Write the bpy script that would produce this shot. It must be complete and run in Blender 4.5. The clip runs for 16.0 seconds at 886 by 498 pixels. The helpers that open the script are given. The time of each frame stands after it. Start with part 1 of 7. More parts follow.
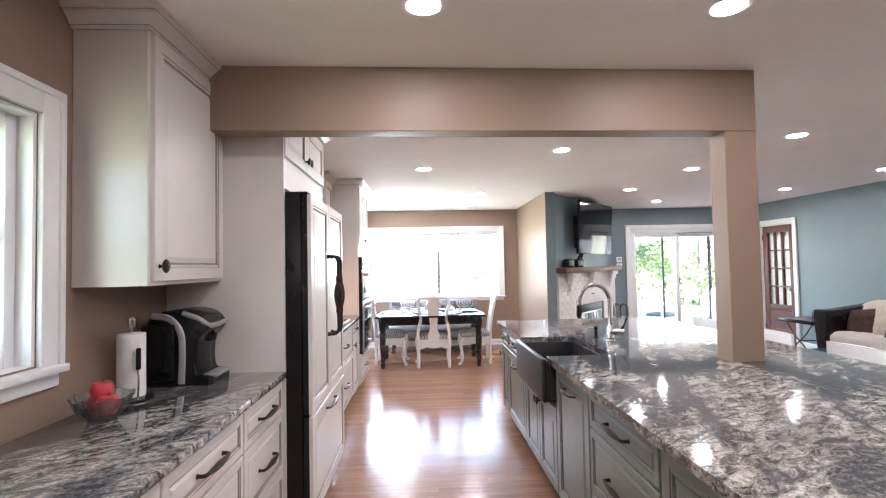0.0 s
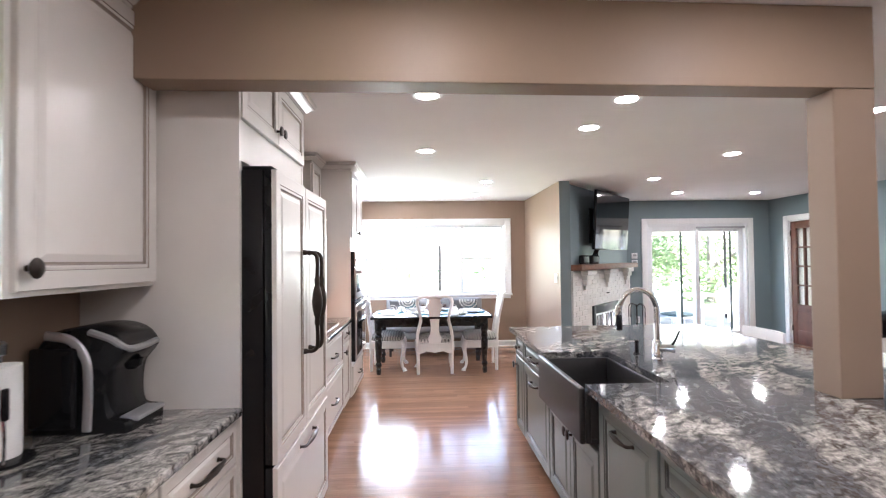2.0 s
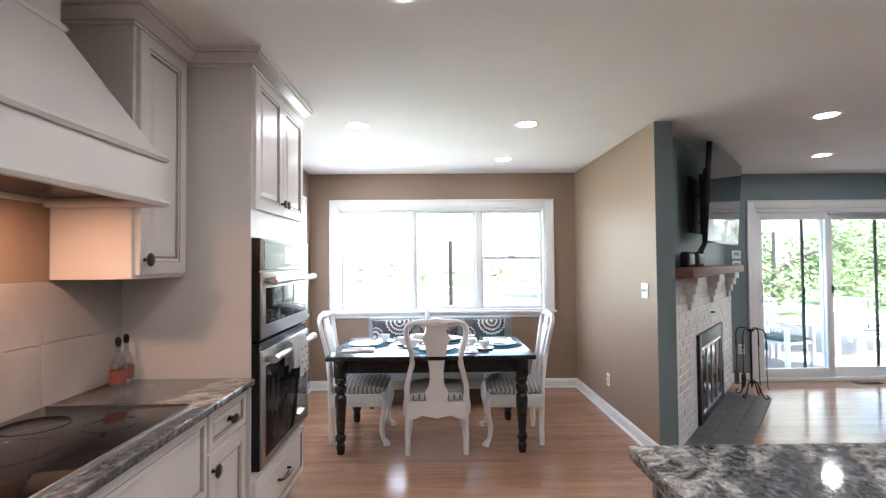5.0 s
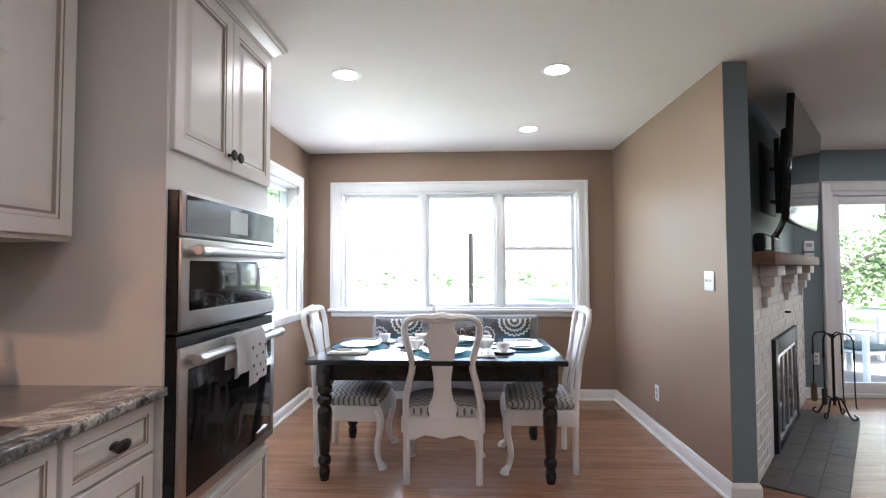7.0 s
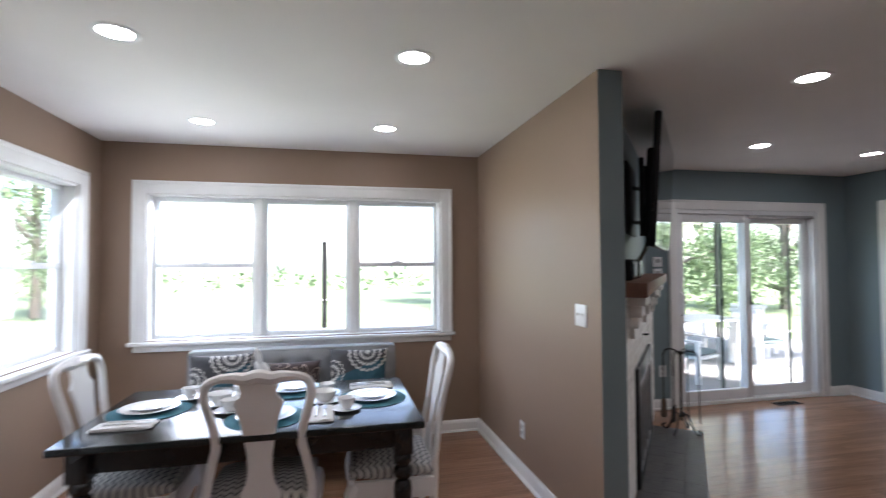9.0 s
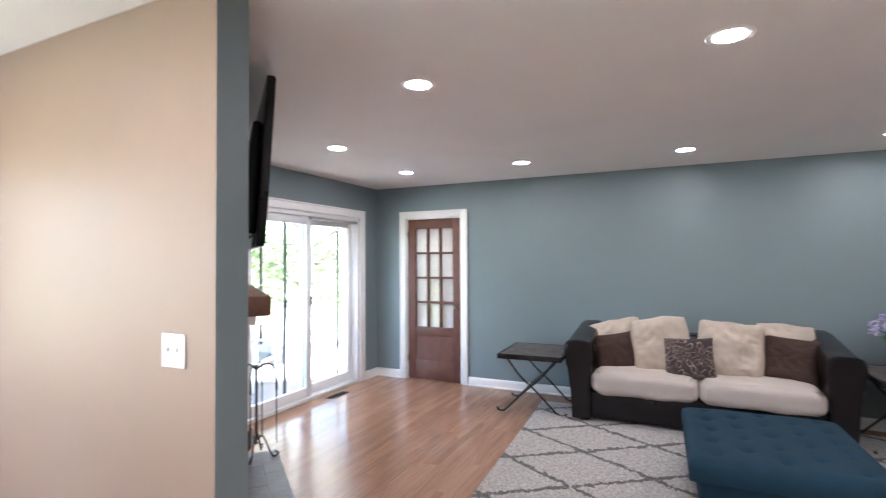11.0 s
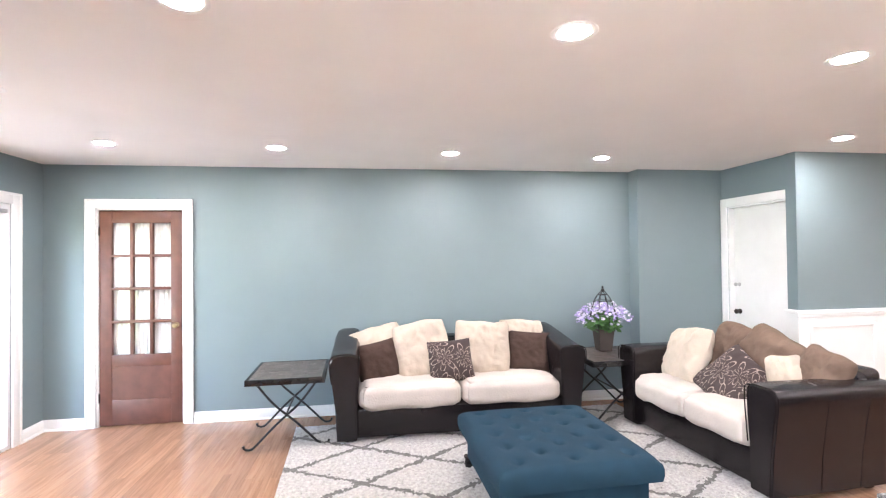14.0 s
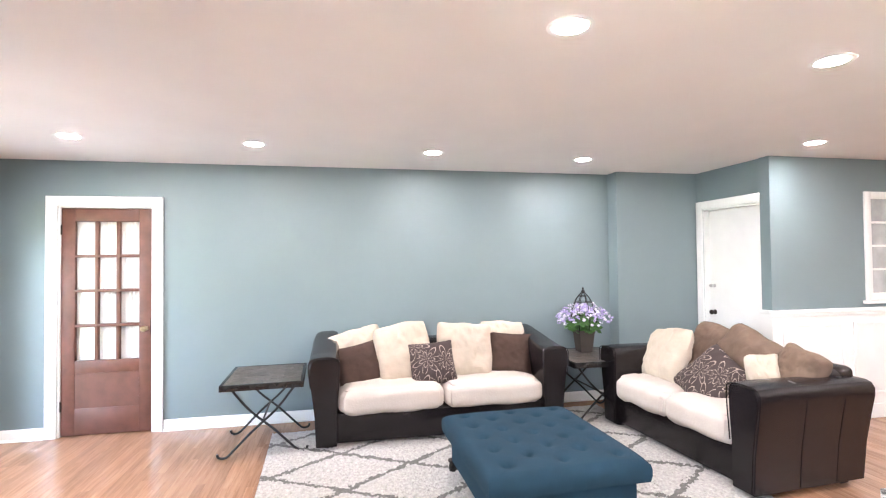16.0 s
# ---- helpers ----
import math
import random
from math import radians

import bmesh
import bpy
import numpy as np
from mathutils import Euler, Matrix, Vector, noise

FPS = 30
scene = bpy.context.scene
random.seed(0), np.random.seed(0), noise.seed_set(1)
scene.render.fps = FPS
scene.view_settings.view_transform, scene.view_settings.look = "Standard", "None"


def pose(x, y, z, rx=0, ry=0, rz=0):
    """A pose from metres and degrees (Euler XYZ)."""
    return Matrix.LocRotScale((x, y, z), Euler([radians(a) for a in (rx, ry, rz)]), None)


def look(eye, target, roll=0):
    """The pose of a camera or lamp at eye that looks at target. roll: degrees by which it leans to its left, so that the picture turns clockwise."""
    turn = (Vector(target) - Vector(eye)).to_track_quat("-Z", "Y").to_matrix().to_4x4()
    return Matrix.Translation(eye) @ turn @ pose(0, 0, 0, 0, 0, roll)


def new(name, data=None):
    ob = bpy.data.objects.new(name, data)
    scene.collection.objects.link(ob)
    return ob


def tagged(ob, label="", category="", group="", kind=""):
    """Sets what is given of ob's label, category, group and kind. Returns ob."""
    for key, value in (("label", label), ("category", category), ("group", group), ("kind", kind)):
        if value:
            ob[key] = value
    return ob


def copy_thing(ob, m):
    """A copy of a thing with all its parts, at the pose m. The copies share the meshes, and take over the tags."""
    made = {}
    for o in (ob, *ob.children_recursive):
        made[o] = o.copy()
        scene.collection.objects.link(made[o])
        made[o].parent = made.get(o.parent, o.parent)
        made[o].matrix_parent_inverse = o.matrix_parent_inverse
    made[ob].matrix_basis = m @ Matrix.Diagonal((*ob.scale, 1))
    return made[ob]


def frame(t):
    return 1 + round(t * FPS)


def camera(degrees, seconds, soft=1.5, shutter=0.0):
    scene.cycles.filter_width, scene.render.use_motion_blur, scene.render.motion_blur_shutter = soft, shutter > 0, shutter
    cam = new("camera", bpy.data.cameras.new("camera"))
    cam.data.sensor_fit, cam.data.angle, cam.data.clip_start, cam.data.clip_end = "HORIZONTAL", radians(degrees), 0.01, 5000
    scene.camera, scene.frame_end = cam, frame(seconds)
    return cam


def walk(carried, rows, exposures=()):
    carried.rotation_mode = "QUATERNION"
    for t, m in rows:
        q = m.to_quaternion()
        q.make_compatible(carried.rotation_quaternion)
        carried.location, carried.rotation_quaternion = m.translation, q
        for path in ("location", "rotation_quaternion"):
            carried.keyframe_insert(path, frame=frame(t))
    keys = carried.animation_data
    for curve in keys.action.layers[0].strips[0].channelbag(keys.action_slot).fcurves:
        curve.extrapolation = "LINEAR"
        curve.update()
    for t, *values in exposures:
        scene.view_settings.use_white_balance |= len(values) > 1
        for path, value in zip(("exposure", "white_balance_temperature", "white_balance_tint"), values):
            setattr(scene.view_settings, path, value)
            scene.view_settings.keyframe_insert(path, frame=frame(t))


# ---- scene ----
cam = camera(84.1, 16.0, soft=1.15, shutter=0.4)
PATH = [
    (0, (0.174, 0.384, 1.426), (0.263, 2.38, 1.496), -1.1),
    (0.5, (0.173, 0.426, 1.434), (0.265, 2.423, 1.496), -1.1),
    (1, (0.172, 0.566, 1.441), (0.263, 2.563, 1.498), -1.0),
    (1.5, (0.154, 0.762, 1.439), (0.246, 2.759, 1.494), -1.0),
    (2, (0.161, 1.045, 1.456), (0.252, 3.042, 1.5), -0.7),
    (2.5, (0.173, 1.414, 1.466), (0.265, 3.412, 1.501), -0.5),
    (3, (0.186, 1.869, 1.481), (0.274, 3.866, 1.509), -0.3),
    (3.5, (0.233, 2.363, 1.461), (0.312, 4.361, 1.501), -0.4),
    (4, (0.264, 2.827, 1.482), (0.332, 4.826, 1.519), -0.4),
    (6.3, (0.447, 4.259, 1.311), (0.38, 6.256, 1.389), -0.5),
    (6.5, (0.459, 4.28, 1.3), (0.378, 6.277, 1.376), -0.4),
    (7, (0.465, 4.387, 1.281), (0.377, 6.384, 1.358), -0.2),
    (7.5, (0.481, 4.491, 1.289), (0.383, 6.487, 1.366), -0.4),
    (8, (0.517, 4.647, 1.341), (0.422, 6.644, 1.416), -0.2),
    (8.5, (0.571, 4.821, 1.409), (0.65, 6.819, 1.478), -0.2),
    (9, (0.637, 5.005, 1.472), (1.078, 6.955, 1.534), -0.3),
    (9.5, (0.681, 5.196, 1.498), (1.58, 6.981, 1.553), -0.4),
    (10, (0.698, 5.429, 1.499), (2.011, 6.937, 1.554), -0.8),
    (10.2, (0.71, 5.517, 1.495), (2.151, 6.902, 1.548), -0.6),
    (12.3, (1.019, 6.169, 1.538), (3.014, 6.308, 1.567), -0.9),
    (12.5, (1.063, 6.2, 1.544), (3.061, 6.27, 1.573), -0.9),
    (13, (1.16, 6.303, 1.55), (3.157, 6.197, 1.577), -0.8),
    (13.5, (1.243, 6.361, 1.536), (3.231, 6.147, 1.569), -0.8),
    (14, (1.307, 6.423, 1.549), (3.286, 6.134, 1.579), -0.7),
    (14.5, (1.351, 6.43, 1.551), (3.322, 6.092, 1.581), -0.7),
    (15, (1.379, 6.486, 1.553), (3.343, 6.109, 1.583), -0.6),
    (15.5, (1.379, 6.477, 1.532), (3.341, 6.093, 1.573), -0.6),
    (16, (1.382, 6.495, 1.524), (3.341, 6.097, 1.568), -0.6),
]
walk(cam, [(t, look(eye, target, roll)) for t, eye, target, roll in PATH],
     [(0, 5.1, 6100, 17), (2, 5.0, 6100, 16), (3, 4.88, 6050, 13), (4, 4.67, 6050, 12), (6.5, 4.06, 6000, 13), (7, 4.06, 6050, 14), (8.5, 3.63, 6050, 15), (9.3, 3.44, 6050, 16), (10, 4.0, 6050, 17), (12.5, 5.78, 6100, 17), (13.5, 6.05, 6200, 17), (16, 6.19, 6350, 17)])

# ---- world and daylight ----
world = bpy.data.worlds.new("sky")
scene.world = world
world.use_nodes = True
wn = world.node_tree
sky = wn.nodes.new("ShaderNodeTexSky")
sky.sky_type = "NISHITA"
sky.sun_disc = False
sky.sun_elevation = radians(48)
sky.sun_rotation = radians(148)
sky.air_density = 1.0
sky.dust_density = 1.5
wn.links.new(sky.outputs[0], wn.nodes["Background"].inputs[0])
wn.nodes["Background"].inputs[1].default_value = 0.09
sun_data = bpy.data.lights.new("sun", "SUN")
sun_data.energy = 4.8
sun_data.angle = radians(12)
sun_data.color = (1.0, 0.96, 0.9)
sun = new("sun", sun_data)
sun.matrix_world = look((14, -22, 34), (0, 0, 0))
EMIT = 8.3


def window_light(name, at, to, w, h, power):
    """The sky's light as it comes in through one opening."""
    d = bpy.data.lights.new(name, "AREA")
    d.shape, d.size, d.size_y, d.energy = "RECTANGLE", w, h, power
    d.color = (0.93, 0.97, 1.0)
    ob = new(name, d)
    ob.matrix_world = look(at, to)
    return ob


window_light("daylight_dining", (-0.38, 9.62, 1.5), (-0.38, 7, -0.3), 0.76, 1.15, 2.9)
window_light("daylight_dining_porch_side", (0.81, 9.62, 1.5), (0.81, 7, -0.3), 1.5, 1.15, 0.55)
window_light("daylight_side", (-1.42, 8.2, 1.5), (1, 8.2, -0.2), 1.4, 1.15, 1.8)
window_light("daylight_slider", (4.98, 9.75, 1.1), (4.98, 8.3, -0.3), 1.7, 1.9, 0.62)

# ---- materials ----
def mat(name, color, rough=0.5, metal=0.0, vary=0.12, scale=6.0, bump=0.05, fine=120.0, coat=0.0, spread=0.0):
    """A plain surface with cloudy variation, fine grain and a little relief."""
    m = bpy.data.materials.new(name)
    m.use_nodes = True
    n, l = m.node_tree.nodes, m.node_tree.links
    b = n["Principled BSDF"]
    b.inputs["Metallic"].default_value = metal
    b.inputs["Coat Weight"].default_value = coat
    tc = n.new("ShaderNodeTexCoord")
    big = n.new("ShaderNodeTexNoise")
    big.inputs["Scale"].default_value, big.inputs["Detail"].default_value = scale, 5
    l.new(tc.outputs["Object"], big.inputs["Vector"])
    ramp = n.new("ShaderNodeValToRGB")
    ramp.color_ramp.elements[0].position, ramp.color_ramp.elements[1].position = 0.3, 0.7
    ramp.color_ramp.elements[0].color = (*[c * (1 - vary) for c in color], 1)
    ramp.color_ramp.elements[1].color = (*[min(1, c * (1 + vary)) for c in color], 1)
    l.new(big.outputs["Fac"], ramp.inputs[0])
    out = ramp.outputs[0]
    if spread:
        info = n.new("ShaderNodeObjectInfo")
        hsv = n.new("ShaderNodeHueSaturation")
        mr = n.new("ShaderNodeMapRange")
        mr.inputs["To Min"].default_value, mr.inputs["To Max"].default_value = 1 - spread, 1 + spread
        l.new(info.outputs["Random"], mr.inputs["Value"])
        l.new(mr.outputs[0], hsv.inputs["Value"])
        l.new(out, hsv.inputs["Color"])
        out = hsv.outputs[0]
    l.new(out, b.inputs["Base Color"])
    small = n.new("ShaderNodeTexNoise")
    small.inputs["Scale"].default_value, small.inputs["Detail"].default_value = fine, 3
    l.new(tc.outputs["Object"], small.inputs["Vector"])
    rr = n.new("ShaderNodeMapRange")
    rr.inputs["To Min"].default_value, rr.inputs["To Max"].default_value = max(0.02, rough - 0.06), min(1, rough + 0.06)
    l.new(big.outputs["Fac"], rr.inputs["Value"])
    l.new(rr.outputs[0], b.inputs["Roughness"])
    if bump:
        bp = n.new("ShaderNodeBump")
        bp.inputs["Strength"].default_value, bp.inputs["Distance"].default_value = bump, 0.01
        l.new(small.outputs["Fac"], bp.inputs["Height"])
        l.new(bp.outputs[0], b.inputs["Normal"])
    return m


def nodes_of(m):
    return m.node_tree.nodes, m.node_tree.links, m.node_tree.nodes["Principled BSDF"]


def stops(ramp, rows):
    e = ramp.color_ramp.elements
    while len(e) < len(rows):
        e.new(0.5)
    for k, (p, c) in enumerate(rows):
        e[k].position, e[k].color = p, (*c, 1)


def granite(name="granite"):
    """Pale flecked stone crossed by broad dark blue-grey drifts."""
    m = bpy.data.materials.new(name)
    m.use_nodes = True
    n, l, b = nodes_of(m)
    tc = n.new("ShaderNodeTexCoord")

    def drawn_out(turn, long, short):
        mp = n.new("ShaderNodeMapping")
        mp.vector_type = "TEXTURE"
        mp.inputs["Rotation"].default_value = (0, 0, radians(turn))
        mp.inputs["Scale"].default_value = (long, short, short)
        l.new(tc.outputs["Object"], mp.inputs["Vector"])
        return mp.outputs[0]

    def noise_at(sc, det, rough, dist, vec):
        t = n.new("ShaderNodeTexNoise")
        for key, v in (("Scale", sc), ("Detail", det), ("Roughness", rough), ("Distortion", dist)):
            t.inputs[key].default_value = v
        l.new(vec, t.inputs["Vector"])
        return t.outputs["Fac"]

    def ramp(src, rows):
        r = n.new("ShaderNodeValToRGB")
        stops(r, rows)
        l.new(src, r.inputs[0])
        return r.outputs[0]

    def mix(kind, fac, a, c):
        x = n.new("ShaderNodeMixRGB")
        x.blend_type = kind
        for k, v in enumerate((fac, a, c)):
            if isinstance(v, (int, float)):
                x.inputs[k].default_value = v
            else:
                l.new(v, x.inputs[k])
        return x.outputs[0]
    flecks = ramp(noise_at(24, 8, 0.78, 0.7, drawn_out(34, 1.7, 0.85)), [(0.39, (0.045, 0.046, 0.048)), (0.46, (0.17, 0.166, 0.158)), (0.515, (0.36, 0.345, 0.322)), (0.6, (0.56, 0.535, 0.50))])
    clouds = ramp(noise_at(4.5, 5, 0.6, 0.6, drawn_out(60, 1.5, 0.8)), [(0.38, (0.6, 0.61, 0.61)), (0.56, (1.0, 0.99, 0.97))])
    pale = mix("MULTIPLY", 1.0, flecks, clouds)
    dark = ramp(noise_at(45, 6, 0.72, 0.3, tc.outputs["Object"]), [(0.4, (0.028, 0.031, 0.038)), (0.54, (0.075, 0.081, 0.092)), (0.68, (0.24, 0.245, 0.255))])
    drift = ramp(noise_at(2.5, 8, 0.64, 0.5, drawn_out(70, 2.2, 0.62)), [(0.488, (0, 0, 0)), (0.55, (0.88, 0.88, 0.88))])
    stone = mix("MIX", drift, pale, dark)
    speck = ramp(noise_at(130, 3, 0.6, 0.2, tc.outputs["Object"]), [(0.36, (0.35, 0.35, 0.36)), (0.5, (1, 1, 1)), (0.66, (1.35, 1.33, 1.3))])
    l.new(mix("MULTIPLY", 0.7, stone, speck), b.inputs["Base Color"])
    b.inputs["Roughness"].default_value = 0.07
    b.inputs["Specular IOR Level"].default_value = 0.6
    return m


def oak(name="oak", island=False):
    m = bpy.data.materials.new(name)
    m.use_nodes = True
    n, l, b = nodes_of(m)
    tc = n.new("ShaderNodeTexCoord")
    rnd = n.new("ShaderNodeNewGeometry").outputs["Random Per Island"] if island else n.new("ShaderNodeObjectInfo").outputs["Random"]
    add = n.new("ShaderNodeVectorMath")
    add.operation = "ADD"
    sc = n.new("ShaderNodeMath")
    sc.operation = "MULTIPLY"
    sc.inputs[1].default_value = 37.0
    l.new(rnd, sc.inputs[0])
    l.new(tc.outputs["Object"], add.inputs[0])
    l.new(sc.outputs[0], add.inputs[1])
    mp = n.new("ShaderNodeMapping")
    mp.inputs["Scale"].default_value = (1.6, 26, 10)
    l.new(add.outputs[0], mp.inputs["Vector"])
    g = n.new("ShaderNodeTexNoise")
    g.inputs["Scale"].default_value, g.inputs["Detail"].default_value, g.inputs["Distortion"].default_value = 2.2, 7, 0.6
    l.new(mp.outputs[0], g.inputs["Vector"])
    r = n.new("ShaderNodeValToRGB")
    stops(r, [(0.25, (0.235, 0.125, 0.073)), (0.5, (0.308, 0.172, 0.106)), (0.78, (0.368, 0.215, 0.139))])
    l.new(g.outputs["Fac"], r.inputs[0])
    hsv = n.new("ShaderNodeHueSaturation")
    mr = n.new("ShaderNodeMapRange")
    mr.inputs["To Min"].default_value, mr.inputs["To Max"].default_value = 0.84, 1.13
    l.new(rnd, mr.inputs["Value"])
    l.new(mr.outputs[0], hsv.inputs["Value"])
    l.new(r.outputs[0], hsv.inputs["Color"])
    l.new(hsv.outputs[0], b.inputs["Base Color"])
    b.inputs["Roughness"].default_value = 0.17
    b.inputs["Specular IOR Level"].default_value = 0.42
    bp = n.new("ShaderNodeBump")
    bp.inputs["Strength"].default_value, bp.inputs["Distance"].default_value = 0.06, 0.004
    l.new(g.outputs["Fac"], bp.inputs["Height"])
    l.new(bp.outputs[0], b.inputs["Normal"])
    return m


def glass(name, tint=(1, 1, 1), rough=0.0, base=0.04):
    m = bpy.data.materials.new(name)
    m.use_nodes = True
    n, l = m.node_tree.nodes, m.node_tree.links
    n.clear()
    out = n.new("ShaderNodeOutputMaterial")
    tr = n.new("ShaderNodeBsdfTransparent")
    tr.inputs[0].default_value = (*tint, 1)
    gl = n.new("ShaderNodeBsdfGlossy")
    gl.inputs["Roughness"].default_value = rough
    lw = n.new("ShaderNodeLayerWeight")
    lw.inputs[0].default_value = 0.5
    pw = n.new("ShaderNodeMath")
    pw.operation = "POWER"
    pw.inputs[1].default_value = 5.0
    l.new(lw.outputs["Facing"], pw.inputs[0])
    fr = n.new("ShaderNodeMapRange")
    fr.inputs["To Min"].default_value, fr.inputs["To Max"].default_value = base, 0.9
    l.new(pw.outputs[0], fr.inputs["Value"])
    mx = n.new("ShaderNodeMixShader")
    l.new(fr.outputs[0], mx.inputs[0])
    l.new(tr.outputs[0], mx.inputs[1])
    l.new(gl.outputs[0], mx.inputs[2])
    l.new(mx.outputs[0], out.inputs[0])
    return m


def glow(name, color, strength):
    m = bpy.data.materials.new(name)
    m.use_nodes = True
    b = m.node_tree.nodes["Principled BSDF"]
    b.inputs["Base Color"].default_value = (*color, 1)
    b.inputs["Emission Color"].default_value = (*color, 1)
    b.inputs["Emission Strength"].default_value = strength
    return m


def zigzag(name):
    """Woven chevron cloth."""
    m = mat(name, (0.62, 0.6, 0.57), 0.9, bump=0.2)
    n, l, b = nodes_of(m)
    tc = n.new("ShaderNodeTexCoord")
    sp = n.new("ShaderNodeSeparateXYZ")
    l.new(tc.outputs["Object"], sp.inputs[0])

    def math(op, a, c):
        t = n.new("ShaderNodeMath")
        t.operation = op
        for k, v in enumerate((a, c)):
            if isinstance(v, (int, float)):
                t.inputs[k].default_value = v
            else:
                l.new(v, t.inputs[k])
        return t.outputs[0]
    wave = math("PINGPONG", sp.outputs[0], 0.02)
    band = math("PINGPONG", math("ADD", sp.outputs[1], wave), 0.017)
    dark = math("LESS_THAN", band, 0.0056)
    mx = n.new("ShaderNodeMixRGB")
    mx.inputs[1].default_value, mx.inputs[2].default_value = (0.50, 0.485, 0.455, 1), (0.14, 0.14, 0.145, 1)
    l.new(dark, mx.inputs[0])
    l.new(mx.outputs[0], b.inputs["Base Color"])
    return m


def medallion_cloth(name, low, high, line):
    """Cloth printed with lace-edged medallions on a two-toned ground."""
    m = mat(name, low, 0.85, bump=0.2)
    n, l, b = nodes_of(m)

    def math(op, a, c=0.0):
        t = n.new("ShaderNodeMath")
        t.operation = op
        for k, v in enumerate((a, c)):
            if isinstance(v, (int, float)):
                t.inputs[k].default_value = v
            else:
                l.new(v, t.inputs[k])
        return t.outputs[0]
    tc = n.new("ShaderNodeTexCoord")
    sp = n.new("ShaderNodeSeparateXYZ")
    l.new(tc.outputs["Object"], sp.inputs[0])
    print_ = None
    for cx, cy, rad, lobes in ((0.07, 0.15, 0.16, 11), (-0.19, 0.0, 0.085, 8), (0.13, -0.15, 0.08, 8)):
        dx, dy = math("SUBTRACT", sp.outputs[0], cx), math("SUBTRACT", sp.outputs[1], cy)
        r = math("SQRT", math("ADD", math("MULTIPLY", dx, dx), math("MULTIPLY", dy, dy)))
        wave = math("MULTIPLY", math("ABSOLUTE", math("SINE", math("MULTIPLY", math("ARCTAN2", dy, dx), lobes))), 0.014)
        rings = math("LESS_THAN", math("PINGPONG", math("SUBTRACT", r, wave), 0.021), 0.0075)
        ink = math("MULTIPLY", rings, math("LESS_THAN", math("SUBTRACT", r, wave), rad))
        print_ = ink if print_ is None else math("MAXIMUM", print_, ink)
    ground = n.new("ShaderNodeMixRGB")
    ground.inputs[1].default_value, ground.inputs[2].default_value = (*low, 1), (*high, 1)
    l.new(math("GREATER_THAN", math("ADD", sp.outputs[1], math("MULTIPLY", sp.outputs[0], -0.4)), 0.03), ground.inputs[0])
    mx = n.new("ShaderNodeMixRGB")
    mx.inputs[2].default_value = (*line, 1)
    l.new(print_, mx.inputs[0])
    l.new(ground.outputs[0], mx.inputs[1])
    l.new(mx.outputs[0], b.inputs["Base Color"])
    return m


def flower_cloth(name, ground, line):
    """Cloth embroidered with outlined six-petal flowers."""
    m = mat(name, ground, 0.85, bump=0.2)
    n, l, b = nodes_of(m)

    def math(op, a, c=0.0):
        t = n.new("ShaderNodeMath")
        t.operation = op
        for k, v in enumerate((a, c)):
            if isinstance(v, (int, float)):
                t.inputs[k].default_value = v
            else:
                l.new(v, t.inputs[k])
        return t.outputs[0]
    tc = n.new("ShaderNodeTexCoord")
    flat = n.new("ShaderNodeVectorMath")
    flat.operation = "MULTIPLY"
    flat.inputs[1].default_value = (4.6, 4.6, 0)
    l.new(tc.outputs["Object"], flat.inputs[0])
    v = n.new("ShaderNodeTexVoronoi")
    v.inputs["Scale"].default_value = 1.0
    l.new(flat.outputs[0], v.inputs["Vector"])
    d = n.new("ShaderNodeVectorMath")
    d.operation = "SUBTRACT"
    l.new(flat.outputs[0], d.inputs[0])
    l.new(v.outputs["Position"], d.inputs[1])
    sp = n.new("ShaderNodeSeparateXYZ")
    l.new(d.outputs[0], sp.inputs[0])
    ang = math("ARCTAN2", sp.outputs[1], sp.outputs[0])
    r = math("SQRT", math("ADD", math("MULTIPLY", sp.outputs[0], sp.outputs[0]), math("MULTIPLY", sp.outputs[1], sp.outputs[1])))
    petal = math("MULTIPLY", math("ABSOLUTE", math("COSINE", math("MULTIPLY", ang, 3.5))), 0.6)
    hit = math("LESS_THAN", math("ABSOLUTE", math("SUBTRACT", r, petal)), 0.028)
    hit2 = math("LESS_THAN", math("ABSOLUTE", math("SUBTRACT", r, math("MULTIPLY", petal, 0.55))), 0.018)
    mx = n.new("ShaderNodeMixRGB")
    mx.inputs[1].default_value, mx.inputs[2].default_value = (*ground, 1), (*line, 1)
    l.new(math("MAXIMUM", hit, hit2), mx.inputs[0])
    l.new(mx.outputs[0], b.inputs["Base Color"])
    return m


def leafy(name, color):
    """Leaves that let some light through."""
    m = mat(name, color, 0.6, vary=0.35, scale=2.5, bump=0)
    n, l, b = nodes_of(m)
    tl = n.new("ShaderNodeBsdfTranslucent")
    l.new(b.inputs["Base Color"].links[0].from_socket, tl.inputs[0])
    mx = n.new("ShaderNodeMixShader")
    mx.inputs[0].default_value = 0.5
    l.new(b.outputs[0], mx.inputs[1])
    l.new(tl.outputs[0], mx.inputs[2])
    l.new(mx.outputs[0], n["Material Output"].inputs[0])
    return m


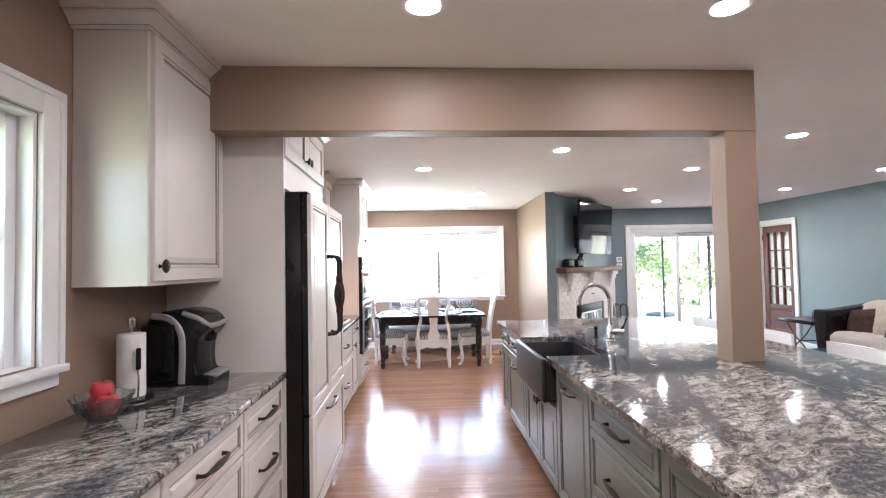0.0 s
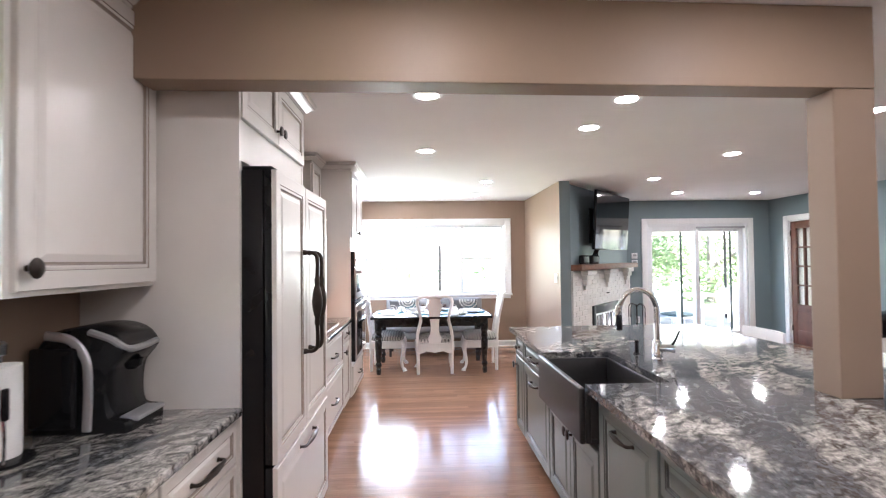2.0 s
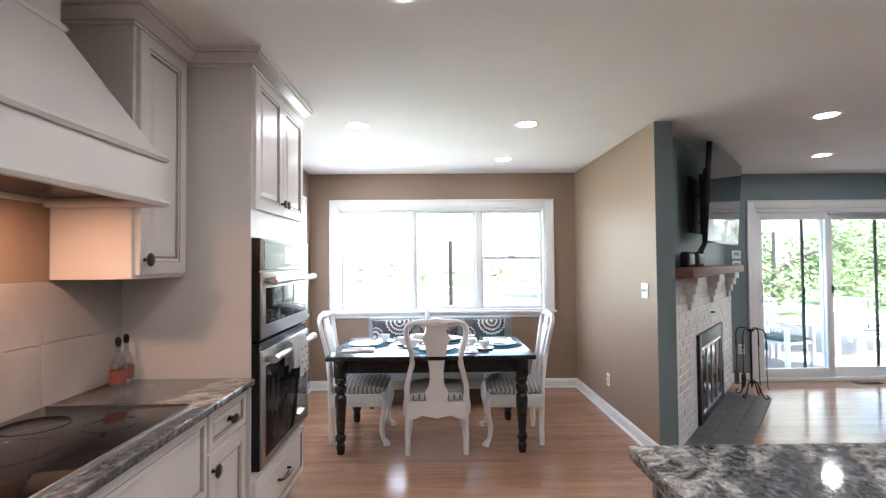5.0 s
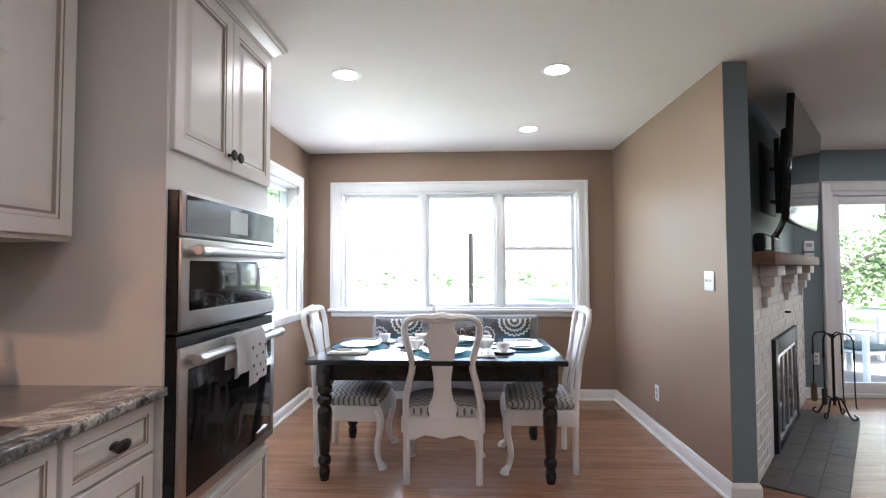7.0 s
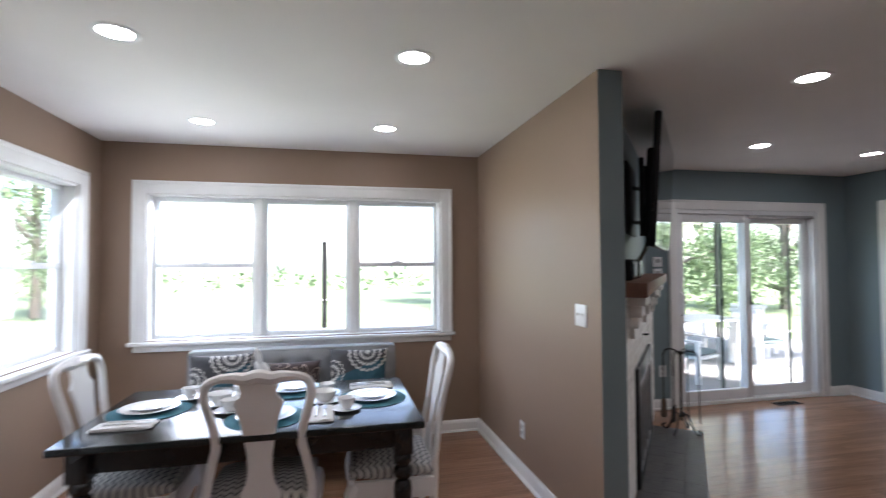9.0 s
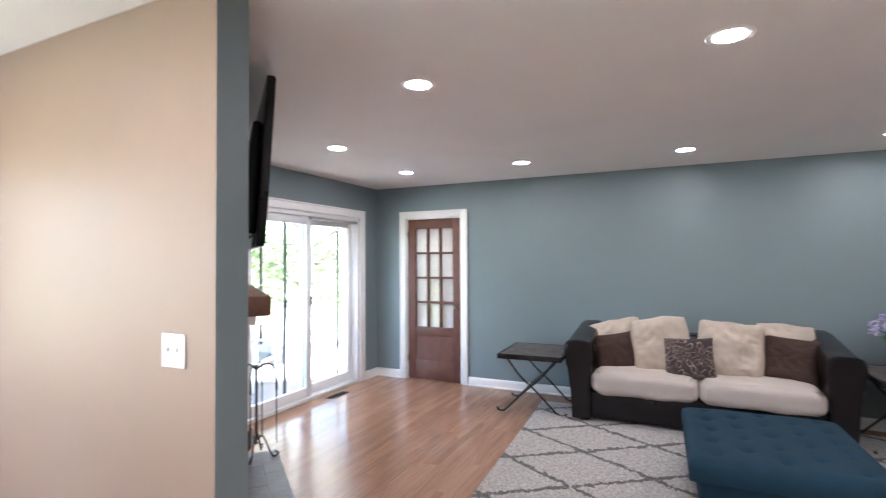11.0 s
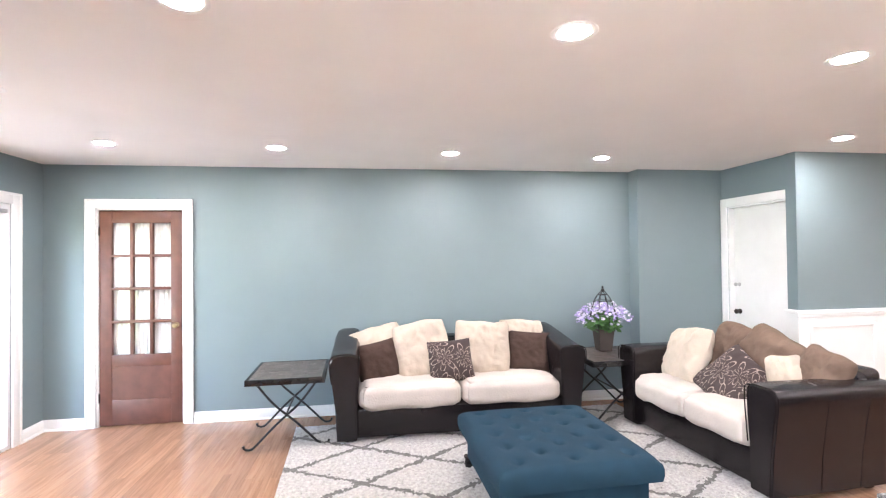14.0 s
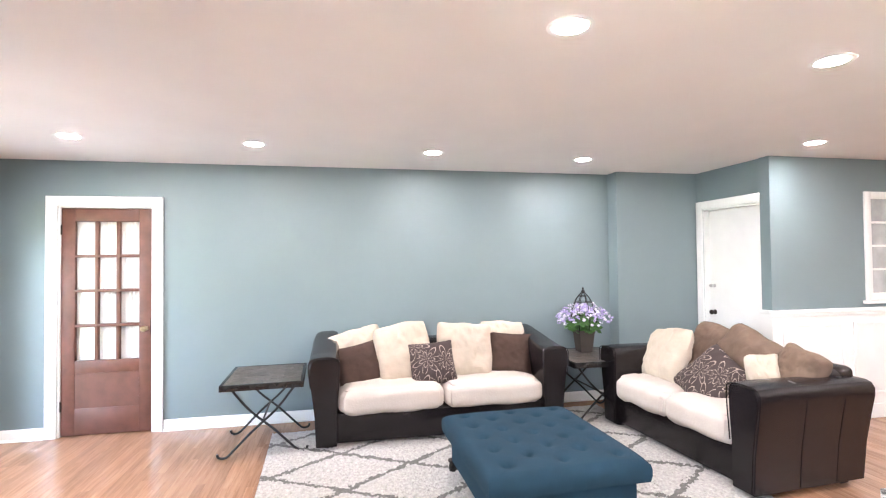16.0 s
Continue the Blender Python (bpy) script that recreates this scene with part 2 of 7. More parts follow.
TAN = mat("tan_wall_paint", (0.285, 0.202, 0.147), 0.46, vary=0.03, scale=2, bump=0.06, fine=260)
BLUE = mat("blue_grey_wall_paint", (0.178, 0.232, 0.25), 0.5, vary=0.03, scale=2, bump=0.06, fine=260)
TAN.node_tree.nodes["Principled BSDF"].inputs["Specular IOR Level"].default_value = 0.3
CEIL = mat("ceiling_paint", (0.84, 0.805, 0.78), 0.85, vary=0.02, scale=2, bump=0.05, fine=200)
WHITE = mat("white_trim_paint", (0.8, 0.8, 0.79), 0.35, vary=0.03, scale=5, bump=0.03)
VINYL = mat("white_vinyl", (0.78, 0.79, 0.8), 0.3, vary=0.02)
CREAM = mat("cream_cabinet_paint", (0.665, 0.63, 0.592), 0.34, vary=0.03, scale=4, bump=0.03)
GLAZE = mat("brown_glaze", (0.30, 0.25, 0.21), 0.45, vary=0.1)
SAGE = mat("sage_grey_cabinet_paint", (0.16, 0.185, 0.166), 0.35, vary=0.05, scale=4, bump=0.03)
SAGEGLAZE = mat("dark_glaze", (0.10, 0.105, 0.10), 0.45)
GRANITE = granite()
OAK = oak("oak_board")
OAKS = oak("oak_boards_rest", True)
BRONZE = mat("dark_bronze", (0.045, 0.036, 0.03), 0.38, 0.85, vary=0.2, scale=30)
IRON = mat("black_iron", (0.02, 0.02, 0.02), 0.45, 0.6, vary=0.2, scale=30)
STEEL = mat("brushed_steel", (0.52, 0.515, 0.51), 0.36, 1.0, vary=0.03, scale=3, bump=0.02)
CHROME = mat("chrome", (0.8, 0.8, 0.8), 0.06, 1.0, vary=0.02, bump=0)
BLACKGLASS = mat("black_glass", (0.008, 0.008, 0.009), 0.05, vary=0.1, bump=0)
BLACK = mat("black_plastic", (0.009, 0.009, 0.01), 0.25, vary=0.2, bump=0.02)
for dark in (BLACK, BLACKGLASS):
    dark.node_tree.nodes["Principled BSDF"].inputs["Specular IOR Level"].default_value = 0.3
PALEPLATE = mat("pale_grey_plate", (0.36, 0.39, 0.38), 0.12, vary=0.05, bump=0)
TOWEL = mat("cotton_towel", (0.82, 0.82, 0.82), 0.95, vary=0.06, bump=0.3, fine=140)
PRINT = mat("printed_ink", (0.09, 0.09, 0.1), 0.9, vary=0.1)
GREYPLASTIC = mat("silver_plastic", (0.42, 0.42, 0.43), 0.3, 0.5)
GREYPANE = mat("dim_pane", (0.42, 0.44, 0.45), 0.12, vary=0.3, scale=4, bump=0)
SINKMAT = mat("dark_composite", (0.02, 0.019, 0.0195), 0.42, vary=0.15, scale=40, bump=0.06)
BLACKWOOD = mat("black_painted_wood", (0.014, 0.013, 0.013), 0.22, vary=0.3, scale=12, bump=0.05)
GREENBLACK = mat("polished_dark_tabletop", (0.014, 0.018, 0.018), 0.16, vary=0.3, scale=8, bump=0.0)
GREENBLACK.node_tree.nodes["Principled BSDF"].inputs["Specular IOR Level"].default_value = 0.5
CHAIRWHITE = mat("white_lacquer", (0.76, 0.75, 0.74), 0.32, vary=0.03)
ZIGZAG = zigzag("chevron_cloth")
GREYCLOTH = mat("grey_tufted_cloth", (0.23, 0.235, 0.245), 0.9, vary=0.1, scale=14, bump=0.3, fine=300)
PAISLEY = medallion_cloth("teal_paisley_cloth", (0.02, 0.075, 0.105), (0.05, 0.05, 0.055), (0.5, 0.49, 0.46))
TEAL = mat("teal_woven_cloth", (0.035, 0.14, 0.18), 0.85, bump=0.3)
CHINA = mat("white_china", (0.82, 0.82, 0.81), 0.12, vary=0.02, bump=0)
LINEN = mat("folded_linen", (0.68, 0.66, 0.64), 0.9, vary=0.08, bump=0.25)
LEATHER = mat("dark_brown_leather", (0.0095, 0.0072, 0.0082), 0.25, vary=0.15, scale=5, bump=0.16, fine=14)
LEATHER.node_tree.nodes["Principled BSDF"].inputs["Specular IOR Level"].default_value = 0.4
SEATSUEDE = mat("pale_cream_suede", (0.50, 0.445, 0.40), 0.95, vary=0.05, scale=8, bump=0.2, fine=60)
SUEDE = mat("cream_suede", (0.47, 0.40, 0.325), 0.95, vary=0.06, scale=10, bump=0.25, fine=60)
BROWNSUEDE = mat("brown_suede", (0.056, 0.034, 0.027), 0.9, vary=0.18, scale=12, bump=0.3, fine=60)
TAUPE = mat("taupe_suede", (0.155, 0.107, 0.08), 0.92, vary=0.15, scale=9, bump=0.3, fine=60)
FLORAL = flower_cloth("brown_floral_cloth", (0.045, 0.029, 0.027), (0.33, 0.265, 0.23))
OTTO = mat("blue_linen", (0.0115, 0.037, 0.061), 0.85, vary=0.1, scale=10, bump=0.3, fine=420)
for cloth in (OTTO, BROWNSUEDE, TAUPE):
    cloth.node_tree.nodes["Principled BSDF"].inputs["Specular IOR Level"].default_value = 0.2
BRASS = mat("worn_brass", (0.32, 0.24, 0.15), 0.35, 1.0, vary=0.2, scale=40)
REDWOOD = mat("red_brown_door_wood", (0.118, 0.044, 0.028), 0.48, vary=0.2, scale=9, bump=0.08)
MANTEL = mat("rough_mantel_wood", (0.15, 0.07, 0.042), 0.6, vary=0.3, scale=14, bump=0.3, fine=50)
BRICKWHITE = mat("white_painted_brick", (0.70, 0.68, 0.65), 0.6, vary=0.05, scale=18, bump=0.2, fine=70, spread=0.05)
SPLASH = mat("grey_beige_wall_tile", (0.40, 0.365, 0.335), 0.3, vary=0.12, scale=5, bump=0.03, spread=0.05)
MORTAR = mat("painted_mortar", (0.70, 0.68, 0.65), 0.85, vary=0.08, bump=0.3)
SLATE = mat("grey_slate", (0.07, 0.06, 0.055), 0.5, vary=0.3, scale=9, bump=0.3, fine=40, spread=0.16)
SLATETOP = mat("slate_table_tile", (0.06, 0.049, 0.042), 0.36, vary=0.55, scale=17, bump=0.25, fine=60, spread=0.4)
n, l, b = nodes_of(SLATETOP)
wear = n.new("ShaderNodeTexNoise")
wear.inputs["Scale"].default_value, wear.inputs["Detail"].default_value, wear.inputs["Roughness"].default_value = 14, 8, 0.75
l.new(n["Texture Coordinate"].outputs["Object"], wear.inputs["Vector"])
patch = n.new("ShaderNodeValToRGB")
stops(patch, [(0.53, (0, 0, 0)), (0.66, (0.8, 0.8, 0.8))])
l.new(wear.outputs["Fac"], patch.inputs[0])
worn = n.new("ShaderNodeMixRGB")
worn.inputs[2].default_value = (0.27, 0.235, 0.21, 1)
l.new(patch.outputs[0], worn.inputs[0])
l.new(b.inputs["Base Color"].links[0].from_socket, worn.inputs[1])
l.new(worn.outputs[0], b.inputs["Base Color"])
CLEAR = glass("window_glass")
CRYSTAL = glass("cut_glass", (0.8, 0.83, 0.86), 0.08, 0.22)
LAMPGLOW = glow("lamp_lens", (1.0, 0.955, 0.92), EMIT)
CURTAIN = mat("sheer_curtain", (0.75, 0.74, 0.72), 0.9, vary=0.05, bump=0.2)
APPLE = mat("red_fruit", (0.46, 0.045, 0.055), 0.3, vary=0.2)
PAPER = mat("paper_towel", (0.8, 0.79, 0.77), 0.95, bump=0.35, fine=140)
SOIL = mat("clay_pot", (0.06, 0.048, 0.042), 0.8, vary=0.2)
LEAF = mat("pot_plant_leaf", (0.05, 0.15, 0.03), 0.5, vary=0.3)
PALEPETAL = mat("pale_lilac_petal", (0.70, 0.66, 0.80), 0.7, vary=0.2, scale=60)
PETAL = mat("lilac_petal", (0.46, 0.38, 0.68), 0.7, vary=0.25, scale=60)
GRASS = mat("lawn", (0.10, 0.13, 0.06), 0.9, vary=0.3, scale=1.5, bump=0.4, fine=30)
FOLIAGE = leafy("tree_leaf", (0.12, 0.17, 0.085))
BARK = mat("bark", (0.13, 0.11, 0.09), 0.9, vary=0.3)
CONCRETE = mat("patio_concrete", (0.24, 0.235, 0.225), 0.85, vary=0.1, scale=3, bump=0.2)
OUTWHITE = mat("white_outdoor_paint", (0.75, 0.75, 0.74), 0.5)
OUTRED = mat("red_outdoor_wood", (0.22, 0.06, 0.045), 0.6)
AQUA = mat("pale_blue_cushion", (0.13, 0.17, 0.17), 0.9)

# ---- building tools ----
def thing(name, at=(0, 0, 0), rz=0.0, label="", category="", group="", kind=""):
    ob = new(name)
    ob.empty_display_size = 0.1
    ob.matrix_basis = pose(*at, 0, 0, rz)
    return tagged(ob, label, category, group, kind)


def mesh_of(name, bm, mats, smooth=False):
    bmesh.ops.recalc_face_normals(bm, faces=bm.faces)
    me = bpy.data.meshes.new(name)
    bm.to_mesh(me)
    bm.free()
    for m in (mats if isinstance(mats, (list, tuple)) else [mats]):
        me.materials.append(m)
    if smooth:
        for p in me.polygons:
            p.use_smooth = True
        me.set_sharp_from_angle(angle=radians(38))
    return me


def part(name, bm, mats, parent=None, label="", smooth=True):
    ob = new(name, mesh_of(name, bm, mats, smooth))
    ob.parent = parent
    if label:
        tagged(ob, label)
    return ob


def setting(name, bm, mats, label="", smooth=False):
    return tagged(part(name, bm, mats, None, "", smooth), label, "", "", "structure")


def B(*boxes, bevel=0.0, seg=2):
    """A bmesh of boxes (x0, x1, y0, y1, z0, z1), with rounded edges."""
    bm = bmesh.new()
    for x0, x1, y0, y1, z0, z1 in boxes:
        m = Matrix.LocRotScale(((x0 + x1) / 2, (y0 + y1) / 2, (z0 + z1) / 2), None, (abs(x1 - x0), abs(y1 - y0), abs(z1 - z0)))
        bmesh.ops.create_cube(bm, size=1, matrix=m)
    if bevel:
        bmesh.ops.bevel(bm, geom=list(bm.edges), offset=bevel, segments=seg, affect="EDGES", profile=0.5)
    return bm


def tube(pts, radii, seg=8, bm=None, squash=1.0):
    """A round bar swept along points, with a radius at each."""
    bm = bm or bmesh.new()
    pts = [Vector(p) for p in pts]
    if isinstance(radii, (int, float)):
        radii = [radii] * len(pts)
    rings, side = [], None
    for k, p in enumerate(pts):
        d = (pts[min(k + 1, len(pts) - 1)] - pts[max(k - 1, 0)]).normalized()
        ref = side if side is not None else (Vector((0, 0, 1)) if abs(d.z) < 0.9 else Vector((1, 0, 0)))
        a = (ref - d * ref.dot(d)).normalized()
        side = a
        c = d.cross(a)
        rings.append([bm.verts.new(p + (a * math.cos(2 * math.pi * j / seg) + c * math.sin(2 * math.pi * j / seg) * squash) * radii[k]) for j in range(seg)])
    for r, s in zip(rings, rings[1:]):
        for j in range(seg):
            bm.faces.new((r[j], r[(j + 1) % seg], s[(j + 1) % seg], s[j]))
    bm.faces.new(rings[0])
    bm.faces.new(rings[-1])
    return bm


def lathe(profile, at=(0, 0, 0), seg=20, bm=None, ring=False):
    """A turned form from (radius, height) rows."""
    bm = bm or bmesh.new()
    rings = []
    for r, z in profile:
        r = max(r, 0.0004)
        rings.append([bm.verts.new((at[0] + r * math.cos(2 * math.pi * j / seg), at[1] + r * math.sin(2 * math.pi * j / seg), at[2] + z)) for j in range(seg)])
    for r, s in zip(rings, rings[1:]):
        for j in range(seg):
            bm.faces.new((r[j], r[(j + 1) % seg], s[(j + 1) % seg], s[j]))
    if ring:
        for j in range(seg):
            bm.faces.new((rings[-1][j], rings[-1][(j + 1) % seg], rings[0][(j + 1) % seg], rings[0][j]))
        return bm
    bm.faces.new(rings[0])
    bm.faces.new(rings[-1])
    return bm


def curve_pts(ctrl, n=6):
    """A smooth line through the given points."""
    c = [Vector(p) for p in ctrl]
    c = [2 * c[0] - c[1]] + c + [2 * c[-1] - c[-2]]
    out = []
    for k in range(1, len(c) - 2):
        for j in range(n):
            t = j / n
            p0, p1, p2, p3 = c[k - 1:k + 3]
            out.append(0.5 * (2 * p1 + (p2 - p0) * t + (2 * p0 - 5 * p1 + 4 * p2 - p3) * t * t + (3 * p1 - p0 - 3 * p2 + p3) * t ** 3))
    return out + [c[-2]]


def rings_panel(o, U, V, N, w, h, rows, bm=None):
    """A panel of nested rectangles: rows of (inset, depth, material)."""
    bm = bm or bmesh.new()
    o, U, V, N = Vector(o), Vector(U), Vector(V), Vector(N)
    last = None
    for inset, depth, mi in rows:
        ring = [bm.verts.new(o + U * u + V * v + N * depth) for u, v in ((inset, inset), (w - inset, inset), (w - inset, h - inset), (inset, h - inset))]
        if last:
            for j in range(4):
                bm.faces.new((last[j], last[(j + 1) % 4], ring[(j + 1) % 4], ring[j])).material_index = mi
        else:
            bm.faces.new(ring)
        last = ring
    bm.faces.new(last)
    return bm


RAISED = [(0, 0, 0), (0, 0.017, 0), (0.003, 0.02, 0), (0.052, 0.02, 0), (0.054, 0.016, 1), (0.06, 0.018, 0), (0.066, 0.018, 0), (0.07, 0.011, 1), (0.076, 0.011, 1), (0.098, 0.017, 0), (0.1, 0.0172, 0)]
SLIM = [(0, 0, 0), (0, 0.017, 0), (0.003, 0.02, 0), (0.03, 0.02, 0), (0.032, 0.016, 1), (0.037, 0.017, 0), (0.04, 0.012, 1), (0.044, 0.012, 1), (0.056, 0.017, 0), (0.058, 0.0172, 0)]


def face(name, parent, x, y0, y1, z0, z1, mats, slim=False, label=""):
    """A raised-panel front in the local plane x, facing +x."""
    return part(name, rings_panel((x, y0, z0), (0, 1, 0), (0, 0, 1), (1, 0, 0), y1 - y0, z1 - z0, SLIM if slim else RAISED), mats, parent, label, False)


def pull(parent, x, y, z, length=0.13, upright=False):
    """A bowed bronze bar handle with a swollen grip, on a front that faces +x."""
    h = length / 2
    line = [(0, -h), (0.022, -h * 0.98), (0.030, -h * 0.7), (0.032, 0), (0.030, h * 0.7), (0.022, h * 0.98), (0, h)]
    pts = curve_pts([(x + d, y, z + s) if upright else (x + d, y + s, z) for d, s in line], 4)
    n = len(pts) - 1
    rad = [0.0066 + 0.006 * max(0, 1 - abs(k / n - 0.5) * 5.0) + (0.003 if k in (0, n) else 0) for k in range(n + 1)]
    return part("handle", tube(pts, rad, 8), BRONZE, parent, "dark bronze bar pull")


def knob(parent, x, y, z, r=0.028):
    bm = lathe([(0.009, 0), (0.006, 0.004), (0.005, 0.016), (r * 0.8, 0.02), (r, 0.026), (r * 0.8, 0.031), (0, 0.033)], seg=12)
    bm.transform(Matrix.Translation((x, y, z)) @ Matrix.Rotation(radians(90), 4, "Y"))
    return part("knob", bm, BRONZE, parent, "dark bronze knob")


def oval_knob(parent, x, y, z):
    """A wide, flattened bronze knob on a short stem."""
    bm = lathe([(0.012, 0), (0.008, 0.004), (0.007, 0.014), (0.016, 0.02), (0.019, 0.027), (0.013, 0.034), (0, 0.036)], seg=16)
    bm.transform(Matrix.Translation((x, y, z)) @ Matrix.Diagonal((1, 1.9, 1, 1)) @ Matrix.Rotation(radians(90), 4, "Y"))
    return part("knob", bm, BRONZE, parent, "dark bronze oval knob")


def puff(w, d, h, at=(0, 0, 0), rot=(0, 0, 0), soft=0.35, wob=0.012, seed=0, n=10, tuck=0.0):
    """A stuffed cushion: a box that swells in the middle and pinches at the seam."""
    bm = bmesh.new()
    bmesh.ops.create_cube(bm, size=2)
    bmesh.ops.subdivide_edges(bm, edges=list(bm.edges), cuts=n, use_grid_fill=True)
    for v in bm.verts:
        x, y, z = v.co
        k = (1 - abs(x) ** 3.2 * (1 - soft)) * (1 - abs(y) ** 3.2 * (1 - soft))
        rx, ry = x * (1 - 0.06 * y * y * abs(z)), y * (1 - 0.06 * x * x * abs(z))
        edge = 1 - 0.10 * (1 - tuck) * abs(z) ** 4
        nz = noise.noise(Vector((x * 1.5 + seed * 7.3, y * 1.5, z))) * wob + noise.noise(Vector((x * 4 + seed, y * 4, z * 2))) * wob * 0.4
        v.co = Vector((rx * w / 2 * edge, ry * d / 2 * edge, z * h / 2 * max(0.12, k))) + Vector((nz, -nz, nz * 1.2))
    bm.transform(pose(*at, *rot))
    return bm


def pillow(w, h, t, at, rot, seed=0, plump=False):
    """A scatter pillow with pointed corners; it lies in its own x-y plane."""
    bm = bmesh.new()
    bmesh.ops.create_grid(bm, x_segments=34, y_segments=34, size=1)
    top = list(bm.verts)
    low = bmesh.ops.duplicate(bm, geom=list(bm.verts) + list(bm.edges) + list(bm.faces))
    lows = {e for e in low["geom"] if isinstance(e, bmesh.types.BMVert)}
    for v in bm.verts:
        x, y = v.co.x, v.co.y
        s = -1 if v in lows else 1
        k = max(0, (1 - x ** 4)) ** 0.5 * max(0, (1 - y ** 4)) ** 0.5
        px = x * (1 - 0.07 * (1 - y * y))
        py = y * (1 - 0.07 * (1 - x * x))
        nz = noise.noise(Vector((x * 1.7 + seed * 5.1, y * 1.7, s))) * 0.16 + noise.noise(Vector((x * 5 + seed, y * 5, s))) * 0.06
        if plump:
            k = max(0, (1 - abs(x) ** 4)) ** 0.45 * max(0, (1 - abs(y) ** 4)) ** 0.45
            px = x * (1 - 0.055 * abs(y) ** 6 + 0.03 * noise.noise(Vector((seed * 3.1, y * 1.6, 0))))
            py = y * (1 - 0.055 * abs(x) ** 6 + 0.05 * noise.noise(Vector((x * 1.6, seed * 2.3, 4))))
            py += 0.06 * noise.noise(Vector((x * 1.1 + seed, 3.3, seed)))
            nz = noise.noise(Vector((x * 1.6 + seed * 5.1, y * 1.6, s))) * 0.3 + 0.2 * abs(noise.noise(Vector((x * 3.4 + y * 2 + seed, y * 2.6 - x * 2, s)))) - 0.05
        # gathers that run in from the seams, and soft dents
        e = max(abs(x), abs(y))
        along = y if abs(x) > abs(y) else x
        fold = abs(noise.noise(Vector((along * 5.5 + seed * 3.7, e * 1.3, s + (2 if abs(x) > abs(y) else 0))))) * 0.24 * max(0, e - 0.25)
        dent = abs(noise.noise(Vector((x * 2.3 + y * 1.4 + seed * 1.9, y * 2.1 - x, s * 3)))) * (0.2 if plump else 0.16)
        nz += 0.08 - fold - dent
        v.co = (px * w / 2, py * h / 2, s * t / 2 * k * (1 + nz))
    bmesh.ops.remove_doubles(bm, verts=bm.verts, dist=0.0005)
    bm.transform(pose(*at, *rot))
    return bm


def sweep(profile, path, closed=False, bm=None):
    """A moulding: profile rows (out, up) carried along a plan path, out to its right."""
    bm = bm or bmesh.new()
    path = [Vector((p[0], p[1])) for p in path]
    n = len(path)
    rows = []
    for k, p in enumerate(path):
        a = (p - path[k - 1]).normalized() if (k or closed) else None
        b = (path[(k + 1) % n] - p).normalized() if (k < n - 1 or closed) else None
        a, b = a or b, b or a
        na, nb = Vector((a.y, -a.x)), Vector((b.y, -b.x))
        m = (na + nb).normalized()
        m /= max(0.3, m.dot(na))
        rows.append([bm.verts.new((p.x + m.x * o, p.y + m.y * o, u)) for o, u in profile])
    q = len(profile)
    for k in range(n if closed else n - 1):
        r, s = rows[k], rows[(k + 1) % n]
        for j in range(q):
            bm.faces.new((r[j], r[(j + 1) % q], s[(j + 1) % q], s[j]))
    if not closed:
        bm.faces.new(rows[0])
        bm.faces.new(rows[-1])
    return bm

# ---- the setting ----
CEILING = 2.44
TOP = 0.895        # worktop height
WX = -1.15         # kitchen wall face
KX = -1.23         # datum of the tall units, a little behind the wall face


def wall_run(name, axis, at, thick, a0, a1, holes, mats, label, z1=2.5):
    """A wall along x or y with openings (a0, a1, z0, z1) cut through."""
    cuts = sorted(holes)
    boxes, a = [], a0
    for h0, h1, z0, zz in cuts:
        boxes.append((a, h0, 0, z1))
        if z0 > 0:
            boxes.append((h0, h1, 0, z0))
        boxes.append((h0, h1, zz, z1))
        a = h1
    boxes.append((a, a1, 0, z1))
    out = [(p, q, at, at + thick, z0, zz) if axis == "x" else (at, at + thick, p, q, z0, zz) for p, q, z0, zz in boxes]
    bm = bmesh.new()
    for b in out:
        tmp = B(b)
        me = bpy.data.meshes.new("tmp")
        tmp.to_mesh(me)
        tmp.free()
        bm.from_mesh(me)
        bpy.data.meshes.remove(me)
    bmesh.ops.remove_doubles(bm, verts=bm.verts, dist=0.0005)
    return setting(name, bm, mats, label)


floor = setting("floor", B((-1.4, 6.6, -1.8, 9.6, -0.12, -0.012)), MORTAR, "strip oak floor with a satin finish")
ceiling = setting("ceiling", B((-1.45, 6.6, -1.85, 9.7, CEILING, 2.56)), CEIL, "flat warm white painted ceiling")
wall_run("wall_west", "y", -1.40, 0.25, -1.75, 6.842, [(0.95, 2.134, 1.111, 1.985)], TAN, "tan painted kitchen wall")
wall_run("wall_west_dining", "y", -1.27, 0.17, 6.842, 9.256, [(7.40, 8.905, 0.885, 2.045)], TAN, "tan painted dining wall")
wall_run("wall_north_dining", "x", 9.256, 0.2, -1.27, 1.99, [(-0.775, 1.575, 0.885, 2.04)], TAN, "tan painted dining wall under a wide window")
wall_run("wall_north", "x", 9.402, 0.18, 3.7, 6.46, [(4.085, 5.885, 0.0, 2.03)], BLUE, "blue-grey wall round the sliding door")
wall_run("wall_east", "y", 6.29, 0.17, 3.65, 9.402, [(8.19, 8.955, 0.0, 2.035)], BLUE, "long blue-grey living room wall")
setting("wall_east_bump", B((6.11, 6.46, 2.53, 3.65, 0, 2.5)), BLUE, "blue-grey boxed-out wall corner")
wall_run("wall_entry", "x", 2.53, 0.15, 5.26, 6.11, [(5.262, 6.02, 0.0, 2.035)], BLUE, "blue-grey wall round the white entry door")
setting("wall_south_east", B((5.15, 5.26, -1.75, 2.70, 0, 2.5)), BLUE, "blue-grey wall above white wainscot")
setting("wall_south", B((-1.4, 5.26, -1.9, -1.75, 0, 2.5)), TAN, "plain tan end wall")

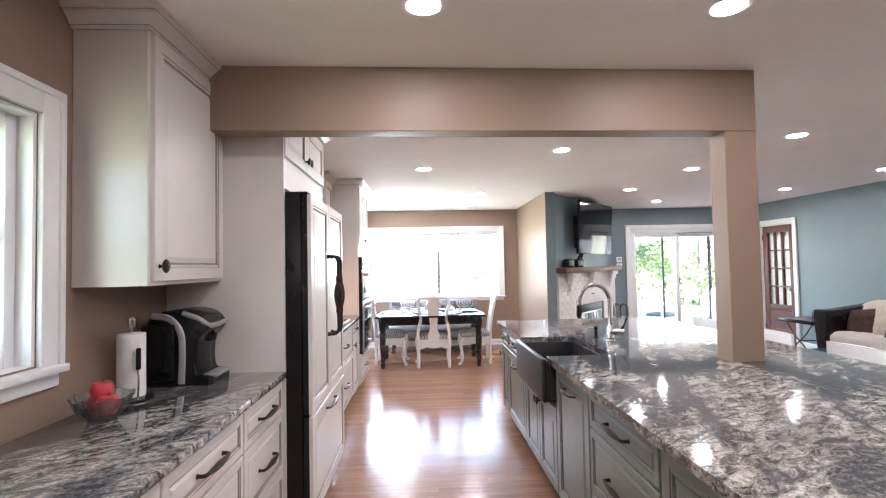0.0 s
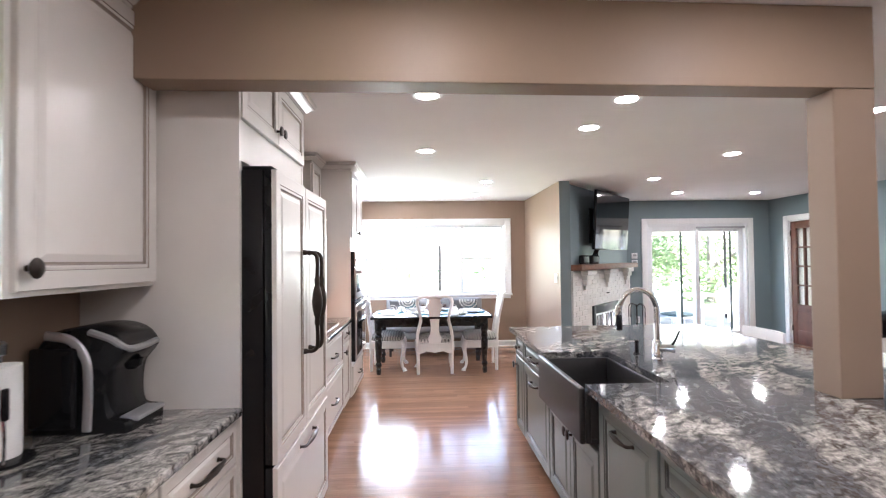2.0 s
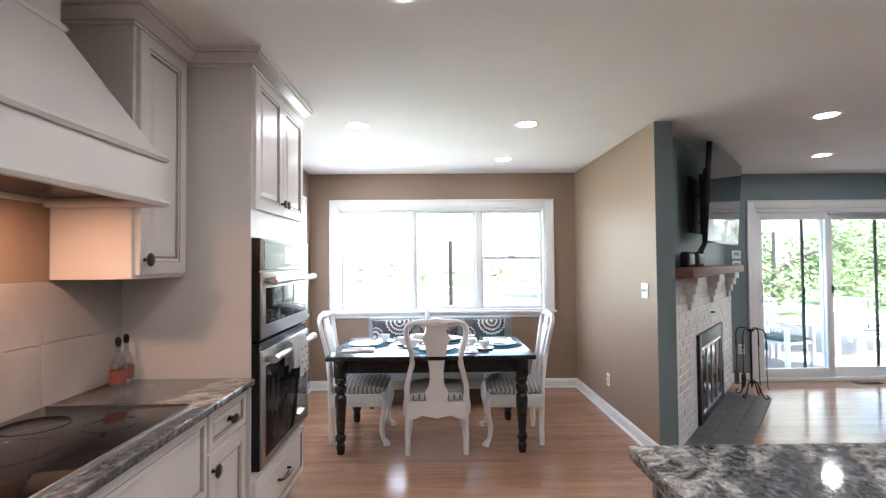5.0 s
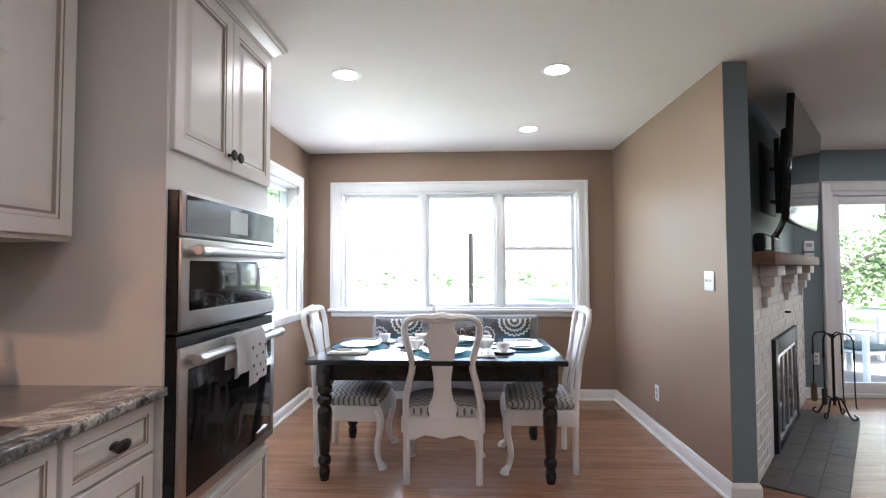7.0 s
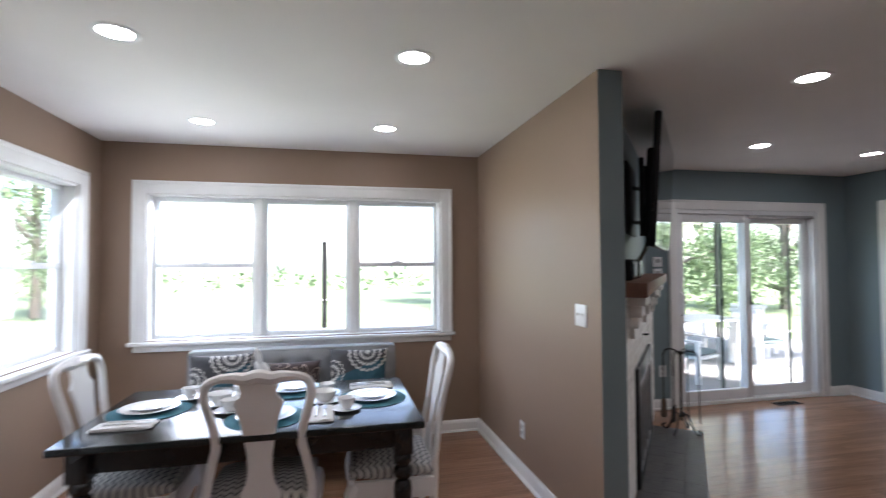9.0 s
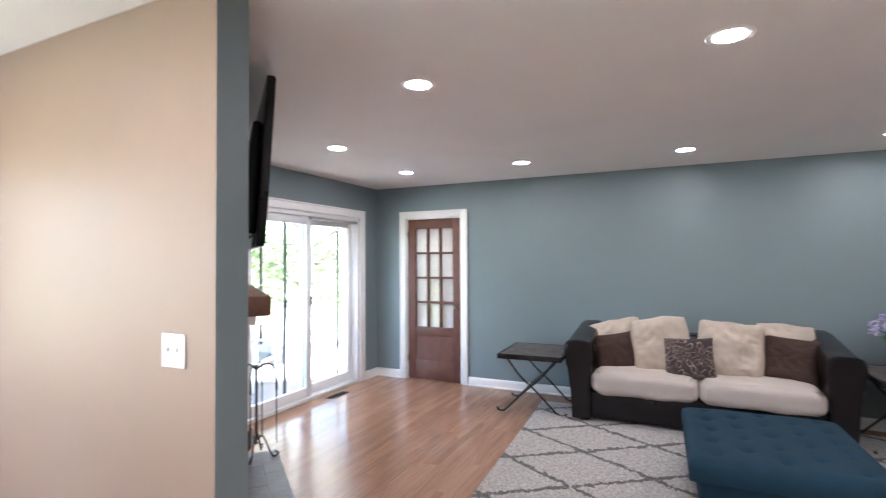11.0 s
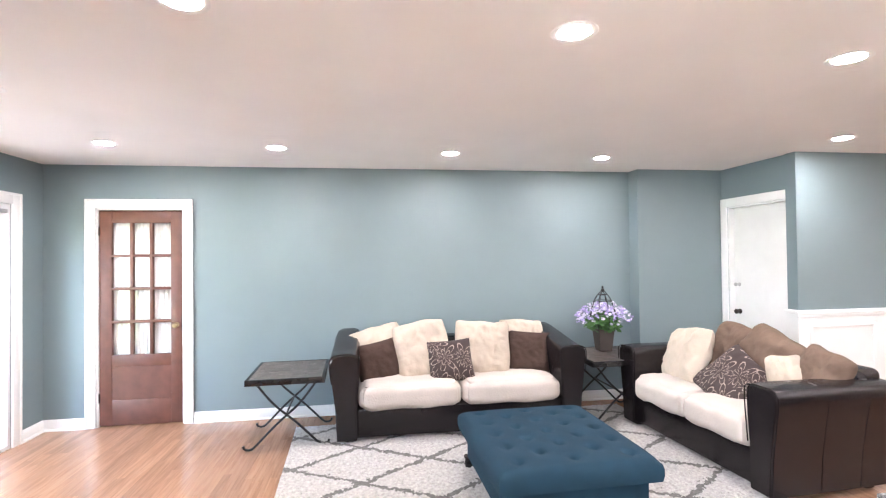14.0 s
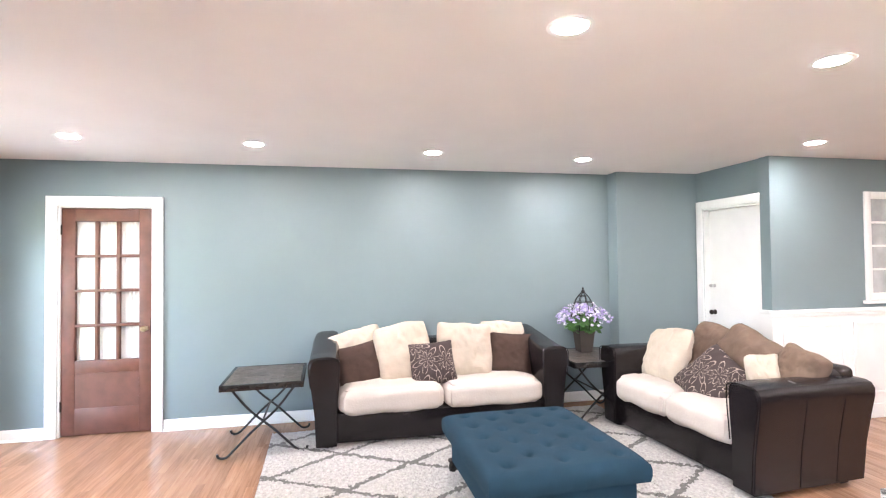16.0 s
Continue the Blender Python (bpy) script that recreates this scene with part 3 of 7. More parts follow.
# partition between dining and living room: tan on one side, grey-blue on its end and back
bm = B((1.925, 2.06, 7.19, 9.3, 0, 2.5))
for f in bm.faces:
    f.material_index = 0 if f.normal.x < -0.5 else 1
setting("wall_partition", bm, [TAN, BLUE], "partition wall, tan dining face, grey-blue end")

# diagonal chimney wall
DIAG = Vector((2.06, 7.36))
DU = Vector((1.80, 2.205)).normalized()
DN = Vector((DU.y, -DU.x))
DANG = math.degrees(math.atan2(DU.y, DU.x))
bm = bmesh.new()
tri = [(2.058, 7.358), (3.733, 9.41), (2.058, 9.41)]
lo = [bm.verts.new((*p, 0)) for p in tri]
hi = [bm.verts.new((*p, 2.5)) for p in tri]
bm.faces.new(lo)
bm.faces.new(hi)
for k in range(3):
    bm.faces.new((lo[k], lo[(k + 1) % 3], hi[(k + 1) % 3], hi[k]))
setting("wall_chimney", bm, BLUE, "blue-grey diagonal chimney wall")

# dropped beam and its post on the island
bm = B((-0.90, 1.962, 2.855, 2.985, 2.113, 2.439), bevel=0.004)
for v in bm.verts:
    v.co.y += -0.035 + 0.07 * (v.co.x + 0.9) / 2.862
setting("beam", bm, TAN, "tan painted dropped ceiling beam")
setting("column", B((1.788, 1.961, 2.892, 3.03, TOP, 2.112), bevel=0.004), TAN, "tan painted square post standing on the island")

# skirting
SKIRT = [(0, 0), (0.016, 0), (0.016, 0.075), (0.012, 0.088), (0.006, 0.1), (0, 0.1)]
SHOE = [(0.016, 0), (0.03, 0), (0.028, 0.012), (0.016, 0.018)]
for name, path in (("baseboard", [(-1.10, 6.845), (-1.10, 9.256), (1.925, 9.256), (1.925, 7.19), (2.06, 7.19), (2.06, 7.37)]),
                   ("baseboard", [(3.71, 9.38), (3.727, 9.402), (3.985, 9.402)]),
                   ("baseboard", [(5.98, 9.402), (6.29, 9.402), (6.29, 9.05)]),
                   ("baseboard", [(6.29, 8.10), (6.29, 3.65), (6.11, 3.65), (6.11, 2.68)])):
    bm = sweep(SKIRT, path)
    sweep(SHOE, path, bm=bm)
    setting(name, bm, WHITE, "white painted moulded skirting board")


def frame_bm(plane, at, a0, a1, z0, z1, w, d0, d1, bottom=True, bevel=0.006):
    """Four mitred boards round an opening, in a wall along x or y."""
    rows = [(a0 - w, a0, z0 - (w if bottom else 0), z1 + w), (a1, a1 + w, z0 - (w if bottom else 0), z1 + w), (a0, a1, z1, z1 + w)]
    if bottom:
        rows.append((a0, a1, z0 - w, z0))
    out = [(p, q, at + d0, at + d1, r, s) if plane == "x" else (at + d0, at + d1, p, q, r, s) for p, q, r, s in rows]
    return B(*out, bevel=bevel)


def window(name, plane, at, into, a0, a1, z0, z1, mullions, hung, label, casing_w=0.088, depth=0.15, sash_at=0.085, horn=0.03):
    """A window in a wall along plane; into is +1 or -1, the way to the outside."""
    win = thing(name, label=label, category="window", kind="structure")

    def bx(p, q, d0, d1, r, s):
        d0, d1 = at + into * d0, at + into * d1
        return (p, q, min(d0, d1), max(d0, d1), r, s) if plane == "x" else (min(d0, d1), max(d0, d1), p, q, r, s)
    w = casing_w
    part("window_casing", B(bx(a0 - w, a0, -0.022, 0.0, z0 - 0.01, z1 + w), bx(a1, a1 + w, -0.022, 0.0, z0 - 0.01, z1 + w), bx(a0, a1, -0.022, 0.0, z1, z1 + w),
                            bx(a0 - w - 0.012, a0 - w + 0.014, -0.032, 0.0, z0 - 0.01, z1 + w + 0.012), bx(a1 + w - 0.014, a1 + w + 0.012, -0.032, 0.0, z0 - 0.01, z1 + w + 0.012), bx(a0 - w, a1 + w, -0.032, 0.0, z1 + w - 0.014, z1 + w + 0.012), bevel=0.004), WHITE, win)
    part("window_jamb", B(bx(a0 - 0.002, a0 + 0.016, 0.002, depth, z0, z1), bx(a1 - 0.016, a1 + 0.002, 0.002, depth, z0, z1), bx(a0 + 0.016, a1 - 0.016, 0.002, depth, z1 - 0.016, z1 + 0.002)), WHITE, win)
    part("window_sill", B(bx(a0 - w - horn, a1 + w + horn, -0.055, 0.001, z0 - 0.034, z0 - 0.006), bx(a0 - 0.002, a1 + 0.002, 0.001, depth, z0 - 0.03, z0 + 0.004), bx(a0 - w, a1 + w, -0.02, 0.0, z0 - 0.085, z0 - 0.034), bevel=0.006), WHITE, win)
    lights = [a0 + 0.016] + mullions + [a1 - 0.016]
    for k in range(len(lights) - 1):
        p, q = lights[k], lights[k + 1]
        p += 0.03 if k else 0
        q -= 0.03 if k < len(lights) - 2 else 0
        if k:
            part("mullion", B(bx(p - 0.06, p, 0.05, depth, z0 + 0.004, z1 - 0.016), bevel=0.004), WHITE, win)
        zt, zb = z1 - 0.016, z0 + 0.004
        sash = part("window_frame", frame_bm_local(bx, p, q, zb, zt, 0.045 if sash_at < 0.08 else 0.032, sash_at, depth - 0.005), VINYL, win, "white vinyl sash frame")
        if hung[k]:
            zm = (z0 + z1) / 2 + 0.01
            part("meeting_rail", B(bx(p + 0.032, q - 0.032, 0.08, depth - 0.03, zm - 0.018, zm + 0.018), bevel=0.004), VINYL, sash)
            part("sash_lock", B(bx((p + q) / 2 - 0.03, (p + q) / 2 + 0.03, 0.072, 0.1, zm + 0.018, zm + 0.032), bevel=0.004), VINYL, sash)
            spans = [(zb + 0.032, zm - 0.018), (zm + 0.018, zt - 0.032)]
        else:
            spans = [(zb + 0.032, zt - 0.032)]
        for r, s in spans:
            pane = part("pane", B(bx(p + 0.03, q - 0.03, 0.106, 0.112, r - 0.004, s + 0.004)), CLEAR, sash)
            pane.visible_shadow = False
    return win


def frame_bm_local(bx, p, q, zb, zt, w, d0, d1):
    return B(bx(p, p + w, d0, d1, zb, zt), bx(q - w, q, d0, d1, zb, zt), bx(p + w, q - w, d0, d1, zt - w, zt), bx(p + w, q - w, d0, d1, zb, zb + w), bevel=0.005)


window("window_1", "x", 9.256, 1, -0.775, 1.575, 0.885, 2.04, [0.05, 0.815], [1, 0, 1], "wide white three-part dining window with deep sill", depth=0.19)
window("window_2", "y", -1.10, -1, 7.40, 8.905, 0.885, 2.045, [8.15], [1, 1], "white double-hung dining side window")
window("window_3", "y", WX, -1, 0.95, 2.134, 1.111, 1.985, [1.50], [1, 1], "white double-hung window above the counter", depth=0.16, sash_at=0.055, horn=0.004)


def glazed_door():
    d = thing("door_1", (6.29, 8.19, 0), label="red-brown wooden door with twelve curtained glass panes", category="door", kind="structure")
    w, h = 0.765, 2.035
    part("door_casing", B((-0.022, 0, -0.082, 0, 0, h + 0.082), (-0.022, 0, w, w + 0.082, 0, h + 0.082), (-0.022, 0, 0, w, h, h + 0.082),
                          (-0.03, 0, -0.086, -0.068, 0, h + 0.086), (-0.03, 0, w + 0.068, w + 0.086, 0, h + 0.086), (-0.03, 0, -0.068, w + 0.068, h + 0.068, h + 0.086), bevel=0.004), WHITE, d, "white painted casing")
    part("jamb", B((0.001, 0.12, 0, 0.014, 0, h), (0.001, 0.12, w - 0.014, w, 0, h), (0.001, 0.12, 0.014, w - 0.014, h - 0.014, h)), WHITE, d)
    x0, x1 = 0.02, 0.06
    st = 0.108
    zb, zt = 0.66, 1.90
    leaf = part("door_leaf", B((x0, x1, 0.016, 0.016 + st, 0.008, 2.018), (x0, x1, w - 0.016 - st, w - 0.016, 0.008, 2.018), (x0, x1, 0.124, w - 0.124, 1.9, 2.018), (x0, x1, 0.124, w - 0.124, 0.008, 0.24), (x0, x1, 0.124, w - 0.124, 0.55, 0.66), bevel=0.003), REDWOOD, d)
    part("door_panel", rings_panel((x0 + 0.026, 0.124, 0.24), (0, 1, 0), (0, 0, 1), (-1, 0, 0), w - 0.248, 0.31, [(0, 0.022, 0), (0.012, 0.008, 0), (0.016, 0.008, 0)]), REDWOOD, leaf)
    y0, y1 = 0.124, w - 0.124
    for k in (1, 2):
        y = y0 + (y1 - y0) * k / 3
        part("muntin", B((x0 - 0.004, x1, y - 0.014, y + 0.014, zb, zt), bevel=0.004), REDWOOD, leaf)
    for k in (1, 2, 3):
        z = zb + (zt - zb) * k / 4
        part("muntin", B((x0 - 0.003, x1 - 0.001, y0, y1, z - 0.013, z + 0.013), bevel=0.004), REDWOOD, leaf)
    for j in range(3):
        for k in range(4):
            part("pane", B((0.038, 0.042, y0 + (y1 - y0) * j / 3, y0 + (y1 - y0) * (j + 1) / 3, zb + (zt - zb) * k / 4, zb + (zt - zb) * (k + 1) / 4)), CLEAR, leaf)
    bm = bmesh.new()
    rows = []
    for k in range(15):
        z = zb - 0.02 + (zt - zb + 0.04) * k / 14
        rows.append([bm.verts.new((0.075 + 0.008 * math.sin(j * 1.9 + 0.5 * math.sin(k * 0.6)) * (0.6 + 0.4 * math.sin(k * 0.9 + j * 0.3)), y0 - 0.02 + (y1 - y0 + 0.04) * j / 48, z)) for j in range(49)])
    for r, s in zip(rows, rows[1:]):
        for j in range(48):
            bm.faces.new((r[j], r[j + 1], s[j + 1], s[j]))
    part("curtain", bm, CURTAIN, leaf, "gathered white sheer curtain")
    bm = lathe([(0.024, 0), (0.024, 0.004), (0.01, 0.01), (0.01, 0.03), (0.026, 0.04), (0.028, 0.055), (0.018, 0.066), (0, 0.068)], seg=14)
    bm.transform(Matrix.Translation((x0, 0.07, 0.93)) @ Matrix.Rotation(radians(-90), 4, "Y"))
    part("door_knob", bm, BRASS, leaf, "worn metal door knob")
    part("lock_plate", B((x0 - 0.003, x0, 0.018, 0.03, 0.88, 1.02), bevel=0.001), BRONZE, leaf)
    for z in (0.22, 1.78):
        part("hinge", B((x0 - 0.012, x0 + 0.004, w - 0.024, w - 0.004, z, z + 0.09), bevel=0.003), BRONZE, leaf)
    # closet behind the curtain
    setting("closet_lining", B((6.46, 6.50, 8.0, 9.2, 0, 2.3)), WHITE, "plain white lining behind the glazed door")


def entry_door():
    d = thing("door_2", (5.262, 2.68, 0), label="white painted flush entry door, closed", category="door", kind="structure")
    w, h = 0.758, 2.035
    part("door_casing", B((w, w + 0.085, 0.0, 0.02, 0, h + 0.085), (0.0, w, 0.0, 0.02, h, h + 0.085), bevel=0.004), WHITE, d)
    part("jamb", B((w - 0.016, w, -0.14, -0.001, 0, h), (0, w - 0.016, -0.14, -0.001, h - 0.016, h)), WHITE, d)
    leaf = part("door_leaf", B((0.004, w - 0.018, -0.10, -0.06, 0.008, h - 0.018), bevel=0.002), WHITE, d)
    for z, r, m in ((0.94, 0.027, BRONZE), (1.22, 0.02, STEEL)):
        bm = lathe([(r, 0), (r, 0.005), (0.01, 0.01), (0.01, 0.028), (r * 0.9, 0.036), (r, 0.048), (r * 0.6, 0.06), (0, 0.062)], seg=14)
        bm.transform(Matrix.Translation((w - 0.08, -0.06, z)) @ Matrix.Rotation(radians(-90), 4, "X"))
        part("door_knob", bm, m, leaf, "metal knob and bolt")


def sliding_door():
    d = thing("door_3", (4.085, 9.402, 0), label="white vinyl sliding glass patio door", category="sliding door", kind="structure")
    w, h = 1.8, 2.03
    part("door_casing", B((-0.09, 0, -0.022, 0, 0, h + 0.09), (w, w + 0.09, -0.022, 0, 0, h + 0.09), (0, w, -0.022, 0, h, h + 0.09),
                          (-0.094, -0.075, -0.032, 0, 0, h + 0.094), (w + 0.075, w + 0.094, -0.032, 0, 0, h + 0.094), (-0.075, w + 0.075, -0.032, 0, h + 0.075, h + 0.094), bevel=0.004), WHITE, d)
    part("door_frame", B((0, 0.035, 0.001, 0.16, 0, h), (w - 0.035, w, 0.001, 0.16, 0, h), (0.035, w - 0.035, 0.001, 0.16, h - 0.045, h), (0.035, w - 0.035, 0.001, 0.16, 0, 0.035), bevel=0.003), VINYL, d)
    for a, b, y in ((0.035, 0.95, 0.03), (0.87, w - 0.035, 0.085)):
        leaf = part("door_leaf", B((a, a + 0.075, y, y + 0.045, 0.037, h - 0.047), (b - 0.075, b, y, y + 0.045, 0.037, h - 0.047), (a + 0.075, b - 0.075, y, y + 0.045, h - 0.13, h - 0.047), (a + 0.075, b - 0.075, y, y + 0.045, 0.037, 0.14), bevel=0.004), VINYL, d)
        pane = part("pane", B((a + 0.07, b - 0.07, y + 0.02, y + 0.026, 0.135, h - 0.125)), CLEAR, leaf)
        pane.visible_shadow = False
        if y < 0.05:
            part("handle", tube(curve_pts([(a + 0.04, y, 0.93), (a + 0.04, y - 0.04, 0.96), (a + 0.04, y - 0.045, 1.05), (a + 0.04, y - 0.04, 1.14), (a + 0.04, y, 1.17)], 4), 0.009), VINYL, leaf)
    part("head_track", B((0.90, w - 0.036, -0.004, 0.028, h - 0.075, h - 0.047), bevel=0.002), GREYPLASTIC, d, "grey metal head track")
    part("latch", B((0.93, 0.945, 0.012, 0.03, 1.02, 1.12), bevel=0.003), BLACK, d)


glazed_door()
entry_door()
sliding_door()

# wainscot on the far end wall
wain = thing("wainscot", (5.15, 2.70, 0), label="white panelled wainscot with a moulded cap", category="wainscot", kind="structure")
part("panel_board", B((-0.012, 0, -4.4, 0.012, 0, 1.0), (0.0005, 0.11, 0.0, 0.0115, 0, 1.0)), WHITE, wain)
part("cap_rail", B((-0.035, 0.0, -4.4, 0.035, 1.0, 1.035), (-0.024, 0.0, -4.4, 0.024, 0.97, 1.0), (0.0, 0.11, 0.0, 0.035, 1.0, 1.035), bevel=0.006), WHITE, wain)
part("base_board", B((-0.024, 0.0, -4.4, 0.024, 0, 0.13), (0.0, 0.11, 0.0, 0.024, 0, 0.13), bevel=0.004), WHITE, wain)
for k in range(5):
    y = -0.12 - k * 0.78
    part("panel_moulding", frame_bm("y", 0, y - 0.62, y, 0.25, 0.88, 0.028, -0.024, -0.011, True, 0.005), WHITE, wain)

# interior window above the wainscot
hw = thing("window_4", (5.15, 1.66, 0), label="white framed small-paned interior window", category="window", kind="structure")
part("window_frame", frame_bm("y", 0, -0.95, -0.07, 1.17, 2.06, 0.07, -0.025, -0.001), WHITE, hw)
part("window_sill", B((-0.05, -0.001, -1.05, 0.03, 1.07, 1.1), bevel=0.005), WHITE, hw)
for k in (1, 2, 3):
    part("muntin", B((-0.02, -0.006, -0.95 + 0.22 * k - 0.01, -0.95 + 0.22 * k + 0.01, 1.17, 2.06)), WHITE, hw)
    part("muntin", B((-0.021, -0.007, -0.95, -0.07, 1.17 + 0.222 * k - 0.01, 1.17 + 0.222 * k + 0.01)), WHITE, hw)
part("pane", B((-0.006, -0.002, -0.95, -0.07, 1.17, 2.06)), GREYPANE, hw)


# ---- recessed ceiling lamps ----
def can_lamp():
    c = thing("recessed_light", (0.2, 2.26, CEILING), label="round white recessed ceiling light, switched on", category="ceiling light", group="recessed ceiling lights")
    part("trim_ring", lathe([(0.063, -0.001), (0.092, -0.001), (0.094, -0.002), (0.09, -0.004), (0.067, -0.003)], seg=28, ring=True), WHITE, c)
    part("lens", lathe([(0.065, -0.0015), (0.065, -0.003), (0.038, -0.006), (0, -0.007)], seg=28), LAMPGLOW, c)
    return c


can = can_lamp()
# the last six are unseen: two guessed, four added to brighten the near cabinets
for x, y in ((1.42, 2.26), (0.21, 3.96), (1.45, 4.02), (0.22, 5.46), (1.44, 4.68), (1.01, 7.25), (-0.24, 7.26), (-0.215, 8.55), (1.005, 8.48),
             (3.262, 4.235), (3.16, 5.61), (3.09, 7.06), (4.10, 8.37), (5.35, 8.42), (5.40, 7.17), (5.49, 5.74), (5.57, 4.31), (4.66, 2.75), (3.15, 2.4), (0.2, 0.5), (1.4, 0.5), (0.2, -0.9), (1.4, -0.9), (3.1, 0.6), (3.1, -0.9)):
    copy_thing(can, pose(x, y, CEILING))

# ---- kitchen ----
CR = [CREAM, GLAZE]
SG = [SAGE, SAGEGLAZE]


def base_unit(y0, y1, fronts, label, mats=CR, at=None, rz=0, depth=0.575, name="base_cabinet", group="base cabinets", top=None):
    """A floor unit. fronts: (kind, z0, z1) rows, kinds drawer, door, pullout, blank."""
    w = y1 - y0
    c = thing(name, at or (WX, y0, 0), rz, label, "cabinet", group)
    d = depth
    part("body", B((0.003, d, 0.002, w - 0.002, 0.1, top or TOP - 0.036), (0.003, d - 0.07, 0.003, w - 0.003, 0, 0.1)), mats[0], c, "", False)
    for kind, z0, z1 in fronts:
        if kind == "drawer":
            f = face("drawer_front", c, d, 0.008, w - 0.008, z0, z1, mats, True)
            if w < 0.45:
                oval_knob(f, d + 0.02, w / 2, (z0 + z1) / 2)
            else:
                pull(f, d + 0.02, w / 2, (z0 + z1) / 2, min(0.2, w * 0.36))
        elif kind == "pullout":
            f = face("door", c, d, 0.008, w - 0.008, z0, z1, mats)
            pull(f, d + 0.02, w / 2, z1 - 0.08, 0.16)
        elif kind == "doors":
            for a, b, s in ((0.008, w / 2 - 0.002, -1), (w / 2 + 0.002, w - 0.008, 1)):
                f = face("door", c, d, a, b, z0, z1, mats)
                knob(f, d + 0.02, w / 2 + s * 0.03, z1 - 0.05)
        elif kind == "door":
            f = face("door", c, d, 0.008, w - 0.008, z0, z1, mats)
            knob(f, d + 0.02, 0.035, z1 - 0.07)
    return c


THREE = [("drawer", 0.69, 0.845), ("drawer", 0.405, 0.68), ("drawer", 0.12, 0.395)]
for a, b in ((2.43, 2.992), (1.80, 2.43), (1.15, 1.80), (0.5, 1.15), (-0.15, 0.5)):
    base_unit(a, b, THREE, "cream glazed drawer unit with bronze pulls", group="coffee counter drawer units")


def slab(name, boxes, label, bevel=0.008):
    ob = part(name, B(*boxes, bevel=bevel, seg=3), GRANITE, None, "", True)
    return tagged(ob, label, "worktop")


slab("worktop", [(WX, -0.535, -0.15, 2.994, TOP - 0.034, TOP)], "polished grey and beige granite worktop")
CROWN_LINE = [(0.0145, 2.3735), (0.0175, 2.3735), (0.0175, 2.3775), (0.0145, 2.3775)]
CROWN_TOP = [(0.0575, 2.414), (0.0605, 2.414), (0.0605, 2.4175), (0.0575, 2.4175)]
CROWN = [(0, 2.362), (0.012, 2.362), (0.014, 2.374), (0.024, 2.378), (0.04, 2.398), (0.056, 2.406), (0.058, 2.415), (0.07, 2.418), (0.074, 2.438), (0, 2.438)]


def crown_on(c, path):
    """A crown moulding with two lines of dark glaze in its quirks."""
    m = part("crown_moulding", sweep(CROWN, path), CREAM, c)
    for prof in (CROWN_LINE, CROWN_TOP):
        part("glaze_line", sweep(prof, path), GLAZE, m, "thin brown glaze line")


def upper_unit(y0, y1, z0, x1, doors, label, z1=2.362, knob_low=True, crown=None, group="wall cabinets", x0=WX):
    w = y1 - y0
    c = thing("wall_cabinet", (x0, y0, 0), 0, label, "cabinet", group)
    d = x1 - x0
    part("body", B((0.003, d, 0.002, w - 0.002, z0, 2.438)), CREAM, c, "", False)
    n = doors
    for k in range(n):
        a, b = 0.02 + (w - 0.04) * k / n + 0.001, 0.02 + (w - 0.04) * (k + 1) / n - 0.001
        f = face("door", c, d, a, b, z0 + 0.015, z1 - 0.008, CR)
        ky = (a + 0.03) if (n == 1 or k == 1) else (b - 0.03)
        knob(f, d + 0.02, ky, z0 + 0.075 if knob_low else z1 - 0.08)
    if crown:
        crown_on(c, [(p[0] - x0, p[1] - y0) for p in crown])
    return c


upper_unit(2.30, 2.992, 1.372, -0.868, 1, "cream glazed wall cabinet with crown moulding", crown=[(WX + 0.003, 2.30), (-0.868, 2.30), (-0.868, 2.83)])

# fridge bay
bay = thing("fridge_enclosure", (KX, 2.995, 0), 0, "cream painted panels boxing in the refrigerator", "cabinet")
part("side_panel", B((0.083, 0.685, 0.0, 0.022, 0, 2.43)), CREAM, bay)
part("side_panel", B((0.083, 0.67, 1.07, 1.107, 0, 2.43)), CREAM, bay)
part("filler_panel", B((0.6, 0.668, 0.022, 1.07, 1.868, 2.02)), CREAM, bay)
part("cabinet_body", B((0.083, 0.668, 0.022, 1.07, 2.02, 2.438)), CREAM, bay, "", False)
for a, b, k in ((0.03, 0.527, 0.497), (0.531, 1.065, 0.561)):
    f = face("door", bay, 0.668, a, b, 2.035, 2.35, CR)
    knob(f, 0.688, k, 2.10, 0.025)
crown_on(bay, [(0.67, 0.0), (0.67, 1.107), (0.083, 1.107)])

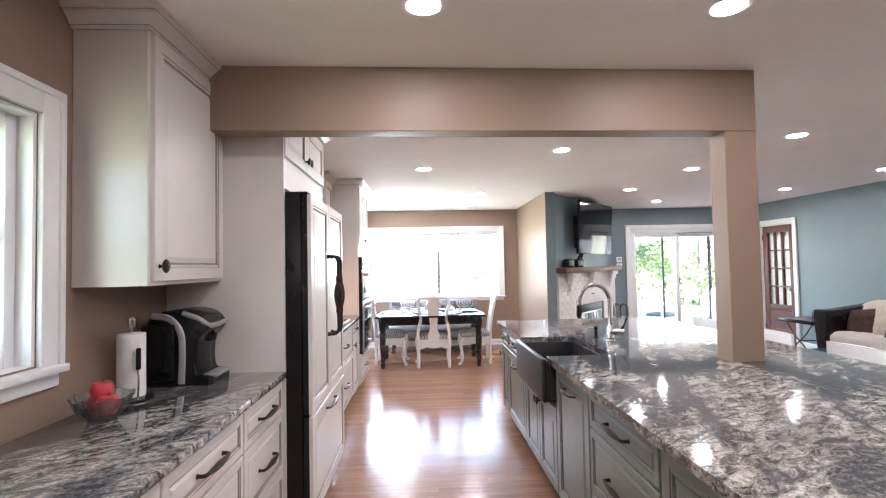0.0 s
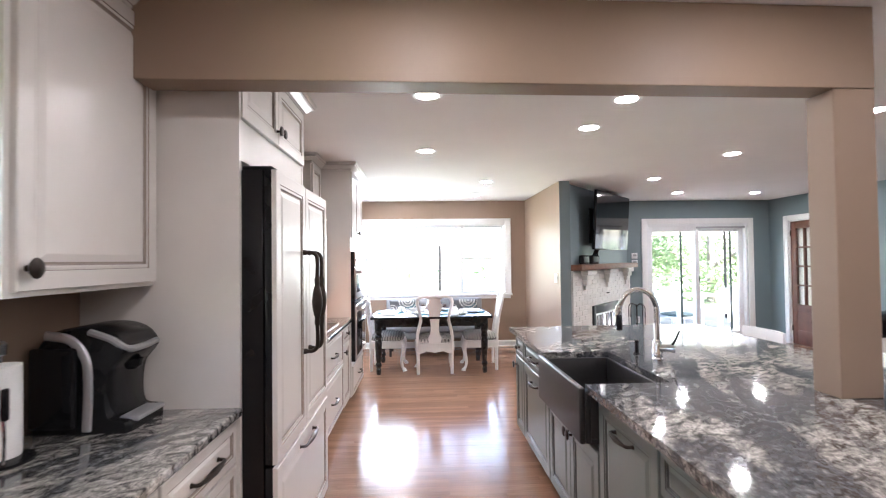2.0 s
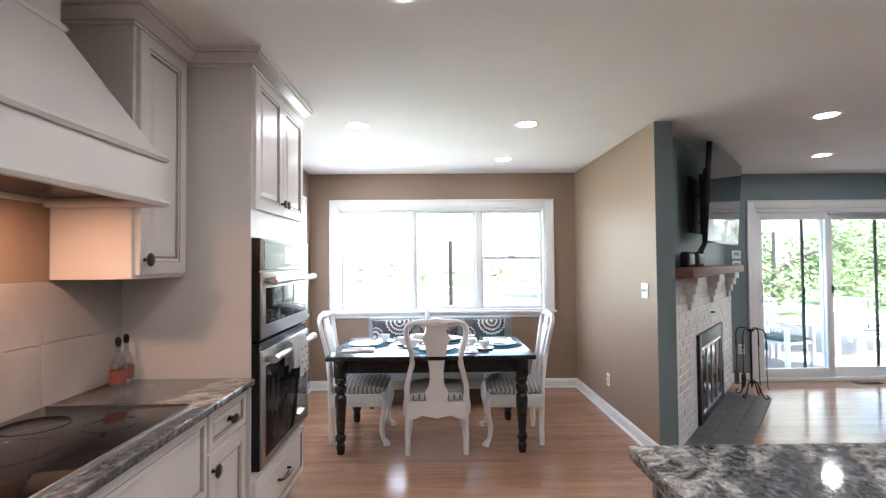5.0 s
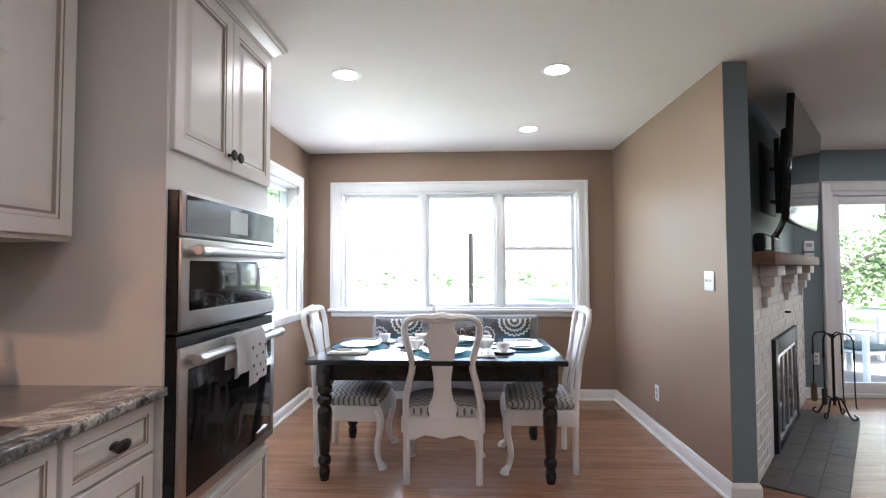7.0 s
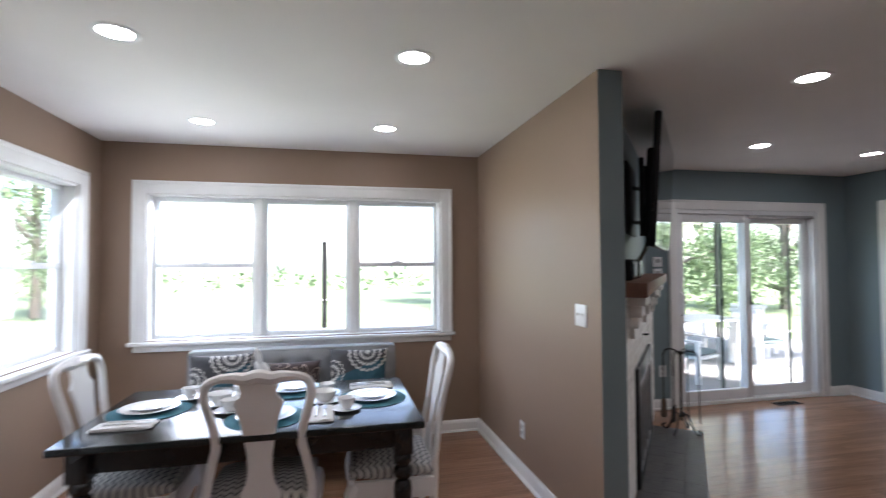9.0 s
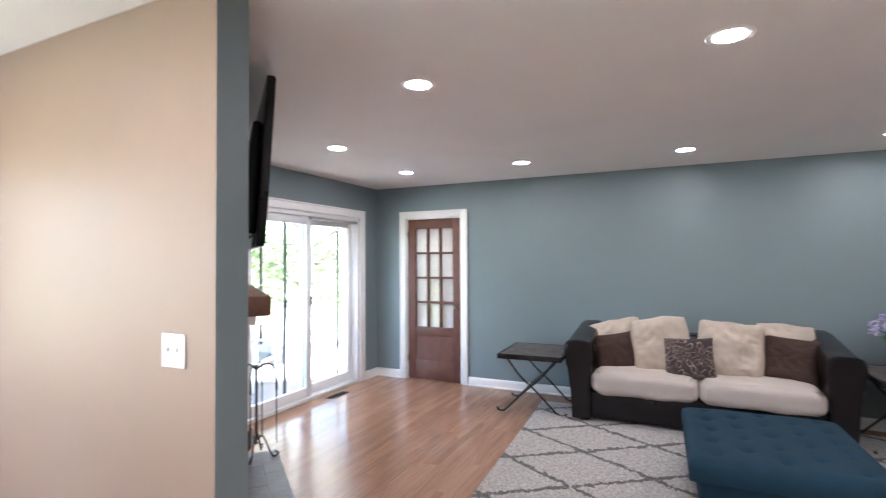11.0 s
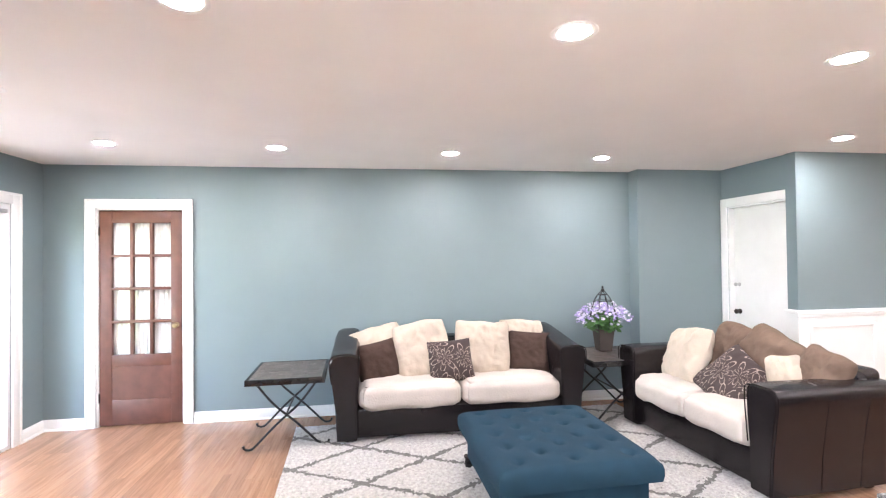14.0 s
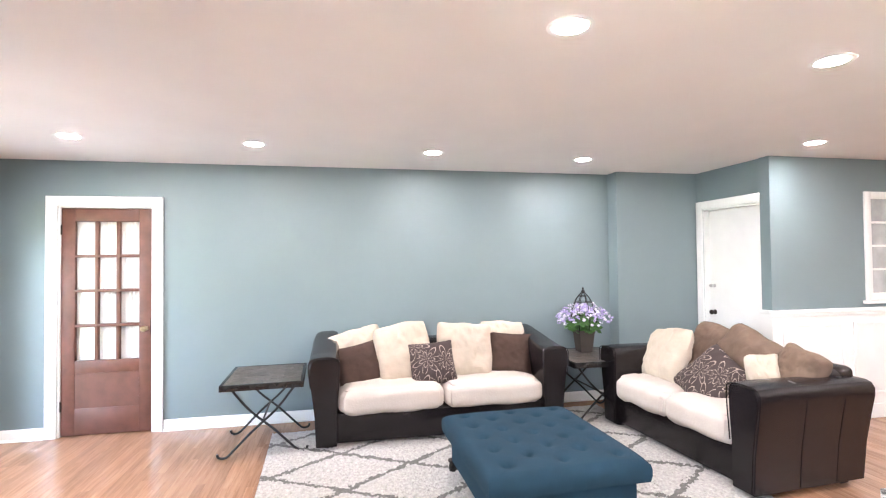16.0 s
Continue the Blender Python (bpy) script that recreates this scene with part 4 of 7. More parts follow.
fr = thing("refrigerator", (KX, 3.025, 0), 0, "panelled french-door refrigerator with black sides", "refrigerator")
part("body", B((0.09, 0.765, 0.0, 1.03, 0.02, 1.825), bevel=0.004), BLACK, fr, "black steel cabinet")
part("top_hinge", B((0.68, 0.8, 0.01, 0.09, 1.825, 1.842), bevel=0.006), BLACK, fr)
for a, b in ((0.0, 0.492), (0.498, 1.03)):
    part("door_edge", B((0.77, 0.80, a + 0.002, b - 0.002, 0.655, 1.825), bevel=0.003), BLACK, fr)
    f = part("door", rings_panel((0.80, a, 0.655), (0, 1, 0), (0, 0, 1), (1, 0, 0), b - a, 1.17, RAISED), CR, fr, "cream raised-panel door", False)
    y = 0.445 if a == 0 else 0.545
    h0, h1 = 1.02, 1.50
    pts = curve_pts([(0.82, y, h0), (0.865, y, h0 + 0.002), (0.885, y, h0 + 0.03), (0.885, y, h0 + 0.12), (0.885, y, h0 + 0.16), (0.885, y, (h0 + h1) / 2), (0.885, y, h1 - 0.16), (0.885, y, h1 - 0.12), (0.885, y, h1 - 0.03), (0.865, y, h1 - 0.002), (0.82, y, h1)], 5)
    rad = []
    for p in pts:
        t = abs(p.z - (h0 + h1) / 2)
        rad.append(0.0095 + 0.0165 * max(0.0, 1 - (t / 0.085) ** 2) + (0.004 if abs(t - 0.10) < 0.012 else 0) + (0.004 if p.x < 0.83 else 0))
    part("handle", tube(pts, rad, 10), BRONZE, f, "long turned bronze handle")
part("drawer_edge", B((0.77, 0.80, 0.002, 1.028, 0.1, 0.642), bevel=0.003), BLACK, fr)
f = part("freezer_drawer", rings_panel((0.80, 0, 0.1), (0, 1, 0), (0, 0, 1), (1, 0, 0), 1.03, 0.542, RAISED), CR, fr, "cream raised-panel freezer drawer", False)
pull(f, 0.82, 0.49, 0.592, 0.26)
part("toe_grille", B((0.6, 0.74, 0.01, 0.975, 0.0, 0.095)), BLACK, fr)

# cooking side
base_unit(4.14, 4.56, [("drawer", 0.69, 0.845), ("door", 0.12, 0.68)], "cream glazed base cabinet with drawer above door", group="cooking side base units")
base_unit(4.56, 5.60, [("drawer", 0.53, 0.845), ("drawer", 0.12, 0.52)], "wide cream drawer unit under the cooktop", group="cooking side base units")
base_unit(5.60, 5.985, [("drawer", 0.69, 0.845), ("door", 0.12, 0.68)], "narrow cream glazed base cabinet", group="cooking side base units")
slab("worktop", [(WX, -0.515, 4.14, 5.988, TOP - 0.034, TOP)], "polished granite worktop round the cooktop")
sp_ = thing("backsplash", (WX, 4.14, TOP), 0, "large grey-beige wall tiles behind the cooktop", "backsplash", kind="structure")
part("grout", B((0.001, 0.005, 0, 1.845, 0.001, 0.47)), MORTAR, sp_)
for k in range(4):
    for j in range(2):
        part("tile", B((0.003, 0.011, 0.002 + 0.4615 * k, 0.4595 + 0.4615 * k, 0.002 + 0.236 * j, 0.234 + 0.236 * j), bevel=0.0015, seg=1), SPLASH, sp_)
ck = thing("cooktop", (KX, 4.61, TOP), 0, "black glass electric cooktop let into granite", "cooktop")
part("glass_plate", B((0.1, 0.64, 0, 0.92, 0.0, 0.007), bevel=0.003), BLACKGLASS, ck)
part("steel_edge", B((0.64, 0.65, 0, 0.92, 0.0, 0.009), (0.1, 0.64, -0.008, 0, 0, 0.009), (0.1, 0.64, 0.92, 0.928, 0, 0.009)), STEEL, ck)
for x, y, r in ((0.24, 0.2, 0.09), (0.24, 0.7, 0.1), (0.49, 0.2, 0.11), (0.49, 0.7, 0.08), (0.36, 0.46, 0.12)):
    part("burner_ring", lathe([(r - 0.003, 0), (r, 0.0006), (r - 0.002, 0.0008)], (x, y, 0.007), 32, ring=True), BLACK, ck)

hood = thing("range_hood", (KX, 4.54, 0), 0, "cream painted wooden range hood with tapered chimney", "range hood")
bm = bmesh.new()
secs = [(1.66, 0.525, 0.0, 1.0), (1.83, 0.525, 0.0, 1.0), (2.215, 0.33, 0.26, 0.74), (2.438, 0.33, 0.26, 0.74)]
rg = [[bm.verts.new(p) for p in ((0.083, a, z), (d, a, z), (d, b, z), (0.083, b, z))] for z, d, a, b in secs]
for r, s in zip(rg, rg[1:]):
    for j in range(4):
        bm.faces.new((r[j], r[(j + 1) % 4], s[(j + 1) % 4], s[j]))
bm.faces.new(rg[-1])
part("hood_body", bm, CREAM, hood, "", False)
LIP = [(-0.01, -0.012), (0.012, -0.012), (0.02, 0.0), (0.012, 0.012), (-0.01, 0.012)]
for z, d, a, b, s in ((1.66, 0.525, 0, 1.0, 1), (1.83, 0.525, 0, 1.0, 1), (2.215, 0.33, 0.26, 0.74, 0.9), (2.42, 0.33, 0.26, 0.74, 1.3)):
    part("hood_moulding", sweep([(o * s, z + u * s) for o, u in LIP], [(0.083, a), (d, a), (d, b), (0.083, b)]), CREAM, hood)
part("hood_lining", B((0.09, 0.5, 0.03, 0.97, 1.68, 1.7)), BLACK, hood, "dark filter panel")
hl = bpy.data.lights.new("hood_lamp", "AREA")
hl.shape, hl.size, hl.energy, hl.color = "DISK", 0.08, 0.3, (1.0, 0.55, 0.34)
hlo = new("hood_lamp", hl)
hlo.matrix_world = look((KX + 0.3, 5.15, 1.672), (KX + 0.3, 5.15, 0))
upper_unit(5.562, 5.955, 1.372, -0.835, 1, "narrow cream wall cabinet beside the hood", crown=[(WX + 0.003, 5.562), (-0.835, 5.562), (-0.835, 5.955)])
upper_unit(4.14, 4.45, 1.372, -0.89, 1, "narrow cream wall cabinet beside the refrigerator")
for y, z in ((5.66, 1.08), (4.5, 1.08)):
    o = thing("outlet", (WX, y, z), 0, "white double socket plate on the splashback", "outlet")
    part("plate", B((0, 0.006, -0.036, 0.036, -0.058, 0.058), bevel=0.002), VINYL, o)
    for s in (-0.022, 0.022):
        part("socket", B((0.006, 0.009, -0.016, 0.016, s - 0.014, s + 0.014), bevel=0.002), WHITE, o)
bt = thing("bottle", (WX + 0.13, 5.78, TOP), 0, "small oil bottle with red label and cork", "bottle")
part("glass_body", lathe([(0.03, 0), (0.032, 0.01), (0.032, 0.1), (0.026, 0.125), (0.011, 0.15), (0.011, 0.185), (0.013, 0.19)], seg=16), CRYSTAL, bt)
part("label_band", lathe([(0.0325, 0.03), (0.033, 0.032), (0.033, 0.085), (0.0325, 0.087)], seg=16, ring=True), OUTRED, bt)
part("stopper", lathe([(0.008, 0.185), (0.012, 0.195), (0.013, 0.215), (0.006, 0.225)], seg=12), BLACK, bt)
bt2 = copy_thing(bt, pose(WX + 0.1, 5.88, TOP, 0, 0, 40))

# oven tower
TX = 0.69
tw = thing("oven_cabinet", (KX, 5.99, 0), 0, "tall cream cabinet holding two built-in ovens", "cabinet")
part("lower_body", B((0.083, TX, 0.0, 0.85, 0.1, 0.44)), CREAM, tw, "", False)
part("plinth", B((0.083, TX - 0.07, 0, 0.85, 0, 0.1)), CREAM, tw, "", False)
part("side_panel", B((0.083, TX, 0.0, 0.012, 0.44, 1.555)), CREAM, tw, "", False)
part("side_panel", B((0.083, TX, 0.838, 0.85, 0.44, 1.555)), CREAM, tw, "", False)
part("upper_body", B((0.083, TX, 0.0, 0.85, 1.555, 2.438)), CREAM, tw, "", False)
for a, b, k in ((0.015, 0.423, 0.395), (0.427, 0.835, 0.455)):
    f = face("door", tw, TX, a, b, 1.69, 2.35, CR)
    knob(f, TX + 0.02, k, 1.755, 0.024)
f = face("drawer_front", tw, TX, 0.015, 0.835, 0.12, 0.40, CR, True)
pull(f, TX + 0.02, 0.425, 0.27, 0.16)
crown_on(tw, [(0.4, 0.0), (TX, 0.0), (TX, 0.85), (0.083, 0.85)])


def oven(z0, z1, ctrl, label, name):
    o = thing(name, (KX, 6.004, 0), 0, label, "oven")
    w = 0.822
    part("oven_body", B((0.12, TX + 0.036, 0.0, w, z0, z1)), BLACK, o)
    zt = z1 - ctrl
    dr = part("oven_door", B((TX + 0.037, TX + 0.05, 0.002, w - 0.002, z0 + 0.01, zt - 0.008), bevel=0.004), STEEL, o, "stainless steel frame")
    part("door_glass", B((TX + 0.05, TX + 0.052, 0.05, w - 0.05, z0 + (0.075 if ctrl > 0.05 else 0.05), zt - 0.085), bevel=0.001), BLACKGLASS, dr)
    part("handle", tube([(TX + 0.095, 0.03, zt - 0.05), (TX + 0.095, w - 0.03, zt - 0.05)], 0.018, 14), STEEL, dr)
    for y, s in ((0.03, 1), (w - 0.03, -1)):
        part("handle_post", tube(curve_pts([(TX + 0.045, y + s * 0.022, zt - 0.05), (TX + 0.075, y + s * 0.022, zt - 0.05), (TX + 0.095, y + s * 0.024, zt - 0.05)], 4), 0.0165, 12), STEEL, dr)
        part("handle_cap", tube([(TX + 0.095, y - s * 0.004, zt - 0.05), (TX + 0.095, y, zt - 0.05), (TX + 0.095, y + s * 0.045, zt - 0.05), (TX + 0.095, y + s * 0.05, zt - 0.05)], [0.016, 0.0205, 0.0205, 0.018], 14), STEEL, dr)
    if ctrl < 0.05:
        part("badge", B((TX + 0.052, TX + 0.0535, w - 0.2, w - 0.075, z0 + 0.07, z0 + 0.078)), STEEL, dr)
    if ctrl > 0.05:
        cp = part("control_panel", B((TX + 0.037, TX + 0.05, 0.002, w - 0.002, zt, z1), bevel=0.003), STEEL, o)
        ds = part("display", B((TX + 0.05, TX + 0.052, 0.025, w - 0.025, zt + 0.012, z1 - 0.014)), BLACKGLASS, cp)
        # pale grey rectangle set on the black display
        part("screen", B((TX + 0.052, TX + 0.0528, 0.34, 0.5, zt + 0.03, z1 - 0.03)), PALEPLATE, ds, "pale grey rectangle on the control display")
    return o


oven(1.06, 1.55, 0.155, "stainless speed oven with dark glass door", "upper_oven")
oven(0.45, 1.05, 0.03, "stainless wall oven with dark glass door", "lower_oven")
tv_ = thing("towel", (KX + TX + 0.095, 6.40, 1.0), 0, "white printed dish towel folded over the oven handle", "towel")


def towel_fold(y0, y1, back, front, out, slant):
    """One fold of cloth hung over the bar: short behind, long in front, its hem slanting."""
    bm = bmesh.new()
    r = 0.019 + out
    line = [(-r - 0.002, -back), (-r, -back / 2), (-r, -0.01), (-r * 0.7, r * 0.7), (0, r), (r * 0.7, r * 0.7), (r, -0.01)]
    line += [(r + 0.002 + 0.006 * f, -front * f) for f in (0.25, 0.5, 0.75, 1.0)]
    rows = []
    for k, (dx, z) in enumerate(line):
        rows.append([bm.verts.new((dx + 0.005 * math.sin(j * 1.1 + k * 0.3) * min(1, abs(z) * 8), y0 + (y1 - y0) * j / 12 + 0.12 * z * slant, z * (1 + slant * (j / 12 - 0.5)))) for j in range(13)])
    for a, b in zip(rows, rows[1:]):
        for j in range(12):
            bm.faces.new((a[j], a[j + 1], b[j + 1], b[j]))
    bmesh.ops.solidify(bm, geom=list(bm.faces), thickness=0.004)
    return bm


part("inner_fold", towel_fold(-0.13, 0.05, 0.12, 0.135, 0.001, 0.1), TOWEL, tv_)
cl = part("cloth", towel_fold(-0.04, 0.14, 0.16, 0.19, 0.007, -0.12), TOWEL, tv_)
for y, z in ((-0.01, -0.045), (0.055, -0.04), (0.115, -0.05), (0.025, -0.085), (0.09, -0.08), (-0.005, -0.12), (0.06, -0.125), (0.115, -0.125), (0.025, -0.16), (0.09, -0.155)):
    m = lathe([(0.0, 0.0), (0.009, 0.0), (0.008, 0.0012), (0.0, 0.0014)], seg=4)
    m.transform(Matrix.Translation((0.0355 + 0.006 * -z / 0.22, y, z)) @ Matrix.Rotation(radians(90), 4, "Y"))
    part("print_mark", m, PRINT, cl)

# coffee corner
cm = thing("coffee_maker", (-1.0, 2.845, TOP), 0, "black and silver single-serve coffee maker", "coffee maker")
bm = bmesh.new()
PROF = curve_pts([(-0.13, 0, 0), (-0.135, 0, 0.14), (-0.12, 0, 0.27), (-0.06, 0, 0.335), (0.04, 0, 0.35), (0.13, 0, 0.33), (0.175, 0, 0.275), (0.155, 0, 0.235), (0.128, 0, 0.2), (0.118, 0, 0.12), (0.13, 0, 0.05), (0.185, 0, 0.035), (0.19, 0, 0)], 3)
sides = []
for yy, sc in ((-0.115, 0.93), (-0.1, 1.0), (0.1, 1.0), (0.115, 0.93)):
    sides.append([bm.verts.new((p.x * sc, yy, p.z * (1 if sc == 1 else 0.975))) for p in PROF])
for r, q in zip(sides, sides[1:]):
    for j in range(len(PROF)):
        bm.faces.new((r[j], r[(j + 1) % len(PROF)], q[(j + 1) % len(PROF)], q[j]))
bm.faces.new(sides[0])
bm.faces.new(sides[-1])
part("body", bm, BLACK, cm)
part("lid_band", tube(curve_pts([(0.06, -0.112, 0.335), (0.13, -0.112, 0.31), (0.17, -0.09, 0.275), (0.178, 0, 0.272), (0.17, 0.09, 0.275)], 6), 0.012, 8), GREYPLASTIC, cm, "silver band")
part("side_trim", tube(curve_pts([(0.055, -0.117, 0.01), (0.06, -0.118, 0.16), (0.05, -0.118, 0.25), (0.0, -0.116, 0.31), (-0.08, -0.112, 0.325)], 5), 0.016, 8, squash=0.6), GREYPLASTIC, cm, "silver side trim")
part("water_tank", B((-0.12, 0.03, -0.14, -0.112, 0.02, 0.285), bevel=0.012, seg=3), BLACKGLASS, cm, "smoked water tank")
part("drip_tray", B((0.12, 0.205, -0.085, 0.085, 0.03, 0.045), bevel=0.004), GREYPLASTIC, cm)
part("spout", lathe([(0.018, 0.19), (0.03, 0.2), (0.035, 0.225)], (0.135, 0, 0.0), 16), BLACK, cm)

pt = thing("paper_towel_holder", (-1.045, 2.51, TOP), 0, "black steel stand with a roll of paper towel", "paper towel")
part("base", lathe([(0.085, 0), (0.085, 0.008), (0.06, 0.014), (0.01, 0.016)], seg=28), BLACK, pt)
part("rod", tube([(0, 0, 0.01), (0, 0, 0.31)], 0.007), CHROME, pt)
part("finial", lathe([(0.008, 0.30), (0.017, 0.305), (0.018, 0.335), (0.01, 0.345)], seg=14), CHROME, pt)
part("paper_roll", lathe([(0.02, 0.016), (0.052, 0.016), (0.0535, 0.03), (0.0532, 0.262), (0.052, 0.275), (0.02, 0.275)], seg=32), PAPER, pt)
part("tension_arm", tube(curve_pts([(0.055, -0.05, 0.01), (0.06, -0.055, 0.1), (0.05, -0.05, 0.17), (0.053, -0.045, 0.2)], 6), 0.004), CHROME, pt)
part("grip", B((0.048, 0.062, -0.058, -0.036, 0.13, 0.22), bevel=0.006, seg=3), BLACK, pt)

bw = thing("glass_bowl", (-0.99, 2.235, TOP), 0, "cut-glass bowl on the granite worktop", "bowl")
bm = lathe([(0.045, 0.0), (0.05, 0.006), (0.085, 0.045), (0.1, 0.085), (0.104, 0.088), (0.096, 0.084), (0.08, 0.05), (0.045, 0.012), (0, 0.01)], seg=24)
for v in bm.verts:
    a = math.atan2(v.co.y, v.co.x)
    v.co.z += 0.006 * math.cos(8 * a) * (v.co.z > 0.08)
part("bowl_body", bm, CRYSTAL, bw)
for x, y, z in ((-0.02, 0.015, 0.055), (0.035, -0.02, 0.06), (0.0, 0.0, 0.105)):
    ap = thing("apple", (-0.99 + x, 2.235 + y, TOP + z), 20, "shiny red apple in the glass bowl", "fruit", "apples in the bowl")
    part("flesh", lathe([(0, -0.03), (0.02, -0.036), (0.036, -0.014), (0.039, 0.008), (0.03, 0.029), (0.012, 0.033), (0, 0.026)], seg=18), APPLE, ap)
    part("stem", tube([(0, 0, 0.026), (0.003, 0, 0.042)], 0.0015, 6), BARK, ap)

# ---- island ----
IX0, IX1, IY1 = 0.885, 2.46, 5.08
FX = 0.945          # plane of the island fronts


def isl(y0, y1, fronts, label, top=None):
    return base_unit(0, y1 - y0, fronts, label, SG, (FX + 0.62, y1, 0), 180, 0.62, group="island base units", top=top)


isl(4.72, 5.03, [("drawer", 0.69, 0.845), ("door", 0.12, 0.68)], "sage grey glazed island cabinet, drawer above door")
isl(4.0, 4.72, [("drawer", 0.69, 0.845), ("pullout", 0.12, 0.68)], "sage grey island cabinet with bronze pulls")
isl(3.17, 4.0, [("doors", 0.12, 0.60)], "sage grey island cabinet under the farmhouse sink", 0.61)
isl(2.62, 3.17, [("pullout", 0.12, 0.845)], "sage grey pull-out island cabinet")
isl(1.95, 2.62, THREE, "sage grey island drawer unit")
isl(1.25, 1.95, [("doors", 0.12, 0.845)], "sage grey two-door island cabinet")
isl(0.6, 1.25, THREE, "sage grey island drawer unit")
back = thing("island_panelling", (FX + 0.625, 0.6, 0), 0, "sage grey panelled back of the island", "cabinet")
part("back_panel", B((0.0, 0.35, 0, 4.43, 0.0, TOP - 0.036)), SAGE, back, "", False)
for k in range(6):
    part("panel_front", rings_panel((0.35, 0.03 + k * 0.735, 0.12), (0, 1, 0), (0, 0, 1), (1, 0, 0), 0.69, 0.7, RAISED), SG, back, "", False)
SY0, SY1, SX0, SX1 = 3.2, 3.97, 0.855, 1.285
slab("island_worktop", [(IX0, IX1, 0.5, SY0 + 0.012, TOP - 0.034, TOP), (IX0, IX1, SY1 - 0.012, IY1, TOP - 0.034, TOP), (SX1 - 0.012, IX1, SY0 + 0.012, SY1 - 0.012, TOP - 0.034, TOP)], "polished granite island worktop with dark flowing veins", 0.0)
sk = thing("farmhouse_sink", (SX0, SY0, TOP), 0, "dark composite apron-front farmhouse sink", "sink")
bm = B((0, 0.028, 0, SY1 - SY0, -0.265, -0.012), bevel=0.012, seg=3)
part("apron", bm, SINKMAT, sk)
for wall in ((0.028, 0.05, 0.0, SY1 - SY0, -0.26, -0.036), (0.05, 0.43, 0.0, 0.022, -0.24, -0.036), (0.05, 0.43, SY1 - SY0 - 0.022, SY1 - SY0, -0.24, -0.036), (0.408, 0.43, 0.022, SY1 - SY0 - 0.022, -0.24, -0.036)):
    part("bowl_wall", B(wall, bevel=0.004), SINKMAT, sk)
part("bowl_floor", B((0.05, 0.43, 0.0, SY1 - SY0, -0.26, -0.241)), SINKMAT, sk)
part("drain", lathe([(0.05, 0), (0.055, 0.003), (0.04, 0.004), (0.02, 0.002)], (0.23, 0.38, -0.24), 24), STEEL, sk)
fa = thing("faucet", (1.455, 3.70, TOP), 0, "chrome gooseneck pull-down kitchen faucet", "faucet")
part("base", lathe([(0.031, 0), (0.031, 0.006), (0.026, 0.012), (0.024, 0.09), (0.019, 0.1), (0.015, 0.11)], seg=20), CHROME, fa)
arc = [(0, 0, 0.1), (0, 0, 0.25), (-0.005, 0, 0.3), (-0.04, 0, 0.36), (-0.105, 0, 0.385), (-0.17, 0, 0.36), (-0.205, 0, 0.3), (-0.212, 0, 0.26)]
part("spout", tube(curve_pts(arc, 6), 0.014, 14), CHROME, fa)
part("spray_head", lathe([(0.014, 0), (0.017, -0.005), (0.019, -0.06), (0.017, -0.085), (0.008, -0.088)], (-0.213, 0, 0.25), 16), BLACK, fa, "black spray head")
part("spray_collar", lathe([(0.0155, 0), (0.0175, -0.004), (0.0175, -0.05), (0.0155, -0.054)], (-0.2125, 0, 0.30), 16, ring=False), CHROME, fa)
part("valve_body", tube([(0.0, 0.0, 0.062), (0.035, -0.03, 0.064), (0.066, -0.057, 0.066), (0.07, -0.06, 0.066)], [0.02, 0.023, 0.023, 0.017], 16), CHROME, fa)
part("lever", tube([(0.055, -0.047, 0.08), (0.07, -0.058, 0.11), (0.09, -0.068, 0.165)], [0.008, 0.0055, 0.0045], 10), BLACK, fa, "slim black lever")
so = thing("soap_dispenser", (1.41, 3.86, TOP), 0, "black soap dispenser pump with a chrome nozzle", "soap dispenser")
part("pump", lathe([(0.022, 0), (0.022, 0.004), (0.012, 0.01), (0.011, 0.06), (0.014, 0.064), (0.014, 0.08), (0.004, 0.082)], seg=16), BLACK, so)
part("nozzle", tube([(0, 0, 0.072), (-0.055, 0, 0.074), (-0.062, 0, 0.066)], 0.005), CHROME, so)


def stool():
    s = thing("counter_stool", (2.40, 4.45, 0), 0, "white wooden counter stool with low board back", "stool", "stools at the island")
    part("seat", puff(0.42, 0.42, 0.07, (0, 0, 0.63), soft=0.6), CHAIRWHITE, s)
    for x in (-0.17, 0.17):
        for y in (-0.17, 0.17):
            part("leg", tube([(x * 1.15, y * 1.15, 0), (x, y, 0.61)], [0.015, 0.019], 8), CHAIRWHITE, s)
    part("foot_rail", tube([(-0.19, -0.19, 0.2), (-0.19, 0.19, 0.2)], 0.011), CHAIRWHITE, s)
    part("foot_rail", tube([(0.19, -0.19, 0.25), (0.19, 0.19, 0.25)], 0.011), CHAIRWHITE, s)
    line = curve_pts([(0.18, -0.21, 0), (0.205, -0.11, 0), (0.212, 0, 0), (0.205, 0.11, 0), (0.18, 0.21, 0)], 5)
    bm = bmesh.new()
    cols = [[bm.verts.new((p.x + dx, p.y, z)) for dx, z in ((0, 0.82), (0, 0.935), (0.018, 0.935), (0.018, 0.82))] for p in line]
    for r, q in zip(cols, cols[1:]):
        for j in range(4):
            bm.faces.new((r[j], r[(j + 1) % 4], q[(j + 1) % 4], q[j]))
    bm.faces.new(cols[0])
    bm.faces.new(cols[-1])
    part("back_board", bm, CHAIRWHITE, s)
    for y in (-0.2, 0, 0.2):
        part("back_post", tube([(0.185, y * 0.9, 0.62), (0.221 if y == 0 else 0.194, y, 0.88)], 0.012), CHAIRWHITE, s)
    return s


